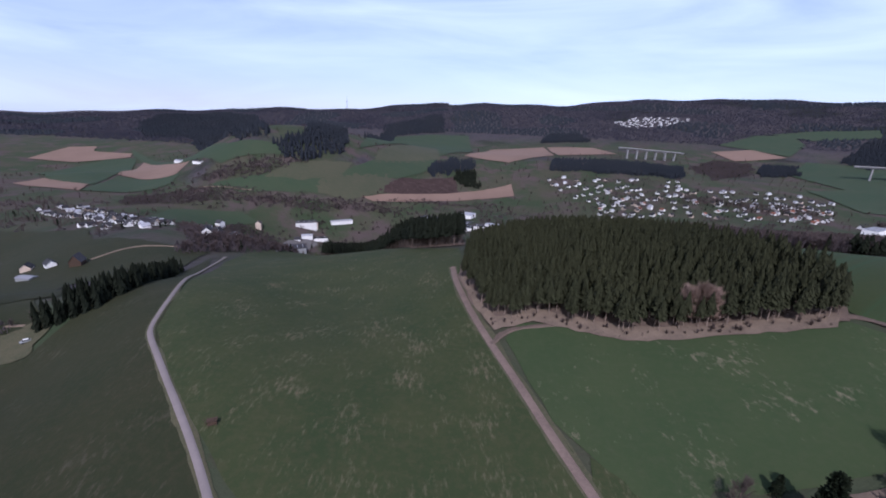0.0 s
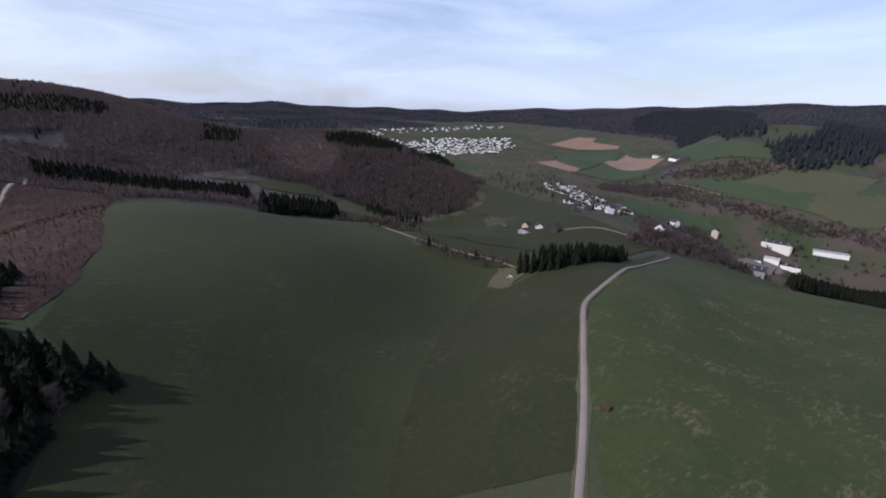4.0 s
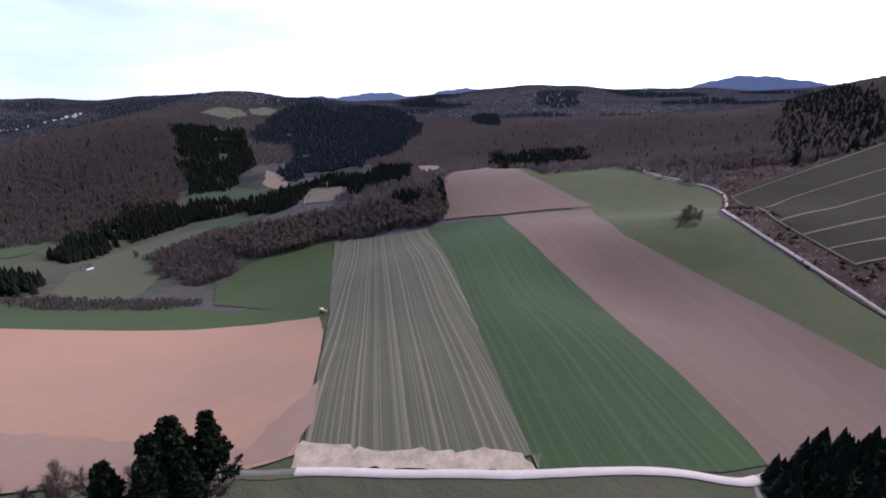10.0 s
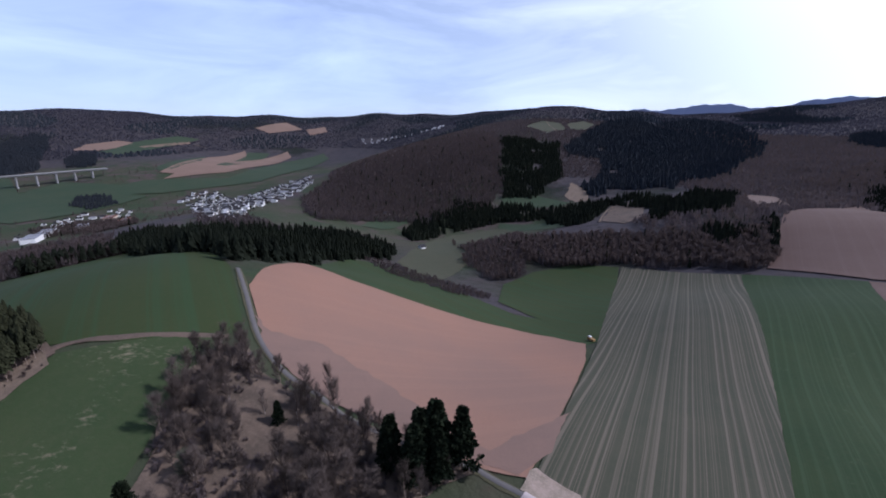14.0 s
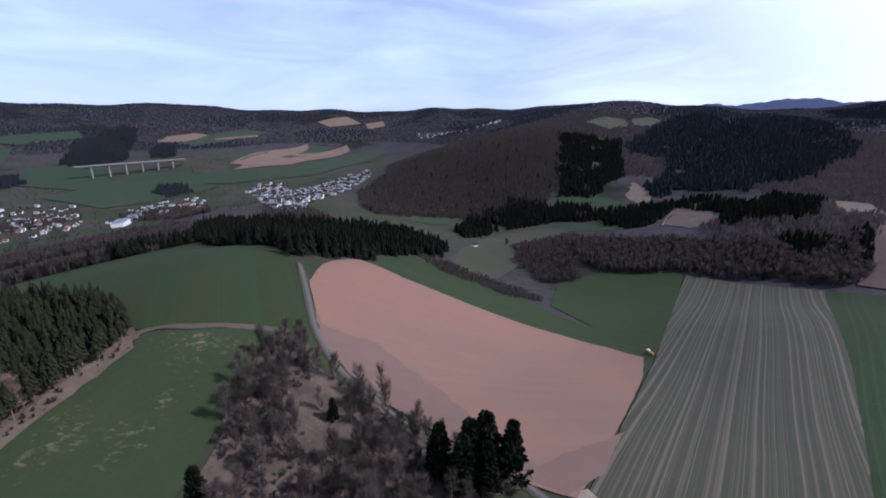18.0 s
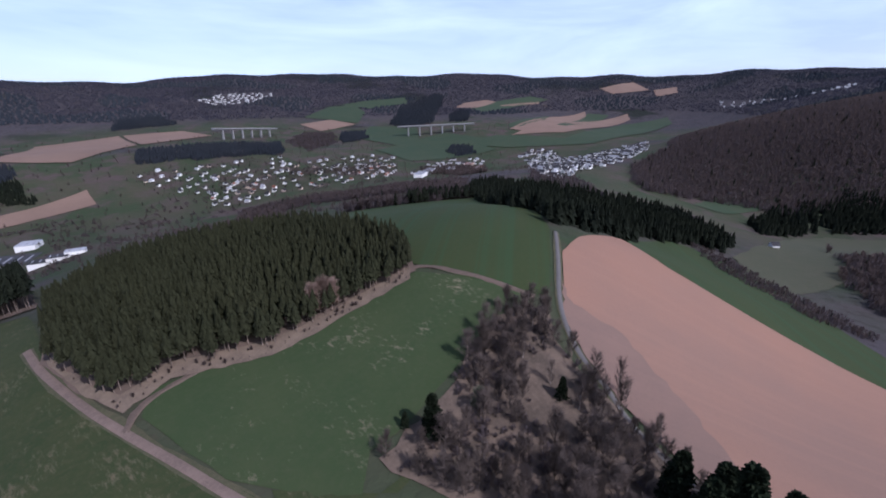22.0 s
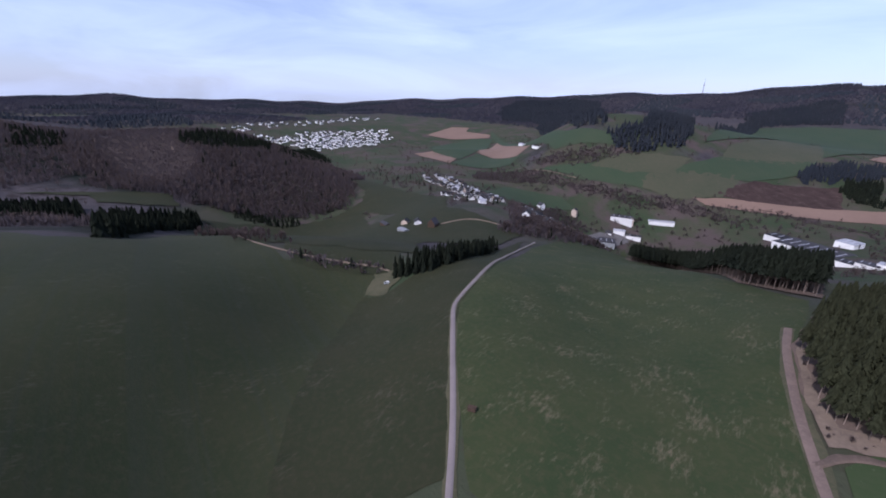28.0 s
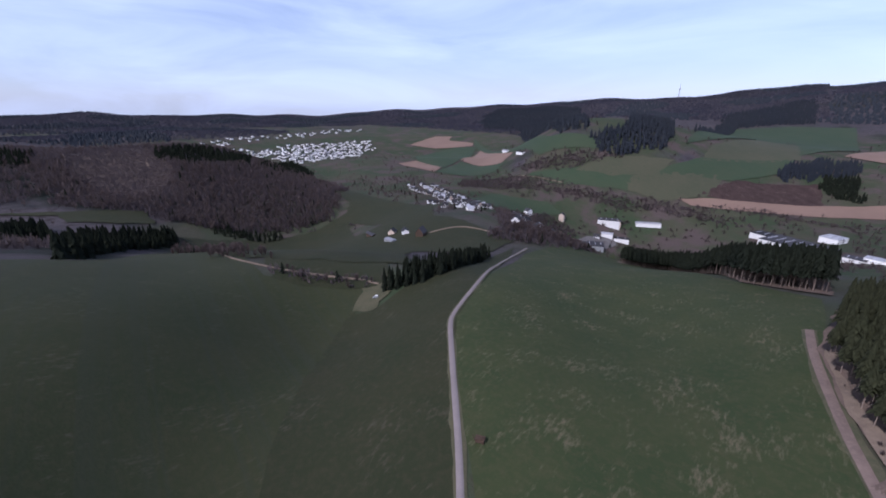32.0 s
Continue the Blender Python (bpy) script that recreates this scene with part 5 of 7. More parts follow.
field("pasture", VALLEY_ORCHARD, FAR_OLIVE, 8, "olive orchard meadow beside the cottage", uneven=1.0)
field("cleared_slope", HEATH, HEATH_SOIL, 11, "reddish brown cleared hillside with stumps and brush", uneven=2.0)
field("cleared_slope", HEATH_EDGE, HEATH_SOIL, 9, "brown brushy bank above the meadow", uneven=1.5)
field("cleared_strip", PALE_STRIP, PALE_HEATH, 9, "pale bare strip with dark heaps beside the nursery", lift=0.4, uneven=4.5)
field("nursery", NURSERY, NURSERY_SOIL, 9, "fenced tree nursery with young rows", lift=0.5)
field("young_plantation", PLANTATION, HILL_SOIL, 10, "dark replanted hillside with young firs", lift=0.5, uneven=2.0)
for outline in (YOUNG_WOOD, YOUNG_WOOD_B):
    field("young_plantation", outline, HILL_SOIL, 12, "dark strip of young firs on the hillside", lift=0.5, uneven=2.0)
field("wood_floor", grown(WOOD_CROWN, 2.5), WOOD_FLOOR, 6, "brown needle-strewn ground under the tall spruces", lift=0.35, uneven=1.2)
field("wood_floor", belt(WOOD_CROWN[:7], -6, 4), DRY_EDGE, 4, "pale dry bank along the wood's edge", lift=0.45, uneven=0.8)
field("wood_floor", grown(WOOD_CREST, 3), WOOD_FLOOR, 6, "brown needle-strewn ground under the crest spruces", lift=0.4, uneven=0.8)
field("wood_floor", WOOD_SPRUCE, NURSERY_SOIL, 6, "dark needle-strewn ground of the plantation", lift=0.3, uneven=0.8)
field("scrub_bank", SCRUB, SCRUB_SOIL, 5, "dry grassy bank overgrown with bare scrub", lift=0.4, uneven=1.5)
road("gravel_road", [(ROAD_WEST[0][0] * 2.6 - ROAD_WEST[1][0] * 1.6, ROAD_WEST[0][1] * 2.6 - ROAD_WEST[1][1] * 1.6)] + ROAD_WEST, 2.1, GREY_GRAVEL, "greyish narrow gravel road through the meadows", lift=0.42, verge=1.6)
road("dirt_track", [(TRACK_WOOD[0][0] * 2.5 - TRACK_WOOD[1][0] * 1.5, TRACK_WOOD[0][1] * 2.5 - TRACK_WOOD[1][1] * 1.5)] + TRACK_WOOD, 2.9, DIRT, "rutted pinkish dirt track beside the wood", verge=1.8)
road("dirt_track", TRACK_BRANCH, 2.8, WOOD_FLOOR, "faint dry grass track along the wood", wander=0.5)
road("asphalt_lane", ROAD_SOUTH, 2.3, ASPHALT, "narrow grey asphalt lane between fields", lift=0.45, verge=1.7)
road("gravel_road", ROAD_CROSS, 3.2, WHITE_GRAVEL, "pale gravel road towards the spruces", lift=0.6)
road("gravel_road", ROAD_HILL, 2.9, GRAVEL, "pale gravel forest road along the meadow", lift=0.5)
road("gravel_road", ROAD_HILL_EAST, 2.7, GRAVEL, "pale gravel forest road under the cleared slope", lift=0.5, verge=1.6)
# Dark asphalt grey on this track paints in the spruces' shade.
road("dirt_track", TRACK_FRONT, 2.2, ASPHALT, "track along the spruces, greyed for tree shade")
road("dirt_track", TRACK_LOOP, 3.4, DRY_EDGE, "curved dry track on the cleared slope", lift=1.1)
road("dirt_track", TRACK_GROVE, 2.4, DRY_EDGE, "faint dry track along the meadow edge")
road("dirt_track", MARGIN_A, 2.3, DIRT, "straight faint strip between the plantations", lift=0.6, wander=0.6)
field("trodden_ground", TRODDEN, VERGE, 4, "trodden pale dirt beside the spruce row", lift=0.3, uneven=2.0)
for line in (NET_A, NET_B, NET_C, NET_D, NET_E, NET_F, NET_G, NET_J, NET_K, NET_L):
    road("dirt_track", line, 1.5, WOOD_FLOOR, "pale straight path through the tree nursery", lift=1.0, wander=0.3)
for line in (NET_H, NET_I):
    road("dirt_track", line, 2.2, DRY_EDGE, "pale forest track across the slope", lift=1.0, wander=0.5)
for line in (HILL_TRACK, HILL_TRACK_B, LANE_FARM, LANE_VALLEY, GLADE_PATH, DELL_PATH, PEAK_PATH, KNOLL_PATH, LANE_GULLY, LANE_EAST):
    road("dirt_track", line, 3.4, DRY_EDGE, "pale farm track in the valley", lift=0.8)

# ---- far fields ----
for outline in (TAN_LONG, TAN_HILL_A, TAN_HILL_B, TAN_EAST, TAN_WEST_A, TAN_WEST_B, TAN_WEST_C, TAN_SOUTH_A, TAN_SOUTH_B, TAN_SOUTH_C):
    field("bare_field", outline, FAR_TAN, 26, "pale tan bare field across the valley", uneven=2)
for outline in (GREEN_A, GREEN_TOP, GREEN_B, GREEN_C, GREEN_D, GREEN_E, GREEN_F, GREEN_EAST_A, GREEN_EAST_B, GREEN_EAST_C, GREEN_SOUTH_A, GREEN_SOUTH_B, GREEN_SOUTH_C,
                MEADOW_VALLEY_A, MEADOW_VALLEY_B):
    field("meadow", grown(outline, 14), FAR_GREEN, 26, "green meadow across the valley", uneven=2)
for outline in (PASTURE_FARM,):
    field("pasture", grown(outline, 8), PASTURE, 12, "rough olive pasture below the wooded hill", uneven=3)
for outline in (OLIVE_A, OLIVE_B, OLIVE_C, MEADOW_VALLEY_C):
    field("pasture", grown(outline, 14), FAR_OLIVE, 13, "dull olive pasture in the valley", uneven=2)
for outline in (TAN_FAR_A, TAN_FAR_B, TAN_FAR_C):
    field("bare_field", outline, FAR_TAN, 40, "pale field on the far hills", uneven=3)
for outline in (GREEN_FAR_A, GREEN_FAR_B):
    field("meadow", outline, FAR_GREEN, 40, "green meadow on the far hills", uneven=3)
for outline in (PEAK_PASTURE_A, PEAK_PASTURE_B):
    field("pasture", outline, FAR_OLIVE, 30, "olive pasture below the wooded peak", uneven=3)
field("yard", CAR_PARK, ASPHALT, 14, "grey asphalt car park beside the works", lift=0.3)
for outline in (GLADE, HILL_CLEAR):
    field("clearing", outline, HILL_HEATH if outline is HILL_CLEAR else SCRUB_SOIL, 14, "brown grassy clearing among the woods", uneven=3)
field("cleared_patch", CUT_PATCH, DRY_EDGE, 14, "pale felled patch below the spruces", uneven=5)
for outline in (GLADE_B, GLADE_C):
    field("meadow", outline, FAR_GREEN, 14, "small green meadow between dark spruces", uneven=2)
field("pasture", DELL_MEADOW, FAR_OLIVE, 12, "olive pasture in the dell", uneven=3)
field("bare_field", WEDGE, DIRT, 12, "pale brown wedge of bare soil beside the wood", lift=0.4, uneven=1)
field("cleared_slope", RED_CORNER, HEATH_SOIL, 6, "reddish brushy corner below the wood", lift=0.5, uneven=1)
field("bare_field", TAN_EAST_LEFT_B, FAR_TAN, 30, "pale field strip on the far hills", uneven=3)
field("meadow", GREEN_EAST_SLOPE, FAR_GREEN, 30, "green field strip on the far hills", uneven=3)
field("cleared_slope", BROWN_PLOT, HEATH_SOIL, 14, "reddish brown cleared plot beside the spruces", uneven=3)
field("cleared_slope", grown(BRUSH_GAP, 9), HEATH_SOIL, 5, "reddish brown brush between road and plantation", lift=0.4, uneven=1)
for outline in (HILL_PASTURE, HILL_PASTURE_B, HILL_PASTURE_C, FARM_PASTURE):
    field("pasture", outline, PASTURE, 11, "rough olive pasture below the wooded hill", lift=0.3, uneven=3)
field("clearing", PALE_CLEARING, FAR_TAN, 14, "pale clearing at the top of the slope", lift=1.0, uneven=4)
field("clearing", TAN_SLOPE_STRIP, HEATH_SOIL, 12, "mottled strip of dry grass on the slope", lift=0.8, uneven=5)

# ---- trees ----


def spruce_shape(seed, rings, blades, wide, low=0.1, blunt=1.15):
    """Unit-high conifer crown: whorls of drooping boughs round the stem."""
    rng = np.random.default_rng(seed)
    v, f = [], []
    for k in range(rings):
        h = low + (1 - low) * (k / rings) ** 0.92
        r = wide * (1 - (k / rings) ** blunt) * rng.uniform(0.85, 1.1) + 0.012
        turn = rng.uniform(0, 6.3)
        for b in range(blades):
            a = turn + (b + rng.uniform(-0.25, 0.25)) * 2 * math.pi / blades
            q = r * rng.uniform(0.72, 1.18)
            drop = (1 - low) / rings * rng.uniform(0.5, 1.2)
            s = math.pi / blades * 1.25
            n = len(v)
            v += [(0, 0, h + (1 - low) / rings * 1.25), (q * 0.72 * math.cos(a - s), q * 0.72 * math.sin(a - s), h + 0.1 * drop),
                  (q * math.cos(a), q * math.sin(a), h - drop), (q * 0.72 * math.cos(a + s), q * 0.72 * math.sin(a + s), h + 0.1 * drop)]
            f += [(n, n + 1, n + 2), (n, n + 2, n + 3)]
    n = len(v)
    v += [(0.014, 0, 0.93), (-0.007, 0.012, 0.93), (-0.007, -0.012, 0.93), (0, 0, 1.03)]
    f += [(n, n + 1, n + 3), (n + 1, n + 2, n + 3), (n + 2, n, n + 3)]
    return np.array(v, float), np.array(f)


def stick(v, f, a, b, ra, rb):
    """A three-sided tapered limb."""
    d = (b - a).normalized()
    u = d.orthogonal().normalized()
    w = d.cross(u)
    n = len(v)
    for p, r in ((a, ra), (b, rb)):
        for k in range(3):
            v.append(tuple(p + (u * math.cos(k * 2.094) + w * math.sin(k * 2.094)) * r))
    f += [(n + k, n + (k + 1) % 3, n + 3 + (k + 1) % 3) for k in range(3)] + [(n + k, n + 3 + (k + 1) % 3, n + 3 + k) for k in range(3)]


def bare_shape(seed, limbs, twigs, spread=0.3, rise=0.75):
    """Unit-high leafless tree: returns the trunk and the crown of limbs and twigs."""
    rng = random.Random(seed)
    tv, tf, cv, cf = [], [], [], []
    p, r = Vector((0, 0, 0)), 0.022
    knots = [p]
    for k in range(5):
        q = p + Vector((rng.uniform(-0.02, 0.02), rng.uniform(-0.02, 0.02), 0.15))
        stick(tv, tf, p, q, r, r * 0.78)
        p, r = q, r * 0.78
        knots.append(p)
    for k in range(limbs):
        i = rng.randint(1, 5)
        a = rng.uniform(0, 6.283)
        s = knots[i]
        out = Vector((math.cos(a), math.sin(a), 0)) * spread * rng.uniform(0.45, 1.0) * (1.15 - 0.12 * i)
        e = s + out + Vector((0, 0, rise * 0.42 * rng.uniform(0.5, 1.1)))
        e.z = min(e.z, 1.0)
        m = s.lerp(e, 0.5) + Vector((0, 0, -0.02))
        stick(cv, cf, s, m, 0.009, 0.006)
        stick(cv, cf, m, e, 0.006, 0.002)
        for t in range(twigs):
            b = m.lerp(e, rng.random())
            d = Vector((rng.uniform(-1, 1), rng.uniform(-1, 1), rng.uniform(-0.1, 1.3))).normalized() * rng.uniform(0.05, 0.16)
            side = d.orthogonal().normalized() * rng.uniform(0.0016, 0.0036)
            n = len(cv)
            cv += [tuple(b - side), tuple(b + side), tuple(b + d)]
            cf.append((n, n + 1, n + 2))
    return (np.array(tv), np.array(tf)), (np.array(cv), np.array(cf))


def far_bare_shape(seed, twigs, spread, thick=1.0):
    """Coarse unit-high leafless tree for woods at a distance."""
    rng = np.random.default_rng(seed)
    v, f = [(-0.02, 0, 0), (0.02, 0, 0), (0, 0, 0.7), (0, -0.02, 0), (0, 0.02, 0), (0, 0, 0.7)], [(0, 1, 2), (3, 4, 5)]
    for k in range(twigs):
        a, h = rng.uniform(0, 6.283), rng.uniform(0.2, 0.75)
        r = spread * math.sqrt(max(0.05, 1 - ((h - 0.5) / 0.5) ** 2)) * rng.uniform(0.25, 1)
        b = np.array([0.3 * r * math.cos(a), 0.3 * r * math.sin(a), h])
        e = np.array([r * math.cos(a), r * math.sin(a), min(1.0, h + rng.uniform(0.08, 0.3))])
        s = np.array([-math.sin(a), math.cos(a), 0]) * rng.uniform(0.025, 0.06) * thick
        n = len(v)
        v += [tuple(b - s), tuple(b + s), tuple(e)]
        f.append((n, n + 1, n + 2))
    return np.array(v), np.array(f)


def copies(shapes, x, y, tall, seed, squash=1.0, sink=0.0):
    """Vertices and triangles of many copies of a few unit-high shapes standing on the ground."""
    rng = np.random.default_rng(seed)
    z = height(x, y) - sink
    pick = rng.integers(0, len(shapes), len(x))
    turn = rng.uniform(0, 6.283, len(x))
    size = rng.uniform(tall[0], tall[1], len(x))
    wide = size * rng.uniform(0.85, 1.15, len(x)) * squash
    V, F, base = [], [], 0
    for k, (v, f) in enumerate(shapes):
        i = np.where(pick == k)[0]
        if len(i) == 0:
            continue
        c, s = np.cos(turn[i])[:, None], np.sin(turn[i])[:, None]
        X = (c * v[:, 0] - s * v[:, 1]) * wide[i][:, None] + x[i][:, None]
        Y = (s * v[:, 0] + c * v[:, 1]) * wide[i][:, None] + y[i][:, None]
        Z = v[:, 2] * size[i][:, None] + z[i][:, None]
        V.append(np.stack([X, Y, Z], -1).reshape(-1, 3))
        F.append((f[None] + base + (np.arange(len(i)) * len(v))[:, None, None]).reshape(-1, 3))
        base += len(i) * len(v)
    return np.concatenate(V), np.concatenate(F)


def wood(name, x, y, shapes, tall, material, label, seed, squash=1.0, category="trees", smooth=False):
    if len(x) == 0:
        return None
    return tagged(bulk(name, *copies(shapes, np.asarray(x), np.asarray(y), tall, seed, squash), material, smooth=smooth), label, category, kind="stuff")


SPRUCE_FULL = [spruce_shape(s, 12, 9, 0.28, 0.03, 1.5) for s in (1, 2, 3, 14)]
SPRUCE_TALL = [spruce_shape(s, 11, 8, 0.17, 0.26, 1.7) for s in (4, 5, 6)]
SPRUCE_EDGE = [spruce_shape(s, 9, 8, 0.17, 0.42, 1.6) for s in (15, 16, 17)]
SPRUCE_MID = [spruce_shape(s, 6, 6, 0.19, 0.08, 1.5) for s in (7, 8, 9)]
SPRUCE_FAR = [spruce_shape(s, 3, 5, 0.24, 0.05, 1.5) for s in (10, 11)]
BARE_MID = [far_bare_shape(s, 80, 0.34, 0.55) for s in (1, 2, 3)]
BARE_FAR = [far_bare_shape(s, 28, 0.38, 0.7) for s in (4, 5, 6)]


def pine_shape(seed, clumps, wide, low=0.12):
    """Unit-high bushy pine crown: rounded clumps of needle sprays on an uneven, blunt-topped outline."""
    rng = np.random.default_rng(seed)
    v, f = [], []
    for k in range(clumps):
        h = low + (0.97 - low) * rng.random() ** 0.8
        reach = wide * min(1.0, 1.12 * (1.03 - h) ** 0.95) * (0.92 + 0.14 * math.sin(19 * h + seed))
        a = rng.uniform(0, 6.283)
        r = reach * math.sqrt(rng.uniform(0.15, 1.0))
        c = np.array([r * math.cos(a), r * math.sin(a), h])
        size = rng.uniform(0.045, 0.085)
        for b in range(16):
            d = rng.normal(0, 1, 3)
            d[2] = abs(d[2]) * 0.8 - 0.25
            d /= np.linalg.norm(d)
            e = np.cross(d, rng.normal(0, 1, 3))
            e *= 0.36 * size / np.linalg.norm(e)
            n = len(v)
            v += [tuple(c - e * 0.6), tuple(c + e * 0.6), tuple(c + d * size + e * 0.5), tuple(c + d * size * 1.15), tuple(c + d * size - e * 0.5)]
            f += [(n, n + 1, n + 2), (n, n + 2, n + 4), (n + 4, n + 2, n + 3)]
    return np.array(v), np.array(f)


def canopy_shape(seed):
    """A low rounded mound of brush."""
    rng = np.random.default_rng(seed)
    v = [(0, 0, 1.0)]
    for z, r in ((0.84, 0.55), (0.1, 1.05)):
        v += [(r * rng.uniform(0.8, 1.2) * math.cos(k * 1.2566), r * rng.uniform(0.8, 1.2) * math.sin(k * 1.2566), z * rng.uniform(0.85, 1.15)) for k in range(5)]
    f = []
    for k in range(5):
        j = (k + 1) % 5
        f += [(0, 1 + k, 1 + j), (1 + k, 6 + k, 6 + j), (1 + k, 6 + j, 1 + j)]
    return np.array(v), np.array(f)


def brushy_shape(seed, strokes, spread, thick):
    """A unit-high crown of fine upright twigs, from the ground to an uneven rounded top."""
    rng = np.random.default_rng(seed)
    v, f = [], []
    for k in range(strokes):
        a, r = rng.uniform(0, 6.283), spread * math.sqrt(rng.random())
        low, high = rng.uniform(0.0, 0.5), (1.0 - 0.35 * (r / spread) ** 2) * rng.uniform(0.75, 1.05)
        lean = rng.uniform(-0.12, 0.2)
        t = rng.uniform(0, 3.142)
        s = np.array([math.cos(t), math.sin(t), 0]) * thick * rng.uniform(0.6, 1.4)
        c = np.array([r * math.cos(a), r * math.sin(a), low])
        e = np.array([r * (1 + lean) * math.cos(a), r * (1 + lean) * math.sin(a), high])
        n = len(v)
        v += [tuple(c - s), tuple(c + s), tuple(e)]
        f.append((n, n + 1, n + 2))
    return np.array(v), np.array(f)


CANOPY = [canopy_shape(s) for s in (1, 2, 3)]
FUZZ = [brushy_shape(s, 16, 0.5, 0.075) for s in (1, 2, 3)]
FUZZ_FAR = [brushy_shape(s, 8, 0.8, 0.16) for s in (4, 5, 6)]
SPIRE = [(np.array([(0.3, 0, 0), (0, 0.3, 0), (-0.3, 0, 0), (0, -0.3, 0), (0.03, 0.02, 1.0)]), np.array([(0, 1, 4), (1, 2, 4), (2, 3, 4), (3, 0, 4)]))]


def treetops(outline, gap, tall, label, seed, places=None):
    """The haze of fine twigs between the single crowns of a leafless wood."""
    x, y = spots(outline, gap, seed + 300, 0.5) if places is None else places
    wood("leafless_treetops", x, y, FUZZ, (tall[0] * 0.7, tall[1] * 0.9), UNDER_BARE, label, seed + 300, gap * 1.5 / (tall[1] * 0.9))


TUFT = [far_bare_shape(s, 14, 0.6) for s in (7, 8)]


def stem(rings=6):
    bm = bmesh.new()
    bmesh.ops.create_cone(bm, cap_ends=True, segments=6, radius1=0.013, radius2=0.004, depth=0.95, matrix=Matrix.Translation((0, 0, 0.455)))
    me = bpy.data.meshes.new("trunk")
    bm.to_mesh(me)
    bm.free()
    return me


def single_trees(name, places, shapes, tall, crown_material, bark, label, group, seed, category="tree"):
    """Trees that stand as things of their own, each with a trunk and a crown on shared meshes."""
    rng = random.Random(seed)
    kinds = []
    for trunk, crown in shapes:
        if trunk is None:
            tm = stem()
        else:
            o = bulk("trunk", *trunk, bark)
            tm = o.data
            bpy.data.objects.remove(o)
        if not tm.materials:
            tm.materials.append(bark)
        o = bulk("crown", *crown, crown_material)
        cm = o.data
        bpy.data.objects.remove(o)
        kinds.append((tm, cm))
    made = []
    for p in places:
        size = p[2] if len(p) > 2 else rng.uniform(*tall)
        e = group_of(name, p[0], p[1], rng.uniform(0, 6.283), 0.12)
        e.scale = (size * rng.uniform(0.88, 1.12), size * rng.uniform(0.88, 1.12), size)
        tm, cm = rng.choice(kinds)
        for n, me in (("trunk", tm), ("crown", cm)):
            o = new(n, me)
            o.parent = e
        tagged(e, label, category, group)
        made.append(e)
    return made


# the spruce plantation by the crossroads: the trees of its front stand singly
px, py = spots(WOOD_SPRUCE, 3.35, 1, 0.45)
lane = smooth_line(TRACK_FRONT, 2.0)
k = np.hypot(px[:, None] - lane[:, 0], py[:, None] - lane[:, 1]).min(1) > 3.6
px, py = px[k], py[k]
front = np.argsort(np.hypot(px - 20, py + 95))[:170]
rest = np.setdiff1d(np.arange(len(px)), front)
single_trees("spruce_tree", [(px[i], py[i]) for i in front], [(None, s) for s in SPRUCE_FULL], (7.8, 11.2), SPRUCE_ONE, BARK,
             "dense dark green young spruce in the plantation", "spruces of the plantation", 3)
wood("spruce_plantation", px[rest], py[rest], SPRUCE_FULL, (7.5, 11.0), SPRUCE, "dense dark spruce plantation on the hilltop", 4)
x, y = spots(WOOD_SPRUCE_YOUNG, 2.7, 5, 0.4)
wood("spruce_thicket", x, y, SPRUCE_MID, (3.5, 5.6), SPRUCE, "low dark thicket of young spruces", 6, 2.0)
# the tall wood on the crown of the hill
px, py = spots(WOOD_CROWN, 3.6, 7, 0.48)
edge = smooth_line(WOOD_CROWN[:8], 3.0)
front = np.argsort(np.hypot(px[:, None] - edge[:, 0], py[:, None] - edge[:, 1]).min(1))[:128]
rest = np.setdiff1d(np.arange(len(px)), front)
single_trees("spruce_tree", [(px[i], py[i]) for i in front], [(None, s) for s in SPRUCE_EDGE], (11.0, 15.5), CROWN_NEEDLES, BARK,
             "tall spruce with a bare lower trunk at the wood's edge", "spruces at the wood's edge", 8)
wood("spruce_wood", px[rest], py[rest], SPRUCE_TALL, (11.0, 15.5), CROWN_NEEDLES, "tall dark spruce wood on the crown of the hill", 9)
tv, tf = copies([(np.array([(0.009, 0, 0), (-0.005, 0.008, 0), (-0.005, -0.008, 0), (0, 0, 0.6)]), np.array([(0, 1, 3), (1, 2, 3), (2, 0, 3)]))], px[rest], py[rest], (12.5, 16), 9)
tagged(bulk("spruce_trunks", tv, tf, BARK), "grey brown trunks of the tall spruce wood", "tree trunks", kind="stuff")
for outline, gap, tall, label, seed in ((WOOD_CREST, 4.0, (20, 26), "tall spruces on the meadow's crest", 10), (ROW_SPRUCE, 3.6, (10, 13), "short row of dark spruces below the road", 11)):
    x, y = spots(outline, gap, seed, 0.4)
    wood("spruce_row", x, y, SPRUCE_EDGE if seed == 10 else SPRUCE_MID, tall, SPRUCE, label, seed, 0.8 if seed == 10 else 1.0)
    if seed == 10:
        tv, tf = copies([(np.array([(0.012, 0, 0), (-0.006, 0.01, 0), (-0.006, -0.01, 0), (0, 0, 0.6)]), np.array([(0, 1, 3), (1, 2, 3), (2, 0, 3)]))], x, y, tall, seed)
        tagged(bulk("spruce_trunks", tv, tf, BARK), "pale bare trunks of the crest spruces", "tree trunks", kind="stuff")
for outline, seed in ((GROVE_FAR, 12), (GROVE_NEAR, 13)):
    x, y = spots(outline, 6.5, seed, 0.45)
    wood("spruce_grove", x, y, SPRUCE_MID, (13, 19), SPRUCE, "dark spruce grove at the far edge of the meadow", seed, 1.3)

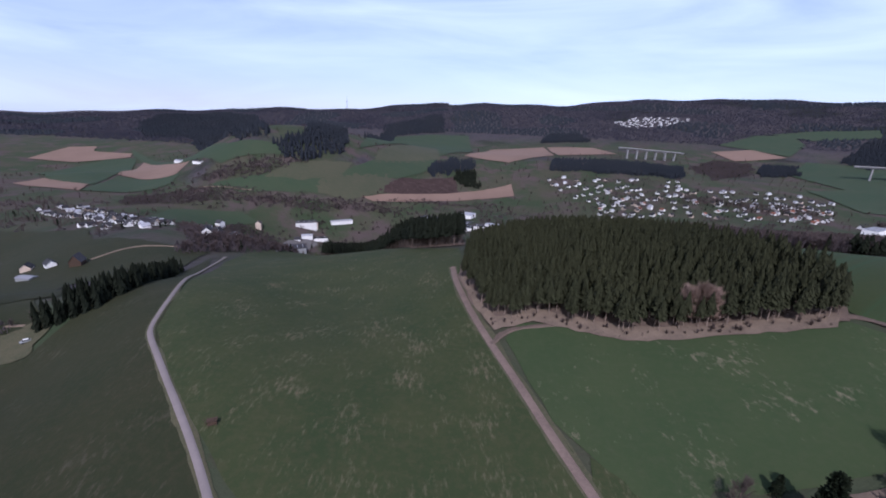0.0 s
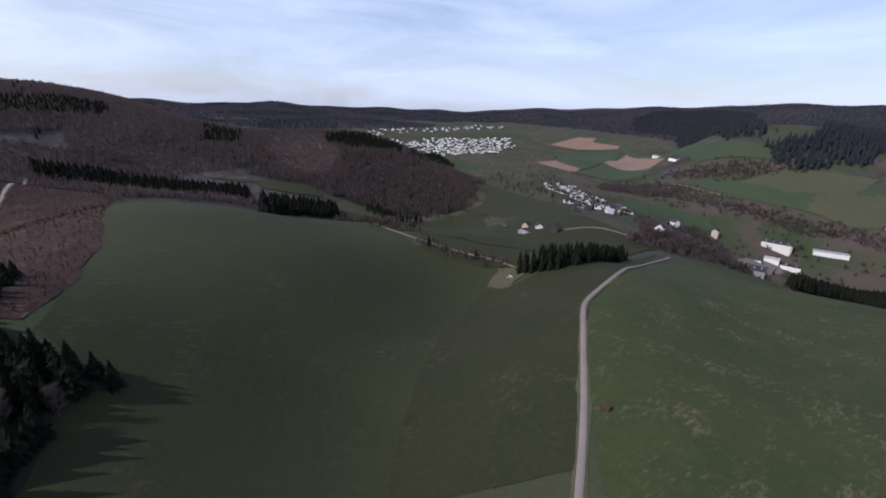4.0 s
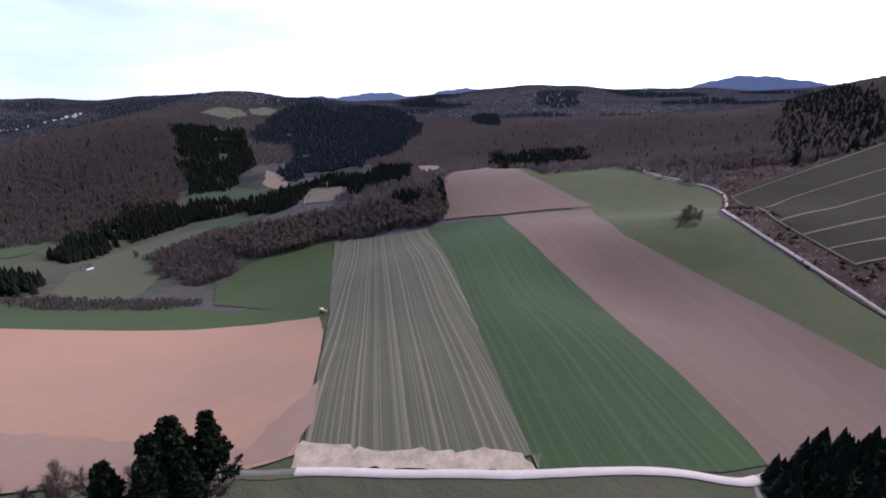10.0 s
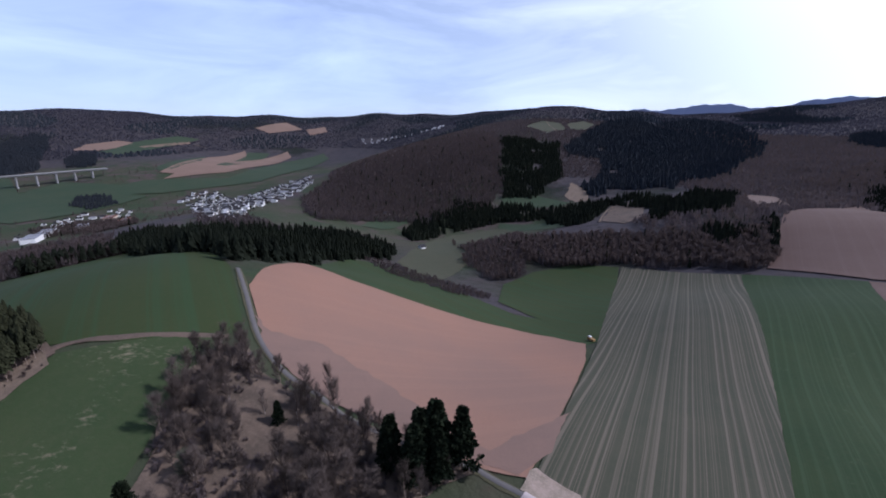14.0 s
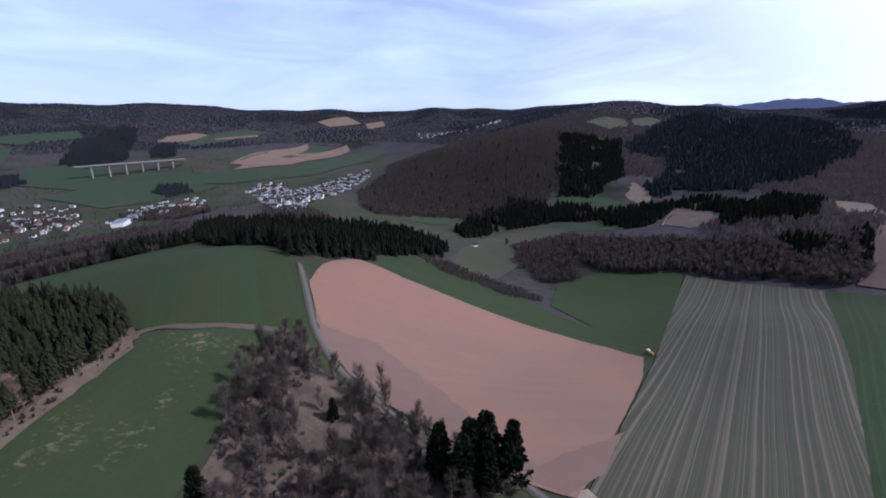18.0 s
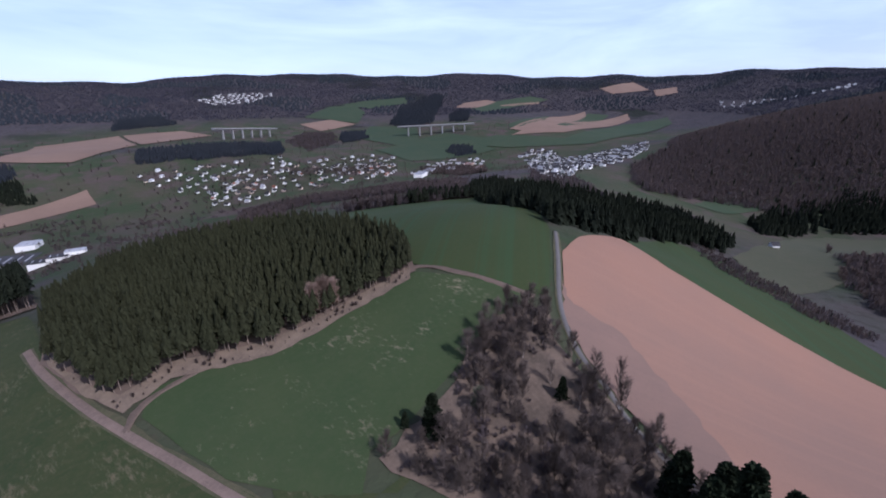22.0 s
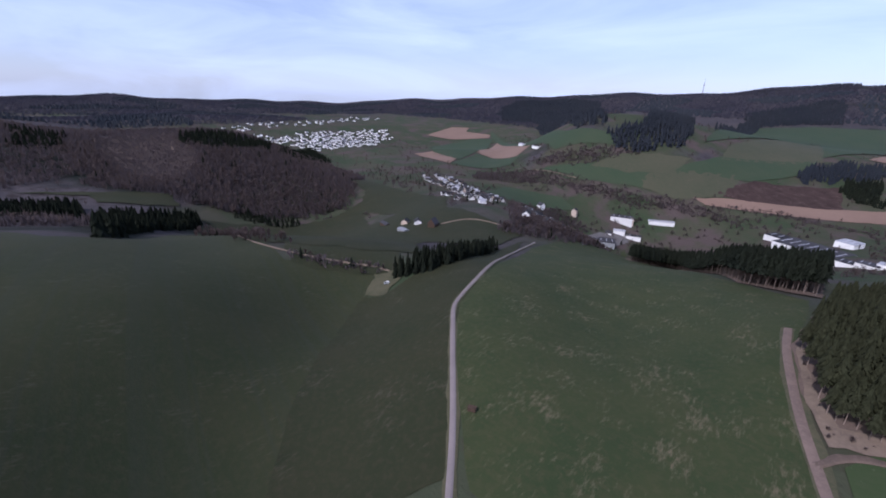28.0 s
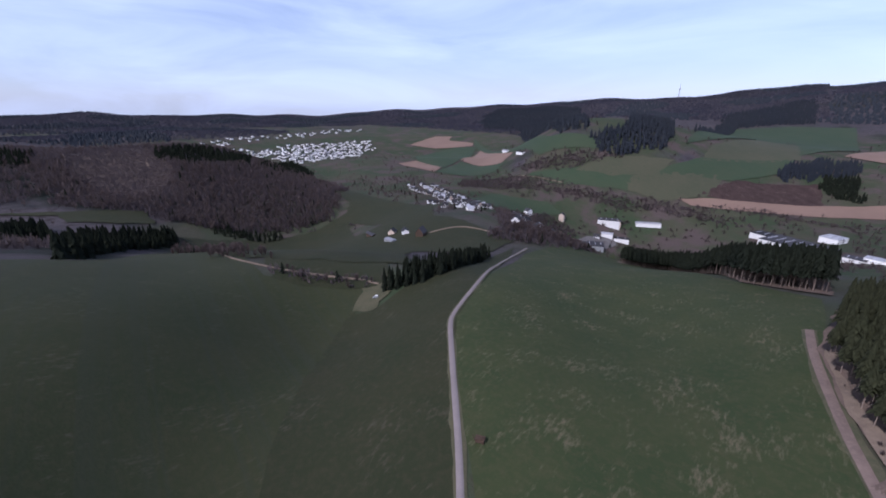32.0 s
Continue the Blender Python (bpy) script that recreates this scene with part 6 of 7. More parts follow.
def ragged(outline, gap, seed, jitter=0.45, sway=None):
    """Places inside an outline whose edge wanders in and out."""
    x, y = spots(grown(outline, gap * 2.5), gap, seed, jitter)
    sway = gap * 2.4 if sway is None else sway
    dx = np.array([noise.noise((a / (gap * 5), b / (gap * 5), seed * 1.7)) for a, b in zip(x, y)])
    dy = np.array([noise.noise((a / (gap * 5), b / (gap * 5), seed * 1.7 + 40)) for a, b in zip(x, y)])
    k = inside(outline, x + dx * sway, y + dy * sway)
    return x[k], y[k]


def clear_of(x, y):
    """The places that lie in none of the clearings and pastures."""
    for o in (GLADE, GLADE_B, GLADE_C, DELL_MEADOW, HILL_CLEAR, HILL_PASTURE, HILL_PASTURE_B, HILL_PASTURE_C, CUT_PATCH, RIDGE_SPRUCE_A, RED_CORNER, SPRUCE_CLUMP_A, SPRUCE_CLUMP_C):
        k = ~inside(o, x, y)
        x, y = x[k], y[k]
    return x, y


# bare and mixed woods in the valley
for outline, gap, tall, label, seed in (
        (WOOD_BARE, 7.0, (11, 16), "brown leafless wood behind the fields", 20), (WOOD_HILL, 11, (14, 20), "brown leafless beech wood on the hill", 21),
        (WOOD_WEST, 11, (12, 18), "brown leafless wood on the western hill", 22), (WOOD_RIVER, 8, (9, 14), "bare riverside trees in the valley", 23),
        (WOOD_BACK_B, 12, (12, 18), "brown leafless wood above the track", 24), (WOOD_SLOPE, 12, (12, 18), "brown leafless wood on the slope", 25),
        (HEDGE_A, 11, (8, 13), "bare hedge trees between valley fields", 26), (HEDGE_B, 11, (7, 12), "bare trees along the valley road", 27),
        (HEDGE_C, 10, (8, 13), "bare trees beside the valley houses", 28), (HEDGE_D, 7, (4, 8), "bare bushes along the pasture", 29),
        (HEDGE_E, 8, (6, 10), "bare trees along the meadow edge", 30), (HEDGE_F, 13, (9, 14), "bare trees across the valley", 31), (HEDGE_G, 10, (8, 13), "bare trees below the village", 32), (HEDGE_H, 6, (3, 7), "bare bushes above the meadow slope", 34), (WOOD_DELL, 7.5, (8, 13), "grey leafless wood in the dell", 35),
        (WOOD_EAST, 7, (10, 15), "bare trees above the village", 33), (BROWN_STRIP, 8, (4, 9), "brown bare bushes along the stream", 36), (BROWN_STRIP_B, 8, (5, 10), "brown bare trees beside the valley houses", 38), (BROWN_BANK, 8, (4, 8), "brown bare bushes on the field bank", 39),
        (belt(MEADOW_CROWN[:5], 4, 60), 6.5, (9, 14), "brown mixed wood behind the meadow crest", 37)):
    x, y = ragged(outline, gap, seed)
    if label.find("wood") >= 0:
        x, y = clear_of(x, y)
    near = np.hypot(x, y).mean() < 750 if len(x) else False
    wood("leafless_wood", x, y, BARE_MID if near else BARE_FAR, tall, BARE, label, seed, 1.25)
    if label.find("bushes") >= 0 or label.find("valley") >= 0:
        treetops(outline, gap * 0.9, tall, "brown mass of bare bushes in the valley", seed, ragged(outline, gap * 0.9, seed + 300))
    if label.find("wood") >= 0:
        treetops(outline, gap * 0.72, tall, "dense brown twigs of a leafless wood", seed, clear_of(*ragged(outline, gap * 0.72, seed + 300)))
    x, y = clear_of(*spots(outline, gap * 4.5, seed + 100, 0.5))
    wood("scattered_spruces", x, y, SPRUCE_MID, tall, SPRUCE, "single dark spruces among bare trees", seed + 100, 1.2)
for outline, gap, tall, label, seed in (
        (WOOD_VALLEY, 6.5, (12, 18), "dark pine wood above the valley", 40), (SPRUCE_HILL, 9, (14, 20), "dark spruce forest on the hill", 41), (SPRUCE_BLOCK, 8, (14, 20), "dark block of spruces on the hill", 411), (SPRUCE_SADDLE, 14, (14, 20), "dark forest below the far saddle", 412), (SPRUCE_KNOLL, 11, (14, 20), "dark spruces on the far knoll", 413), (SPRUCE_ROW_EAST, 8, (13, 19), "dark row of spruces in the valley", 414), (SPRUCE_CLUMP_A, 6, (12, 16), "dark spruces in the brown wood", 415), (SPRUCE_CLUMP_B, 6, (12, 16), "dark spruces in the brown wood", 416), (SPRUCE_CLUMP_C, 6, (12, 17), "dark spruces at the wood's corner", 417), (SPRUCE_FAR_EAST, 7, (11, 16), "dark spruce stand beside the field", 418), (DARK_EAST_PATCH, 10, (14, 20), "dark wood beside the far viaduct", 419), (DARK_WOOD_S, 10, (12, 18), "dark mixed wood above the nursery", 420),
        (WOOD_GULLY, 8, (13, 20), "dark spruces in the gully", 42), (SPRUCE_GULLY, 8, (12, 18), "dark spruces along the valley", 43),
        (WOOD_BACK, 8, (12, 18), "dark spruce wood behind the meadow", 44), (WOOD_DARK_S, 13, (16, 24), "dark spruce forest on the opposite slope", 45),
        (DARK_A, 13, (11, 26), "dark forest on the far hill", 46), (DARK_B, 11, (18, 26), "dark forest on the far slope", 47), (DARK_C, 13, (11, 26), "dark forest strip on the far hill", 48),
        (DARK_D, 8, (13, 19), "dark spruce stand across the valley", 49), (DARK_E, 8, (13, 19), "dark spruce stand beside the pale field", 50),
        (DARK_F, 8, (14, 20), "dark spruce strip above the village", 51), (DARK_G, 9, (14, 20), "dark spruce stand on the far slope", 52), (DARK_H, 8, (14, 20), "small dark spruce stand near the village", 53),
        (DARK_I, 10, (16, 24), "dark forest beside the viaduct", 54), (DARK_J, 9, (12, 18), "small dark spruce stand in the valley", 55),
        (RIDGE_SPRUCE_A, 9, (12, 18), "dark spruces on the western hilltop", 56), (RIDGE_SPRUCE_B, 9, (12, 18), "dark spruces on the hill's shoulder", 57), (RIDGE_SPRUCE_C, 9, (12, 18), "dark spruces on the western ridge", 59), (SKYLINE_SPRUCE, 9, (11, 17), "dark spruces on the skyline ridge", 572), (SLOPE_SPRUCE, 8, (7, 13), "dark conifers at the foot of the hill", 571)):
    x, y = ragged(outline, gap, seed)
    if seed in (41, 411, 43, 42):
        k = np.array([noise.noise((a / 55, b / 55, 9.0)) > -0.36 for a, b in zip(x, y)])
        x, y = x[k], y[k]
    # Stands beyond 1450 m get the needle colour with haze tinted in.
    wood("spruce_forest", x, y, SPRUCE_MID if len(x) < 2500 else SPRUCE_FAR, tall, HAZED_SPRUCE if np.hypot(x, y).mean() > 1450 else SPRUCE, label, seed, 1.35)


x, y = np.array(RIDGE_TREES, float).T
wood("ridge_trees", x, y, SPRUCE_TALL, (17, 24), SPRUCE, "tall single conifers on the skyline", 580, 0.8)
x, y = spots(belt(MEADOW_CROWN[2:6], 3, 45), 7, 58, 0.45)
wood("spruce_row", x, y, SPRUCE_TALL, (12, 18), SPRUCE, "dark pines along the meadow crest", 58, 1.4)


def sector(az0, az1, r0, r1, gap, seed, keep=1.0):
    """Places in a sector of the plan that are free of fields."""
    rng = np.random.default_rng(seed)
    g = np.arange(-r1, r1, gap)
    x, y = np.meshgrid(g, g)
    x, y = x.ravel() + rng.uniform(-0.45, 0.45, x.size) * gap, y.ravel() + rng.uniform(-0.45, 0.45, x.size) * gap
    a, r = np.degrees(np.arctan2(-x, y)) % 360, np.hypot(x, y)
    k = (r > r0) & (r < r1) & ((a - az0) % 360 < (az1 - az0) % 360 + (360 if az1 - az0 == 360 else 0)) & (rng.random(x.size) < keep)
    x, y = x[k], y[k]
    for o in TAKEN:
        k = ~inside(o, x, y)
        x, y = x[k], y[k]
    return x, y


TAKEN += [SPRUCE_HILL, SPRUCE_BLOCK, SPRUCE_GULLY, SPRUCE_KNOLL, RIDGE_SPRUCE_A, VILLAGE_A, VILLAGE_B, VILLAGE_C, VILLAGE_D, VILLAGE_E, TOWN_A, TOWN_B, TOWN_C, TOWN_D, TOWN_E, TOWN_F]
x, y = sector(98, 192, 820, 2150, 17, 60)
k = height(x, y) > 20
wood("leafless_wood", x[k], y[k], BARE_FAR, (11, 17), BARE, "brown leafless woods on the big hill", 60, 1.3)
x, y = sector(98, 192, 820, 2150, 10.5, 360)
k = height(x, y) > 20
treetops(None, 10.5, (11, 17), "dense brown twigs of hillside woods", 60, (x[k], y[k]))
x, y = sector(98, 192, 900, 2150, 60, 61)
wood("scattered_spruces", x, y, SPRUCE_MID, (12, 18), SPRUCE, "dark spruces dotted over the big hill", 61, 1.3)
x, y = sector(192, 300, 620, 2300, 21, 62)
k = height(x, y) > -35
wood("leafless_wood", x[k], y[k], BARE_FAR, (11, 17), BARE, "brown leafless woods of the southern hills", 62, 1.35)
x, y = sector(192, 300, 620, 2300, 13, 362)
k = height(x, y) > -35
treetops(None, 13, (11, 17), "dense brown twigs of hillside woods", 62, (x[k], y[k]))
x, y = sector(0, 360, 2250, 4750, 24, 63)
dark = np.array([noise.noise((a / 420, b / 420, 3.0)) > 0.12 for a, b in zip(x, y)])
k = height(x, y) > np.where((np.degrees(np.arctan2(-x, y)) % 360 > 20) & (np.degrees(np.arctan2(-x, y)) % 360 < 98), -75, 5)
# The bluish cast of these ridge woods is haze held in the colour.
wood("far_forest", x[k & dark], y[k & dark], SPIRE, (12, 18), HAZED_SPRUCE, "dark spruce forest on the far ridges", 63, 1.9)
wood("far_leafless_forest", x[k & ~dark], y[k & ~dark], FUZZ_FAR, (9, 15), HAZED_BARE, "leafless forest on the far ridges, tinted blue for haze", 65, 1.4)
x, y = sector(40, 98, 520, 2250, 18, 66)
k = height(x, y) > np.where(np.hypot(x, y) < 1300, -42, -5)
wood("leafless_wood", x[k], y[k], BARE_FAR, (10, 15), BARE, "brown leafless woods of the western hill", 66, 1.3)
x, y = sector(40, 98, 520, 2250, 11, 366)
k = height(x, y) > np.where(np.hypot(x, y) < 1300, -42, -5)
treetops(None, 10, (10, 15), "dense brown twigs of hillside woods", 66, (x[k], y[k]))
x, y = sector(300, 98, 700, 2300, 34, 64, 0.55)
wood("valley_trees", x, y, BARE_FAR, (7, 13), BARE, "scattered bare trees over the valley", 64, 1.5)
x, y = sector(318, 62, 560, 1250, 17, 67, 0.62)
k = np.array([noise.noise((a / 90, b / 90, 5.0)) > -0.02 for a, b in zip(x, y)]) & (height(x, y) < -15)
wood("valley_trees", x[k], y[k], BARE_FAR, (6, 12), BARE, "brown bare trees and bushes of the valley floor", 67, 1.6)
treetops(None, 9, (4, 7), "brown bushes of the valley floor", 67, (x[k], y[k]))

x, y = sector(92, 128, 430, 900, 9, 68)
k = height(x, y) > -60
treetops(None, 9, (7, 12), "brown twigs of the slope below the ridge", 68, (x[k], y[k]))
wood("leafless_wood", x[k][::3], y[k][::3], BARE_FAR, (8, 13), BARE, "brown leafless wood on the slope below the ridge", 69, 1.3)

# brush, stumps and young trees of the cleared slope
x, y = spots(HEATH, 3.6, 70, 0.5, keep=0.9)
k = ~inside(NURSERY, x, y) & ~inside(PLANTATION, x, y) & ~inside(YOUNG_WOOD, x, y)
x, y = x[k], y[k]
red = np.array([noise.noise((a / 26, b / 26, 1.0)) for a, b in zip(x, y)])
wood("brush", x[red > 0.05], y[red > 0.05], TUFT, (1.6, 4.2), RED_BRUSH, "reddish brown shrubs on the cleared slope", 70, 1.3, "brush")
wood("brush", x[red <= 0.05], y[red <= 0.05], TUFT, (0.6, 2.0), BRUSH, "dark brush and dry stalks on the cleared slope", 76, 1.1, "brush")
x, y = spots(HEATH, 4.2, 170, 0.5)
k = ~inside(NURSERY, x, y) & ~inside(PALE_STRIP, x, y)
x, y = x[k], y[k]
k = np.array([noise.noise((a / 34, b / 34, 11.0)) + 0.7 * noise.noise((a / 9, b / 9, 4.0)) > 0.12 for a, b in zip(x, y)])
wood("dry_stalks", x[k], y[k], TUFT, (0.6, 2.0), STRAW, "pale dry stalks and grass tufts on the slope", 170, 1.5, "dry stalks")
k = np.array([noise.noise((a / 22, b / 22, 21.0)) > 0.08 for a, b in zip(x, y)]) & ~inside(PLANTATION, x, y)
wood("brush_mounds", x[k], y[k], CANOPY, (0.8, 2.2), BRUSH, "rounded dark mounds of brush on the cleared slope", 171, 1.1, "brush", smooth=True)
k = np.array([noise.noise((a / 30, b / 30, 31.0)) > -0.1 for a, b in zip(x, y)]) & inside(PLANTATION, x, y)
wood("young_firs", x[k], y[k], SPRUCE_MID, (1.2, 2.8), SEEDLING, "dark young firs of the replanted hillside", 172, 2.2)
x, y = spots(BRUSH_GAP, 2.2, 173, 0.5)
wood("brush", x, y, TUFT, (0.5, 1.6), RED_BRUSH, "reddish brush between road and plantation", 173, 1.5, "brush")
x, y = spots(HILL_CLEAR, 6, 175, 0.5)
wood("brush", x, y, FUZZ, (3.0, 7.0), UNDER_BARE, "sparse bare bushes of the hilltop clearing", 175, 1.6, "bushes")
x, y = spots(BROWN_PLOT, 7, 174, 0.5)
wood("brush", x, y, TUFT, (1.0, 3.0), RED_BRUSH, "reddish brush of the cleared plot", 174, 1.6, "brush")
x, y = spots(HEATH, 13, 71, 0.5)
k = ~inside(NURSERY, x, y) & ~inside(PLANTATION, x, y)
wood("young_firs", x[k], y[k], SPRUCE_FAR, (1.0, 3.0), SEEDLING, "small dark firs on the cleared slope", 71, 1.8)
x, y = spots(PALE_STRIP, 6.0, 79, 0.45)
wood("brush_heaps", x, y, CANOPY, (0.9, 1.7), SEEDLING, "dark heaps of brushwood on the pale strip", 79, 0.75, "brush", smooth=True)
x, y = spots(belt(WOOD_CROWN[:7], -4.5, 1.5), 2.8, 89, 0.5, keep=0.6)
wood("edge_bushes", x, y, BARE_MID, (0.8, 3.2), BARE, "pale bare bushes along the wood's edge", 89, 1.3, "bushes")
STUMP = [(np.array([(0.5, 0, 0), (-0.25, 0.43, 0), (-0.25, -0.43, 0), (0.4, 0, 1), (-0.2, 0.34, 1), (-0.2, -0.34, 0.8)]), np.array([(0, 1, 4), (0, 4, 3), (1, 2, 5), (1, 5, 4), (2, 0, 3), (2, 3, 5), (3, 4, 5)]))]
x, y = spots(HEATH, 5.5, 77, 0.5, keep=0.6)
k = ~inside(NURSERY, x, y) & ~inside(PLANTATION, x, y)
wood("tree_stumps", x[k], y[k], STUMP, (0.5, 1.1), PALE_WOOD, "pale cut tree stumps on the cleared slope", 77, 1.2, "stumps")
SHELTER = [(np.array([(0.07, 0, 0), (-0.035, 0.06, 0), (-0.035, -0.06, 0), (0.07, 0, 1), (-0.035, 0.06, 1), (-0.035, -0.06, 1)]), STUMP[0][1])]
x, y = spots(PLANTATION, 4.6, 78, 0.25, turn=0.4)
k = np.array([noise.noise((a / 40, b / 40, 7.0)) > 0.12 for a, b in zip(x, y)])
wood("tree_shelters", x[k], y[k], SHELTER, (1.3, 1.8), PALE_WOOD, "pale tubes round planted saplings", 78, 1.5, "tree shelters")
x, y = spots(PLANTATION, 3.6, 72, 0.4, turn=0.4)
wood("young_firs", x, y, SPRUCE_FAR, (0.8, 2.0), SEEDLING, "rows of small young firs on the hillside", 72, 1.6)
for outline, seed in ((YOUNG_WOOD, 73), (YOUNG_WOOD_B, 74)):
    x, y = spots(outline, 5.0, seed, 0.5, keep=0.85)
    wood("young_firs", x, y, SPRUCE_FAR, (3, 7), SPRUCE, "strip of young dark firs on the hillside", seed, 1.6)
x, y = spots(NURSERY, 4.0, 74, 0.2, turn=0.9)
wood("young_firs", x, y, SPRUCE_FAR, (0.7, 1.5), SEEDLING, "rows of seedlings in the tree nursery", 74, 1.8)
x, y = spots(HEATH_EDGE, 3.5, 75, 0.5)
wood("brush", x, y, TUFT, (1.0, 3.0), BRUSH, "brown brush on the bank above the meadow", 75, 1.0, "brush")

# scrub bank below the flight path
BARE_NEAR = [bare_shape(s, 40, 46, 0.27, 0.85) for s in (1, 2, 3, 4, 5)]
px, py = spots(SCRUB, 5.3, 80, 0.5, keep=0.8)
k = ~inside(SCRUB_GAP, px, py) & ~inside(SCRUB_GAP_B, px, py)
px, py = px[k], py[k]
single_trees("bare_tree", list(zip(px, py)), BARE_NEAR, (7.5, 14.5), BARE_ONE, BARK, "leafless grey brown tree on the scrub bank", "bare trees of the scrub bank", 80)
single_trees("birch_tree", [BIRCH_A, BIRCH_B, BIRCH_C, BIRCH_D, BIRCH_E, BIRCH_F, BIRCH_G, BIRCH_H], [bare_shape(s, 40, 26, 0.22, 0.9) for s in (11, 12, 13)], (8, 10), BARE_ONE, PALE_BARK,
             "slender leafless birch with a pale trunk", "birches of the scrub bank", 81)
PINES = [pine_shape(s, 210, 0.27) for s in (21, 22, 23)]
single_trees("pine_tree", [PINE_A, PINE_B, PINE_C, PINE_D, PINE_E, PINE_F, PINE_G] + [(PINE_B[0] + a, PINE_B[1] + b, c) for a, b, c in ((-3.5, 2, 21), (2.5, -4, 22), (-2, -5, 19), (5, 1, 20))], [(None, s) for s in PINES], (8, 12), PINE, BARK,
             "bushy dark green pine beside the lane", "pines by the lane", 82)
single_trees("bare_tree", [GREY_A, GREY_B, GREY_C, GREY_D, GREY_E, GREY_F], BARE_NEAR, (8, 9), BARE_ONE, BARK, "grey leafless tree at the plantation's edge", "bare trees at the plantation", 87)
single_trees("willow_tree", [WILLOW], [bare_shape(41, 70, 60, 0.30, 0.8)], (9, 10), WILLOW_TWIGS, BARK, "grey green bushy willow on the scrub bank", "", 91)
single_trees("larch_tree", [LARCH, (LARCH[0] + 5, LARCH[1] - 1, 14), (LARCH[0] - 4, LARCH[1] + 2, 15)], [bare_shape(31, 150, 90, 0.30, 0.6)], (16, 17), LARCH_TWIGS, BARK, "reddish brown bare larch at the wood's edge", "larches at the wood's edge", 83)
single_trees("field_tree", [(BUSH_TREE[0] + a, BUSH_TREE[1] + b, c) for a, b, c in ((0, 0, 13), (-5, 3, 12), (4, -4, 12), (8, -7, 9), (-9, 5, 10), (2, 5, 11))], BARE_NEAR, (8, 10), BARE_ONE, BARK, "leafless tree in a field thicket", "field thicket", 84)
single_trees("small_conifer", [(LONE_CONIFER[0], LONE_CONIFER[1], 5)], [(None, SPRUCE_FULL[0])], (5, 6), SPRUCE_ONE, BARK, "small dark conifer beside the forest road", "", 85)
x, y = np.random.default_rng(88).normal(0, 5.0, (2, 60)) + np.array([[BUSH_TREE[0] + 4], [BUSH_TREE[1] - 4]])
wood("field_thicket", x, y, TUFT, (1.5, 4.0), BRUSH, "dark low bushes of the field thicket", 88, 1.2, "bushes")
x, y = spots(SCRUB, 2.4, 86, 0.5, keep=0.7)
k = ~inside(SCRUB_GAP, x, y) & ~inside(SCRUB_GAP_B, x, y)
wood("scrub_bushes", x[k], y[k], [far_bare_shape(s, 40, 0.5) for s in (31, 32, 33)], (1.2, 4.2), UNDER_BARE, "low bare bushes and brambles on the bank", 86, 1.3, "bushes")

# ---- settlements ----


def house_parts(w, l, h, pitch, wall, roof, windows=False):
    """Meshes of a gabled house: walls with gables, and an overhanging roof."""
    rise = w / 2 * math.tan(radians(pitch))
    bm = bmesh.new()
    p = [bm.verts.new(q) for q in [(-w / 2, -l / 2, -2), (w / 2, -l / 2, -2), (w / 2, -l / 2, h), (0, -l / 2, h + rise), (-w / 2, -l / 2, h)]]
    q = [bm.verts.new((v.co.x, l / 2, v.co.z)) for v in p]
    bm.faces.new(p)
    bm.faces.new(q[::-1])
    for a, b in ((0, 1), (1, 2), (4, 0)):
        bm.faces.new([p[b], p[a], q[a], q[b]])
    bmesh.ops.recalc_face_normals(bm, faces=bm.faces)
    walls = bpy.data.meshes.new("wall")
    bm.to_mesh(walls)
    bm.free()
    walls.materials.append(wall)
    bm = bmesh.new()
    o, t = 0.5, 0.3
    for s in (-1, 1):
        e = [(s * (w / 2 + o), h - o * math.tan(radians(pitch))), (0, h + rise)]
        v = [bm.verts.new((x, y, z + d)) for d in (0.02, t) for y in (-l / 2 - o, l / 2 + o) for x, z in e]
        for f in ((0, 1, 3, 2), (4, 6, 7, 5), (0, 4, 5, 1), (2, 3, 7, 6), (0, 2, 6, 4), (1, 5, 7, 3)):
            bm.faces.new([v[k] for k in f])
    bmesh.ops.recalc_face_normals(bm, faces=bm.faces)
    roofs = bpy.data.meshes.new("roof")
    bm.to_mesh(roofs)
    bm.free()
    roofs.materials.append(roof)
    return walls, roofs


HOUSES = [house_parts(9.5, 12, 3.6, 46, WHITEWASH, SLATE), house_parts(9, 13, 3.2, 48, WHITEWASH, SLATE), house_parts(10, 14, 4.2, 40, WHITEWASH, PALE_ROOF),
          house_parts(9.5, 11, 3.2, 48, CREAM, SLATE), house_parts(10, 12, 3.6, 42, WHITEWASH, TILE), house_parts(9.5, 12, 4.0, 44, WHITEWASH, PALE_ROOF)]
LABELS = ["white rendered house with a dark slate roof", "white rendered house with a dark slate roof", "white house with a grey roof",
          "cream house with a dark slate roof", "white house with a red tiled roof", "white house with a grey roof"]


def houses(outline, gap, turn, seed, group, kinds=(0, 0, 0, 0, 1, 1, 1, 1, 2, 2, 3), keep=0.85, most=200, scale=1.0):
    rng = random.Random(seed)
    x, y = spots(outline, gap, seed, 0.45, turn, keep, rows=1.9)
    for a, b in list(zip(x, y))[:most]:
        k = rng.choice(kinds)
        e = group_of("house", a, b, turn + rng.choice((0, math.pi / 2)) + rng.uniform(-0.2, 0.2))
        e.scale = (scale * rng.uniform(0.9, 1.2), scale * rng.uniform(0.9, 1.25), scale * rng.uniform(0.9, 1.15))
        for n, me in zip(("wall", "roof"), HOUSES[k]):
            o = new(n, me)
            o.parent = e
        tagged(e, LABELS[k], "house", group)


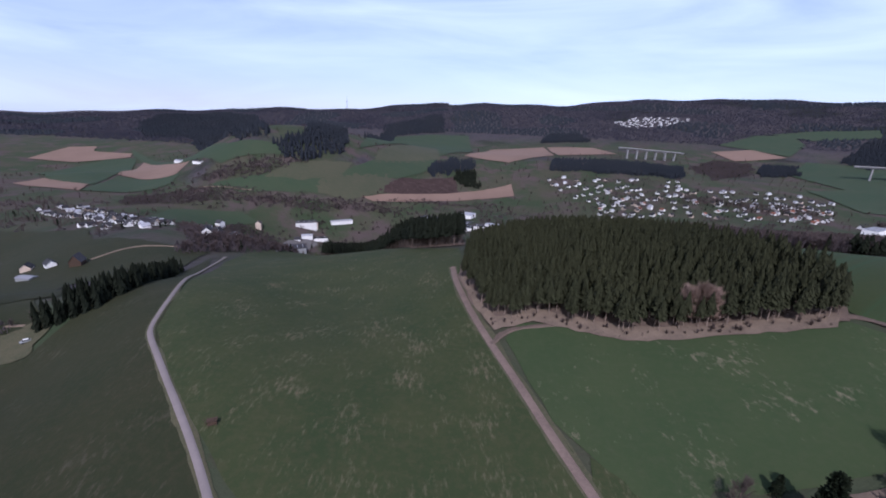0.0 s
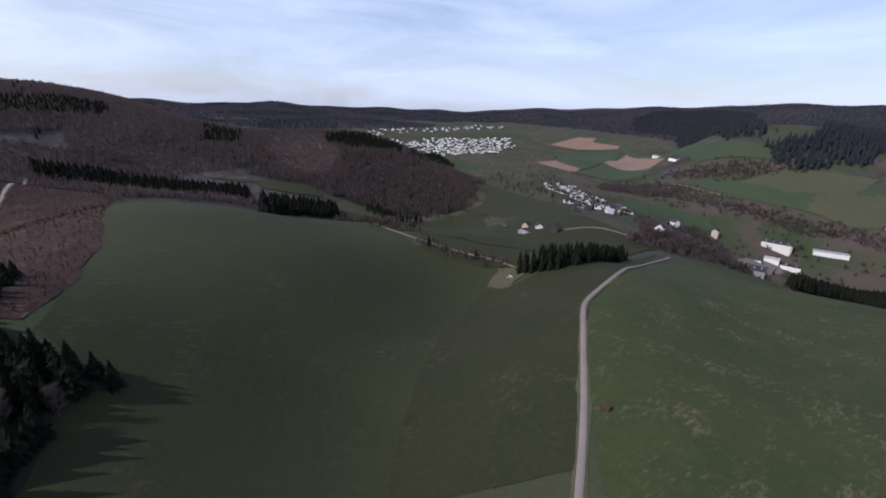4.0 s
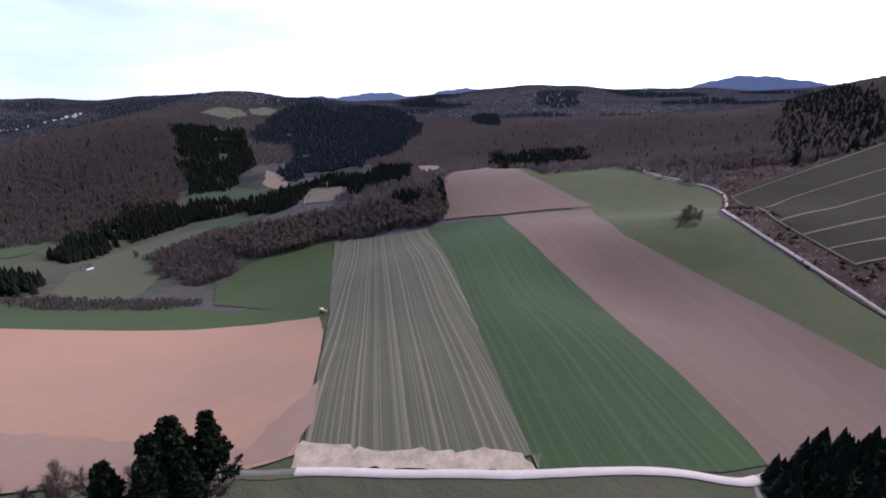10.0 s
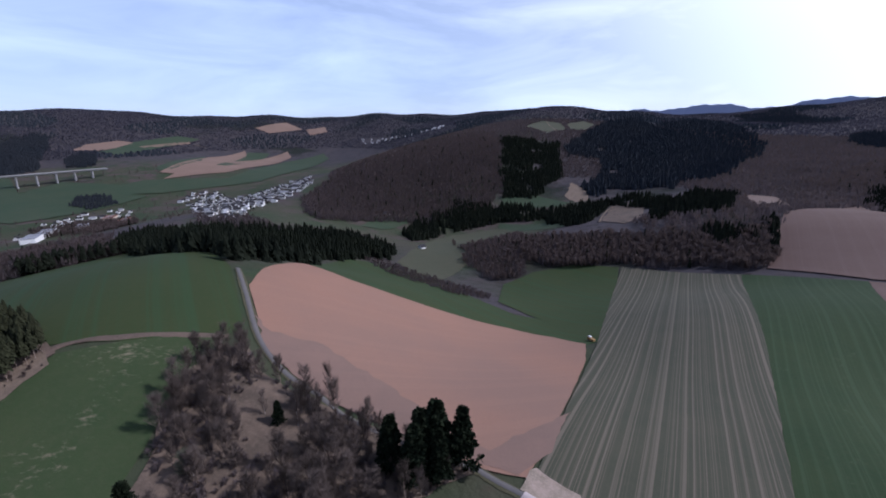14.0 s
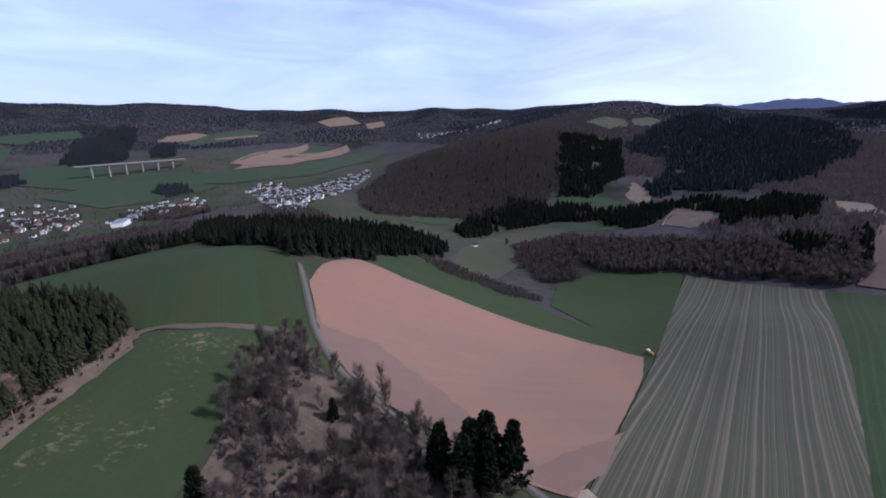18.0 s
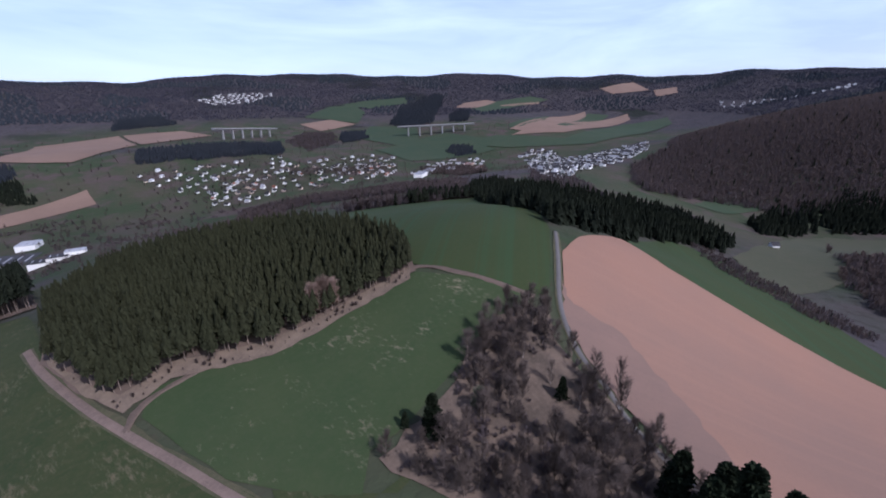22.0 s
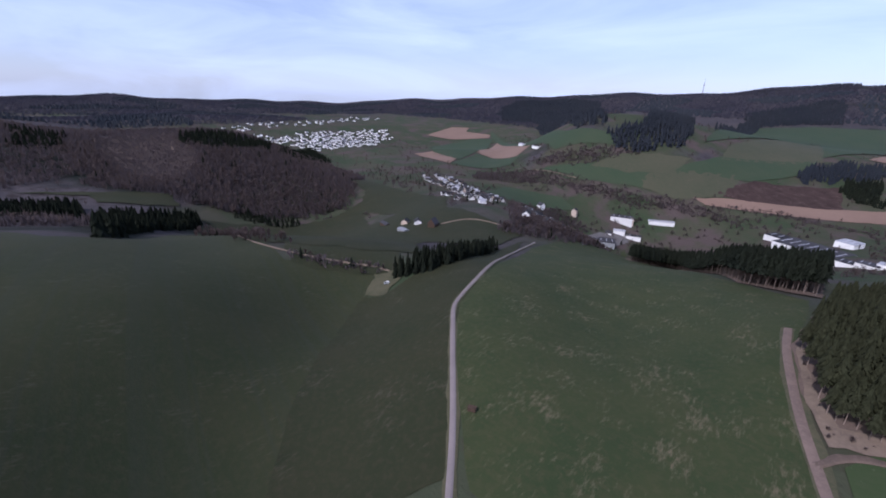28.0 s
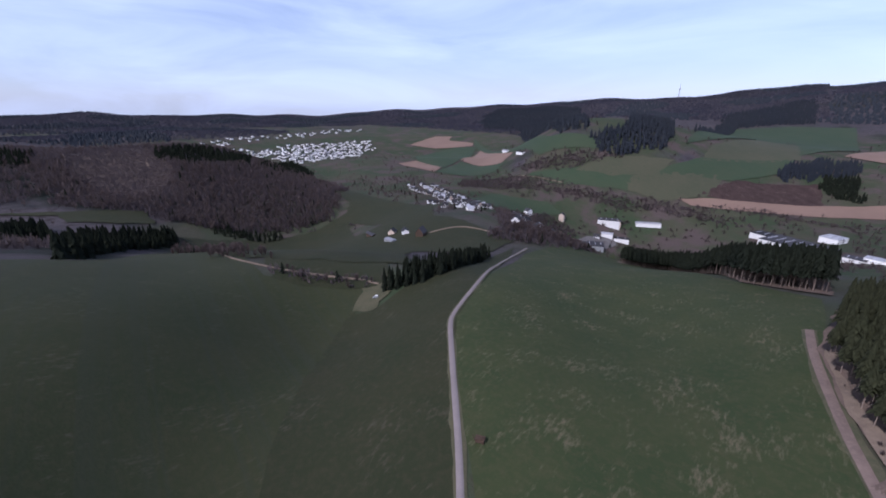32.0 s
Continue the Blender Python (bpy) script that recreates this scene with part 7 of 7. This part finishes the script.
# Pale roofs, kinds 2 and 5, also stand in for sun glare on roofs.
houses(VILLAGE_A, 21, 0.35, 1, "houses of the village", kinds=(0, 0, 0, 1, 1, 1, 2, 5, 3), keep=0.5, most=150, scale=0.76)
houses(VILLAGE_B, 20, 0.5, 2, "houses of the village", kinds=(0, 0, 1, 1, 3, 5, 4), keep=0.62, most=110, scale=0.82)
houses(VILLAGE_C, 15, 2.5, 3, "houses of the valley hamlet", keep=0.85, most=90, scale=0.72)
houses(VILLAGE_D, 19, 0.2, 4, "houses by the valley road", keep=0.7, most=22)
houses(VILLAGE_E, 22, 0.4, 5, "houses by the valley road", kinds=(0, 1, 3, 3), keep=0.8, most=14)
for outline, seed in ((VILLAGE_A, 120), (VILLAGE_B, 121), (VILLAGE_C, 122), (TOWN_D, 123), (VILLAGE_E, 124), (VILLAGE_D, 125)):
    x, y = spots(outline, 12, seed, 0.5, keep=0.8)
    wood("garden_trees", x, y, BARE_FAR, (4, 9), BARE, "bare garden trees between the houses", seed, 1.4)
    x, y = spots(outline, 42, seed + 10, 0.5)
    wood("garden_spruces", x, y, SPRUCE_MID, (5, 10), SPRUCE, "dark garden conifers between the houses", seed, 1.4)


def far_town(name, outline, gap, turn, seed, label, keep=0.8):
    """Rows of houses too far off to be told apart, in one mesh."""
    x, y = spots(outline, gap, seed, 0.3, turn, keep)
    v, f, slots = [], [], []
    rng = random.Random(seed)
    for a, b in zip(x, y):
        z, n = level(a, b), len(v)
        w, l, h, r = rng.uniform(4, 5.5), rng.uniform(5, 9), rng.uniform(2.6, 4.2), rng.uniform(3.5, 5)
        c, s = math.cos(turn + rng.choice((0, 1.57))), math.sin(turn)
        s = math.sqrt(max(0, 1 - c * c))
        for px_, py_, pz in ((-w, -l, -3), (w, -l, -3), (w, l, -3), (-w, l, -3), (-w, -l, h), (w, -l, h), (w, l, h), (-w, l, h), (0, -l, h + r), (0, l, h + r)):
            v.append((a + c * px_ - s * py_, b + s * px_ + c * py_, z + pz))
        f += [(n + i, n + j, n + k) for i, j, k in ((0, 1, 5), (0, 5, 4), (1, 2, 6), (1, 6, 5), (2, 3, 7), (2, 7, 6), (3, 0, 4), (3, 4, 7), (4, 5, 8), (6, 7, 9), (5, 6, 9), (5, 9, 8), (7, 4, 8), (7, 8, 9))]
        slots += [0] * 10 + [rng.choice((1, 1, 1, 1, 1, 2))] * 4
    if v:
        tagged(bulk(name, v, f, [WHITEWASH, SLATE, PALE_ROOF], slots=slots), label, "houses", kind="stuff")


far_town("southern_village", TOWN_D, 24, 0.1, 15, "white houses of the southern village", 0.75)
far_town("southern_village", TOWN_E, 30, 0.4, 16, "scattered white houses above the river", 0.5)
far_town("distant_town", TOWN_A, 25, 0.6, 11, "white houses of the distant town", 0.6)
far_town("distant_town", TOWN_B, 40, 0.3, 12, "hazy houses of the far town", 0.5)
far_town("distant_village", TOWN_C, 38, 0.2, 13, "white houses of the hillside village")
far_town("distant_village", TOWN_F, 45, 0.2, 14, "white houses of a far village")


for outline, seed in ((TOWN_A, 131), (TOWN_B, 132), (TOWN_C, 133), (TOWN_E, 134)):
    x, y = spots(outline, 30, seed, 0.5, keep=0.8)
    wood("town_trees", x, y, FUZZ, (5, 10), HAZED_BARE, "bare trees between the town houses", seed, 0.8)


def building(name, place, w, l, h, pitch, turn, wall, roof, label, category="building"):
    e = group_of(name, *place, turn)
    for n, me in zip(("wall", "roof"), house_parts(w, l, h, pitch, wall, roof)):
        o = new(n, me)
        o.parent = e
    return tagged(e, label, category)


def hall(place, w, l, h, turn, wall, roof, label, bays=6):
    """A flat-roofed works hall with a parapet and roof lights."""
    e = group_of("factory_hall", *place, turn)
    bm = bmesh.new()
    box(bm, 0, 0, -14, w, l, h + 14)
    part("wall", bm, wall, e)
    bm = bmesh.new()
    box(bm, 0, 0, h + 0.01, w + 0.8, l + 0.8, 0.5, bevel=0.1)
    part("roof", bm, roof, e)
    for k in range(bays):
        bm = bmesh.new()
        box(bm, (k - (bays - 1) / 2) * w / bays, 0, h + 0.5, w / bays * 0.12, l * 0.5, 0.9, bevel=0.15)
        part("roof_light", bm, PALE_ROOF, e, "pale roof light")
    return tagged(e, label, "factory")


hall(HALL_A, 100, 62, 9, -0.45, WHITEWASH, SLATE, "large white factory hall with a dark flat roof", 7)
hall(HALL_B, 44, 34, 8, -0.45, WHITEWASH, SLATE, "white factory hall beside the yard", 3)
hall(HALL_C, 30, 34, 10, -0.45, WHITEWASH, PALE_ROOF, "tall white factory block", 3)
hall(HALL_D, 28, 22, 7, -0.35, WHITEWASH, SLATE, "small white works hall with a flat roof", 3)
hall(HALL_E, 26, 20, 7, -0.3, WHITEWASH, SLATE, "white works hall with a dark roof", 3)
hall(HALL_F, 46, 24, 9, 0.3, WHITEWASH, SLATE, "white building with a dark roof in the valley floor", 4)
hall(HALL_G, 52, 13, 6, 0.5, WHITEWASH, PALE_ROOF, "long low white building in the valley", 4)
hall(HALL_H, 44, 34, 6, 0.4, STEEL, SLATE, "grey low hall beside the valley road", 4)
hall(HALL_I, 26, 16, 7, -0.3, WHITEWASH, PALE_ROOF, "white store at the edge of the works", 2)
hall(HALL_J, 24, 14, 7, 0.3, WHITEWASH, PALE_ROOF, "white office block beside the car park", 2)
hall(HALL_K, 30, 14, 7, 0.3, WHITEWASH, SLATE, "white workshop beside the car park", 2)
building("tower_house", MILL, 11, 12, 14, 30, 0.3, CREAM, SLATE, "tall cream mill building beside the works", "house")
hall(SHED_A, 80, 26, 9, 0.5, WHITEWASH, PALE_ROOF, "long white works hall by the village", 6)
hall(SHED_B, 40, 22, 9, 0.5, WHITEWASH, PALE_ROOF, "white works hall by the village", 3)
hall(SHED_C, 50, 26, 8, 0.4, CREAM, TILE, "long building with a red roof", 4)
hall(SHED_D, 60, 26, 12, 0.5, WHITEWASH, PALE_ROOF, "white blocky works building", 4)
hall(SHED_E, 46, 22, 8, 0.4, CREAM, TILE, "long brick building with a red roof", 4)
building("white_house", WHITE_HOUSE_A, 10, 12, 8, 40, 0.4, WHITEWASH, SLATE, "white gabled house beside the valley road", "house")
building("white_house", WHITE_HOUSE_B, 12, 13, 9, 40, 1.2, WHITEWASH, SLATE, "tall white gabled house in the valley", "house")
building("tower_house", TOWER_HOUSE, 11, 12, 13, 35, 0.2, CREAM, SLATE, "tall cream house in the valley", "house")
building("cottage", COTTAGE, 8, 9, 4, 42, 0.7, WHITEWASH, SLATE, "white cottage in the wooded valley", "house")
building("farmstead", FARMSTEAD, 9, 16, 5, 40, 0.2, WHITEWASH, SLATE, "white farmhouse below the wooded hill", "house")
building("barn", FARM_A, 6.5, 17, 3.2, 25, 1.3, DARK_WOOD, SLATE, "long dark wooden barn of the farm", "barn")
building("farmhouse", FARM_B, 7.5, 9, 4, 40, 0.5, CREAM, SLATE, "farmhouse with a dark slate roof", "house")
building("shed", FARM_C, 7, 13, 2.6, 15, 1.4, STEEL, PALE_ROOF, "low shed with a pale sheet roof", "barn")
building("farmhouse", FARM_D, 7.5, 9.5, 4, 38, 0.9, WHITEWASH, SLATE, "white farmhouse in the hollow", "house")
building("barn", FARM_E, 8.5, 10, 5, 52, 0.3, DARK_WOOD, SLATE, "dark steep-roofed barn with white gable", "barn")
building("barn", FARMSTEAD_W, 16, 40, 6, 20, 1.0, WHITEWASH, PALE_ROOF, "white farm hall across the valley", "barn")
building("barn", FARMSTEAD_W2, 14, 30, 6, 20, 1.2, WHITEWASH, SLATE, "farm hall with a dark roof across the valley", "barn")


def viaduct(a, b, count, rise, label):
    """A motorway bridge: a deck with parapets on slender piers."""
    a, b = Vector((a[0], a[1], 0)), Vector((b[0], b[1], 0))
    za, zb = level(a.x, a.y) + rise[0], level(b.x, b.y) + rise[1]
    turn = math.atan2(b.y - a.y, b.x - a.x)
    long = (b - a).length
    e = new("viaduct")
    mid = (a + b) / 2
    tilt = math.atan2(zb - za, long)
    e.matrix_basis = Matrix.Translation((mid.x, mid.y, (za + zb) / 2)) @ Matrix.Rotation(turn, 4, "Z")
    bm = bmesh.new()
    box(bm, 0, 0, -4.5, long * 1.06, 14, 4.0, bevel=0.4)
    box(bm, 0, 0, -0.5, long * 1.06, 22, 1.2, bevel=0.2)
    bmesh.ops.rotate(bm, verts=bm.verts, matrix=Matrix.Rotation(-tilt, 3, "Y"))
    part("deck", bm, CONCRETE, e, "pale concrete bridge deck")
    for s in (-1, 1):
        bm = bmesh.new()
        box(bm, 0, s * 10.6, 0.7, long * 1.06, 0.5, 1.6)
        bmesh.ops.rotate(bm, verts=bm.verts, matrix=Matrix.Rotation(-tilt, 3, "Y"))
        part("parapet", bm, CONCRETE, e)
    for k in range(count):
        s = (k + 0.7) / (count + 0.4)
        p = a.lerp(b, s)
        top = za + (zb - za) * s - 4.4
        z0 = level(p.x, p.y) - 4
        if top - z0 < 4:
            continue
        bm = bmesh.new()
        box(bm, (s - 0.5) * long, 0, z0 - e.matrix_basis.translation.z, 5.0, 11.0, top - z0, bevel=0.8)
        part("pier", bm, CONCRETE, e)
    return tagged(e, label, "bridge")


viaduct(VIADUCT_A0, VIADUCT_A1, 6, (42, 34), "long concrete motorway viaduct on pale piers")
viaduct(VIADUCT_B0, VIADUCT_B1, 6, (48, 30), "concrete motorway viaduct on tall pale piers")

# ---- small things on the hilltop ----


def hayrack(place):
    e = group_of("hay_rack", *place, 0.4)
    bm = bmesh.new()
    box(bm, 0, 0, 0.5, 2.2, 1.4, 0.9, bevel=0.12)
    part("body", bm, DARK_WOOD, e)
    bm = bmesh.new()
    for s in (-1, 1):
        tube(bm, (-1.2, s * 0.8, 1.75), (1.2, 0.0, 2.15), 0.05, 0.05)
    box(bm, 0, 0, 1.75, 2.6, 1.7, 0.12, bevel=0.03)
    part("roof", bm, DARK_WOOD, e)
    for sx in (-1, 1):
        for sy in (-1, 1):
            bm = bmesh.new()
            box(bm, sx, sy * 0.65, 0, 0.14, 0.14, 1.75)
            part("leg", bm, DARK_WOOD, e)
    bm = bmesh.new()
    tube(bm, (-1.4, 0.2, 0.1), (-2.2, 0.9, 1.9), 0.07, 0.05)
    part("drawbar", bm, DARK_WOOD, e)
    return tagged(e, "dark wooden hay rack beside the gravel road", "hay rack")


def trailer(place):
    e = group_of("farm_trailer", *place, 0.5)
    bm = bmesh.new()
    box(bm, 0, 0, 1.0, 5.2, 2.2, 1.5, bevel=0.12)
    part("body", bm, OCHRE, e, "ochre yellow trailer body")
    bm = bmesh.new()
    box(bm, 0, 0, 0.75, 5.4, 1.6, 0.22)
    part("chassis", bm, STEEL, e)
    bm = bmesh.new()
    box(bm, 1.3, 0, 2.5, 2.2, 2.0, 0.9, bevel=0.3)
    part("cover", bm, WHITEWASH, e, "whitish sheet cover")
    for sx in (-1.6, 1.6):
        for sy in (-1, 1):
            bm = bmesh.new()
            tube(bm, (sx, sy * 1.0, 0.55), (sx, sy * 1.25, 0.55), 0.55, 0.55, 12)
            wheel = part("wheel", bm, RUBBER, e)
            bm = bmesh.new()
            tube(bm, (sx, sy * 1.24, 0.55), (sx, sy * 1.27, 0.55), 0.32, 0.28, 12)
            part("rim", bm, STEEL, wheel, "grey steel rim")
    bm = bmesh.new()
    tube(bm, (-2.6, 0, 0.85), (-4.4, 0, 0.5), 0.08, 0.06)
    part("drawbar", bm, STEEL, e)
    return tagged(e, "ochre farm trailer with a pale cover in the field corner", "trailer")


def parked_car(place):
    e = group_of("parked_car", *place, 0.9)
    bm = bmesh.new()
    box(bm, 0, 0, 0.35, 4.4, 1.8, 0.65, bevel=0.18)
    part("body", bm, STEEL, e)
    bm = bmesh.new()
    box(bm, -0.2, 0, 0.98, 2.4, 1.55, 0.55, bevel=0.22)
    part("cabin", bm, GLASS, e)
    bm = bmesh.new()
    box(bm, -0.2, 0, 1.5, 1.7, 1.35, 0.07, bevel=0.02)
    part("roof", bm, WHITEWASH, e)
    for sx in (-1.35, 1.35):
        for sy in (-1, 1):
            bm = bmesh.new()
            tube(bm, (sx, sy * 0.75, 0.33), (sx, sy * 0.95, 0.33), 0.33, 0.33, 12)
            part("wheel", bm, RUBBER, e)
    return tagged(e, "grey car parked at the end of the track", "car")


hayrack(HAYRACK)
trailer(TRAILER)
CAR = parked_car(PARKED_CAR)


rng = random.Random(5)
for x, y in list(zip(*spots(CAR_PARK, 7.0, 90, 0.25, 0.3, 0.7)))[:36]:
    c = copy_thing(CAR, Matrix.Translation((x, y, level(x, y) + 1.4)) @ Matrix.Rotation(rng.choice((0.3, 3.4)) + rng.uniform(-0.05, 0.05), 4, "Z"))
    tagged(c, "car parked in the works car park", "car", "parked cars of the works")


def distant_mountains():
    """Mountains beyond the last ridge, their haze put into a blue base colour."""
    az = np.radians(np.arange(186.0, 262.0, 0.25))

    turns = [186, 190.8, 193, 195.7, 198, 200.2, 203, 207, 212, 217, 221, 224.5, 228, 230.8, 232.6, 235, 237.9, 241, 244, 246, 248.5, 251, 256, 262]
    rises = [-0.2, 1.45, 1.95, 2.5, 2.72, 2.4, 1.75, 1.7, 1.75, 1.95, 2.15, 2.45, 2.75, 2.6, 2.1, 1.95, 2.6, 2.45, 2.0, 2.3, 2.2, 1.8, 1.5, 0.2]
    soft = np.exp(-(np.linspace(-2.2, 2.2, 15) ** 2))
    crest = np.convolve(np.pad(np.interp(np.degrees(az), turns, rises), 7, mode="edge"), soft / soft.sum(), "valid")
    crest = crest + 0.05 * np.sin(np.degrees(az) * 2.1) + 0.04 * np.sin(np.degrees(az) * 5.3)
    v = []
    for r, k in ((4800, 1.0), (4850, 0.3), (4900, -3.0)):
        a = 100 + r * np.tan(np.radians(np.minimum(crest, 90) if k == 1.0 else crest * k - 0.4))
        v.append(np.column_stack([-r * np.sin(az), r * np.cos(az), a]))
    low = v[0].copy()
    low[:, 2] -= 260
    low[:, :2] *= 0.985
    v = np.concatenate([low, v[0]])
    n = len(az)
    f = np.array([(i, n + i, n + i + 1, i + 1) for i in range(n - 1)])
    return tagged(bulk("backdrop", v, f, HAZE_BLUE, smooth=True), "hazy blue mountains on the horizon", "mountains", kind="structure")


distant_mountains()


def mast(place):
    e = group_of("radio_mast", *place)
    bm = bmesh.new()
    tube(bm, (0, 0, -3), (0, 0, 95), 3.2, 1.4, 8)
    part("shaft", bm, CONCRETE, e)
    bm = bmesh.new()
    tube(bm, (0, 0, 70), (0, 0, 78), 6, 6, 10)
    part("platform", bm, CONCRETE, e)
    bm = bmesh.new()
    tube(bm, (0, 0, 95), (0, 0, 130), 0.9, 0.4, 6)
    part("antenna", bm, STEEL, e)
    return tagged(e, "slender concrete radio mast on the far ridge", "mast")


mast(MAST)
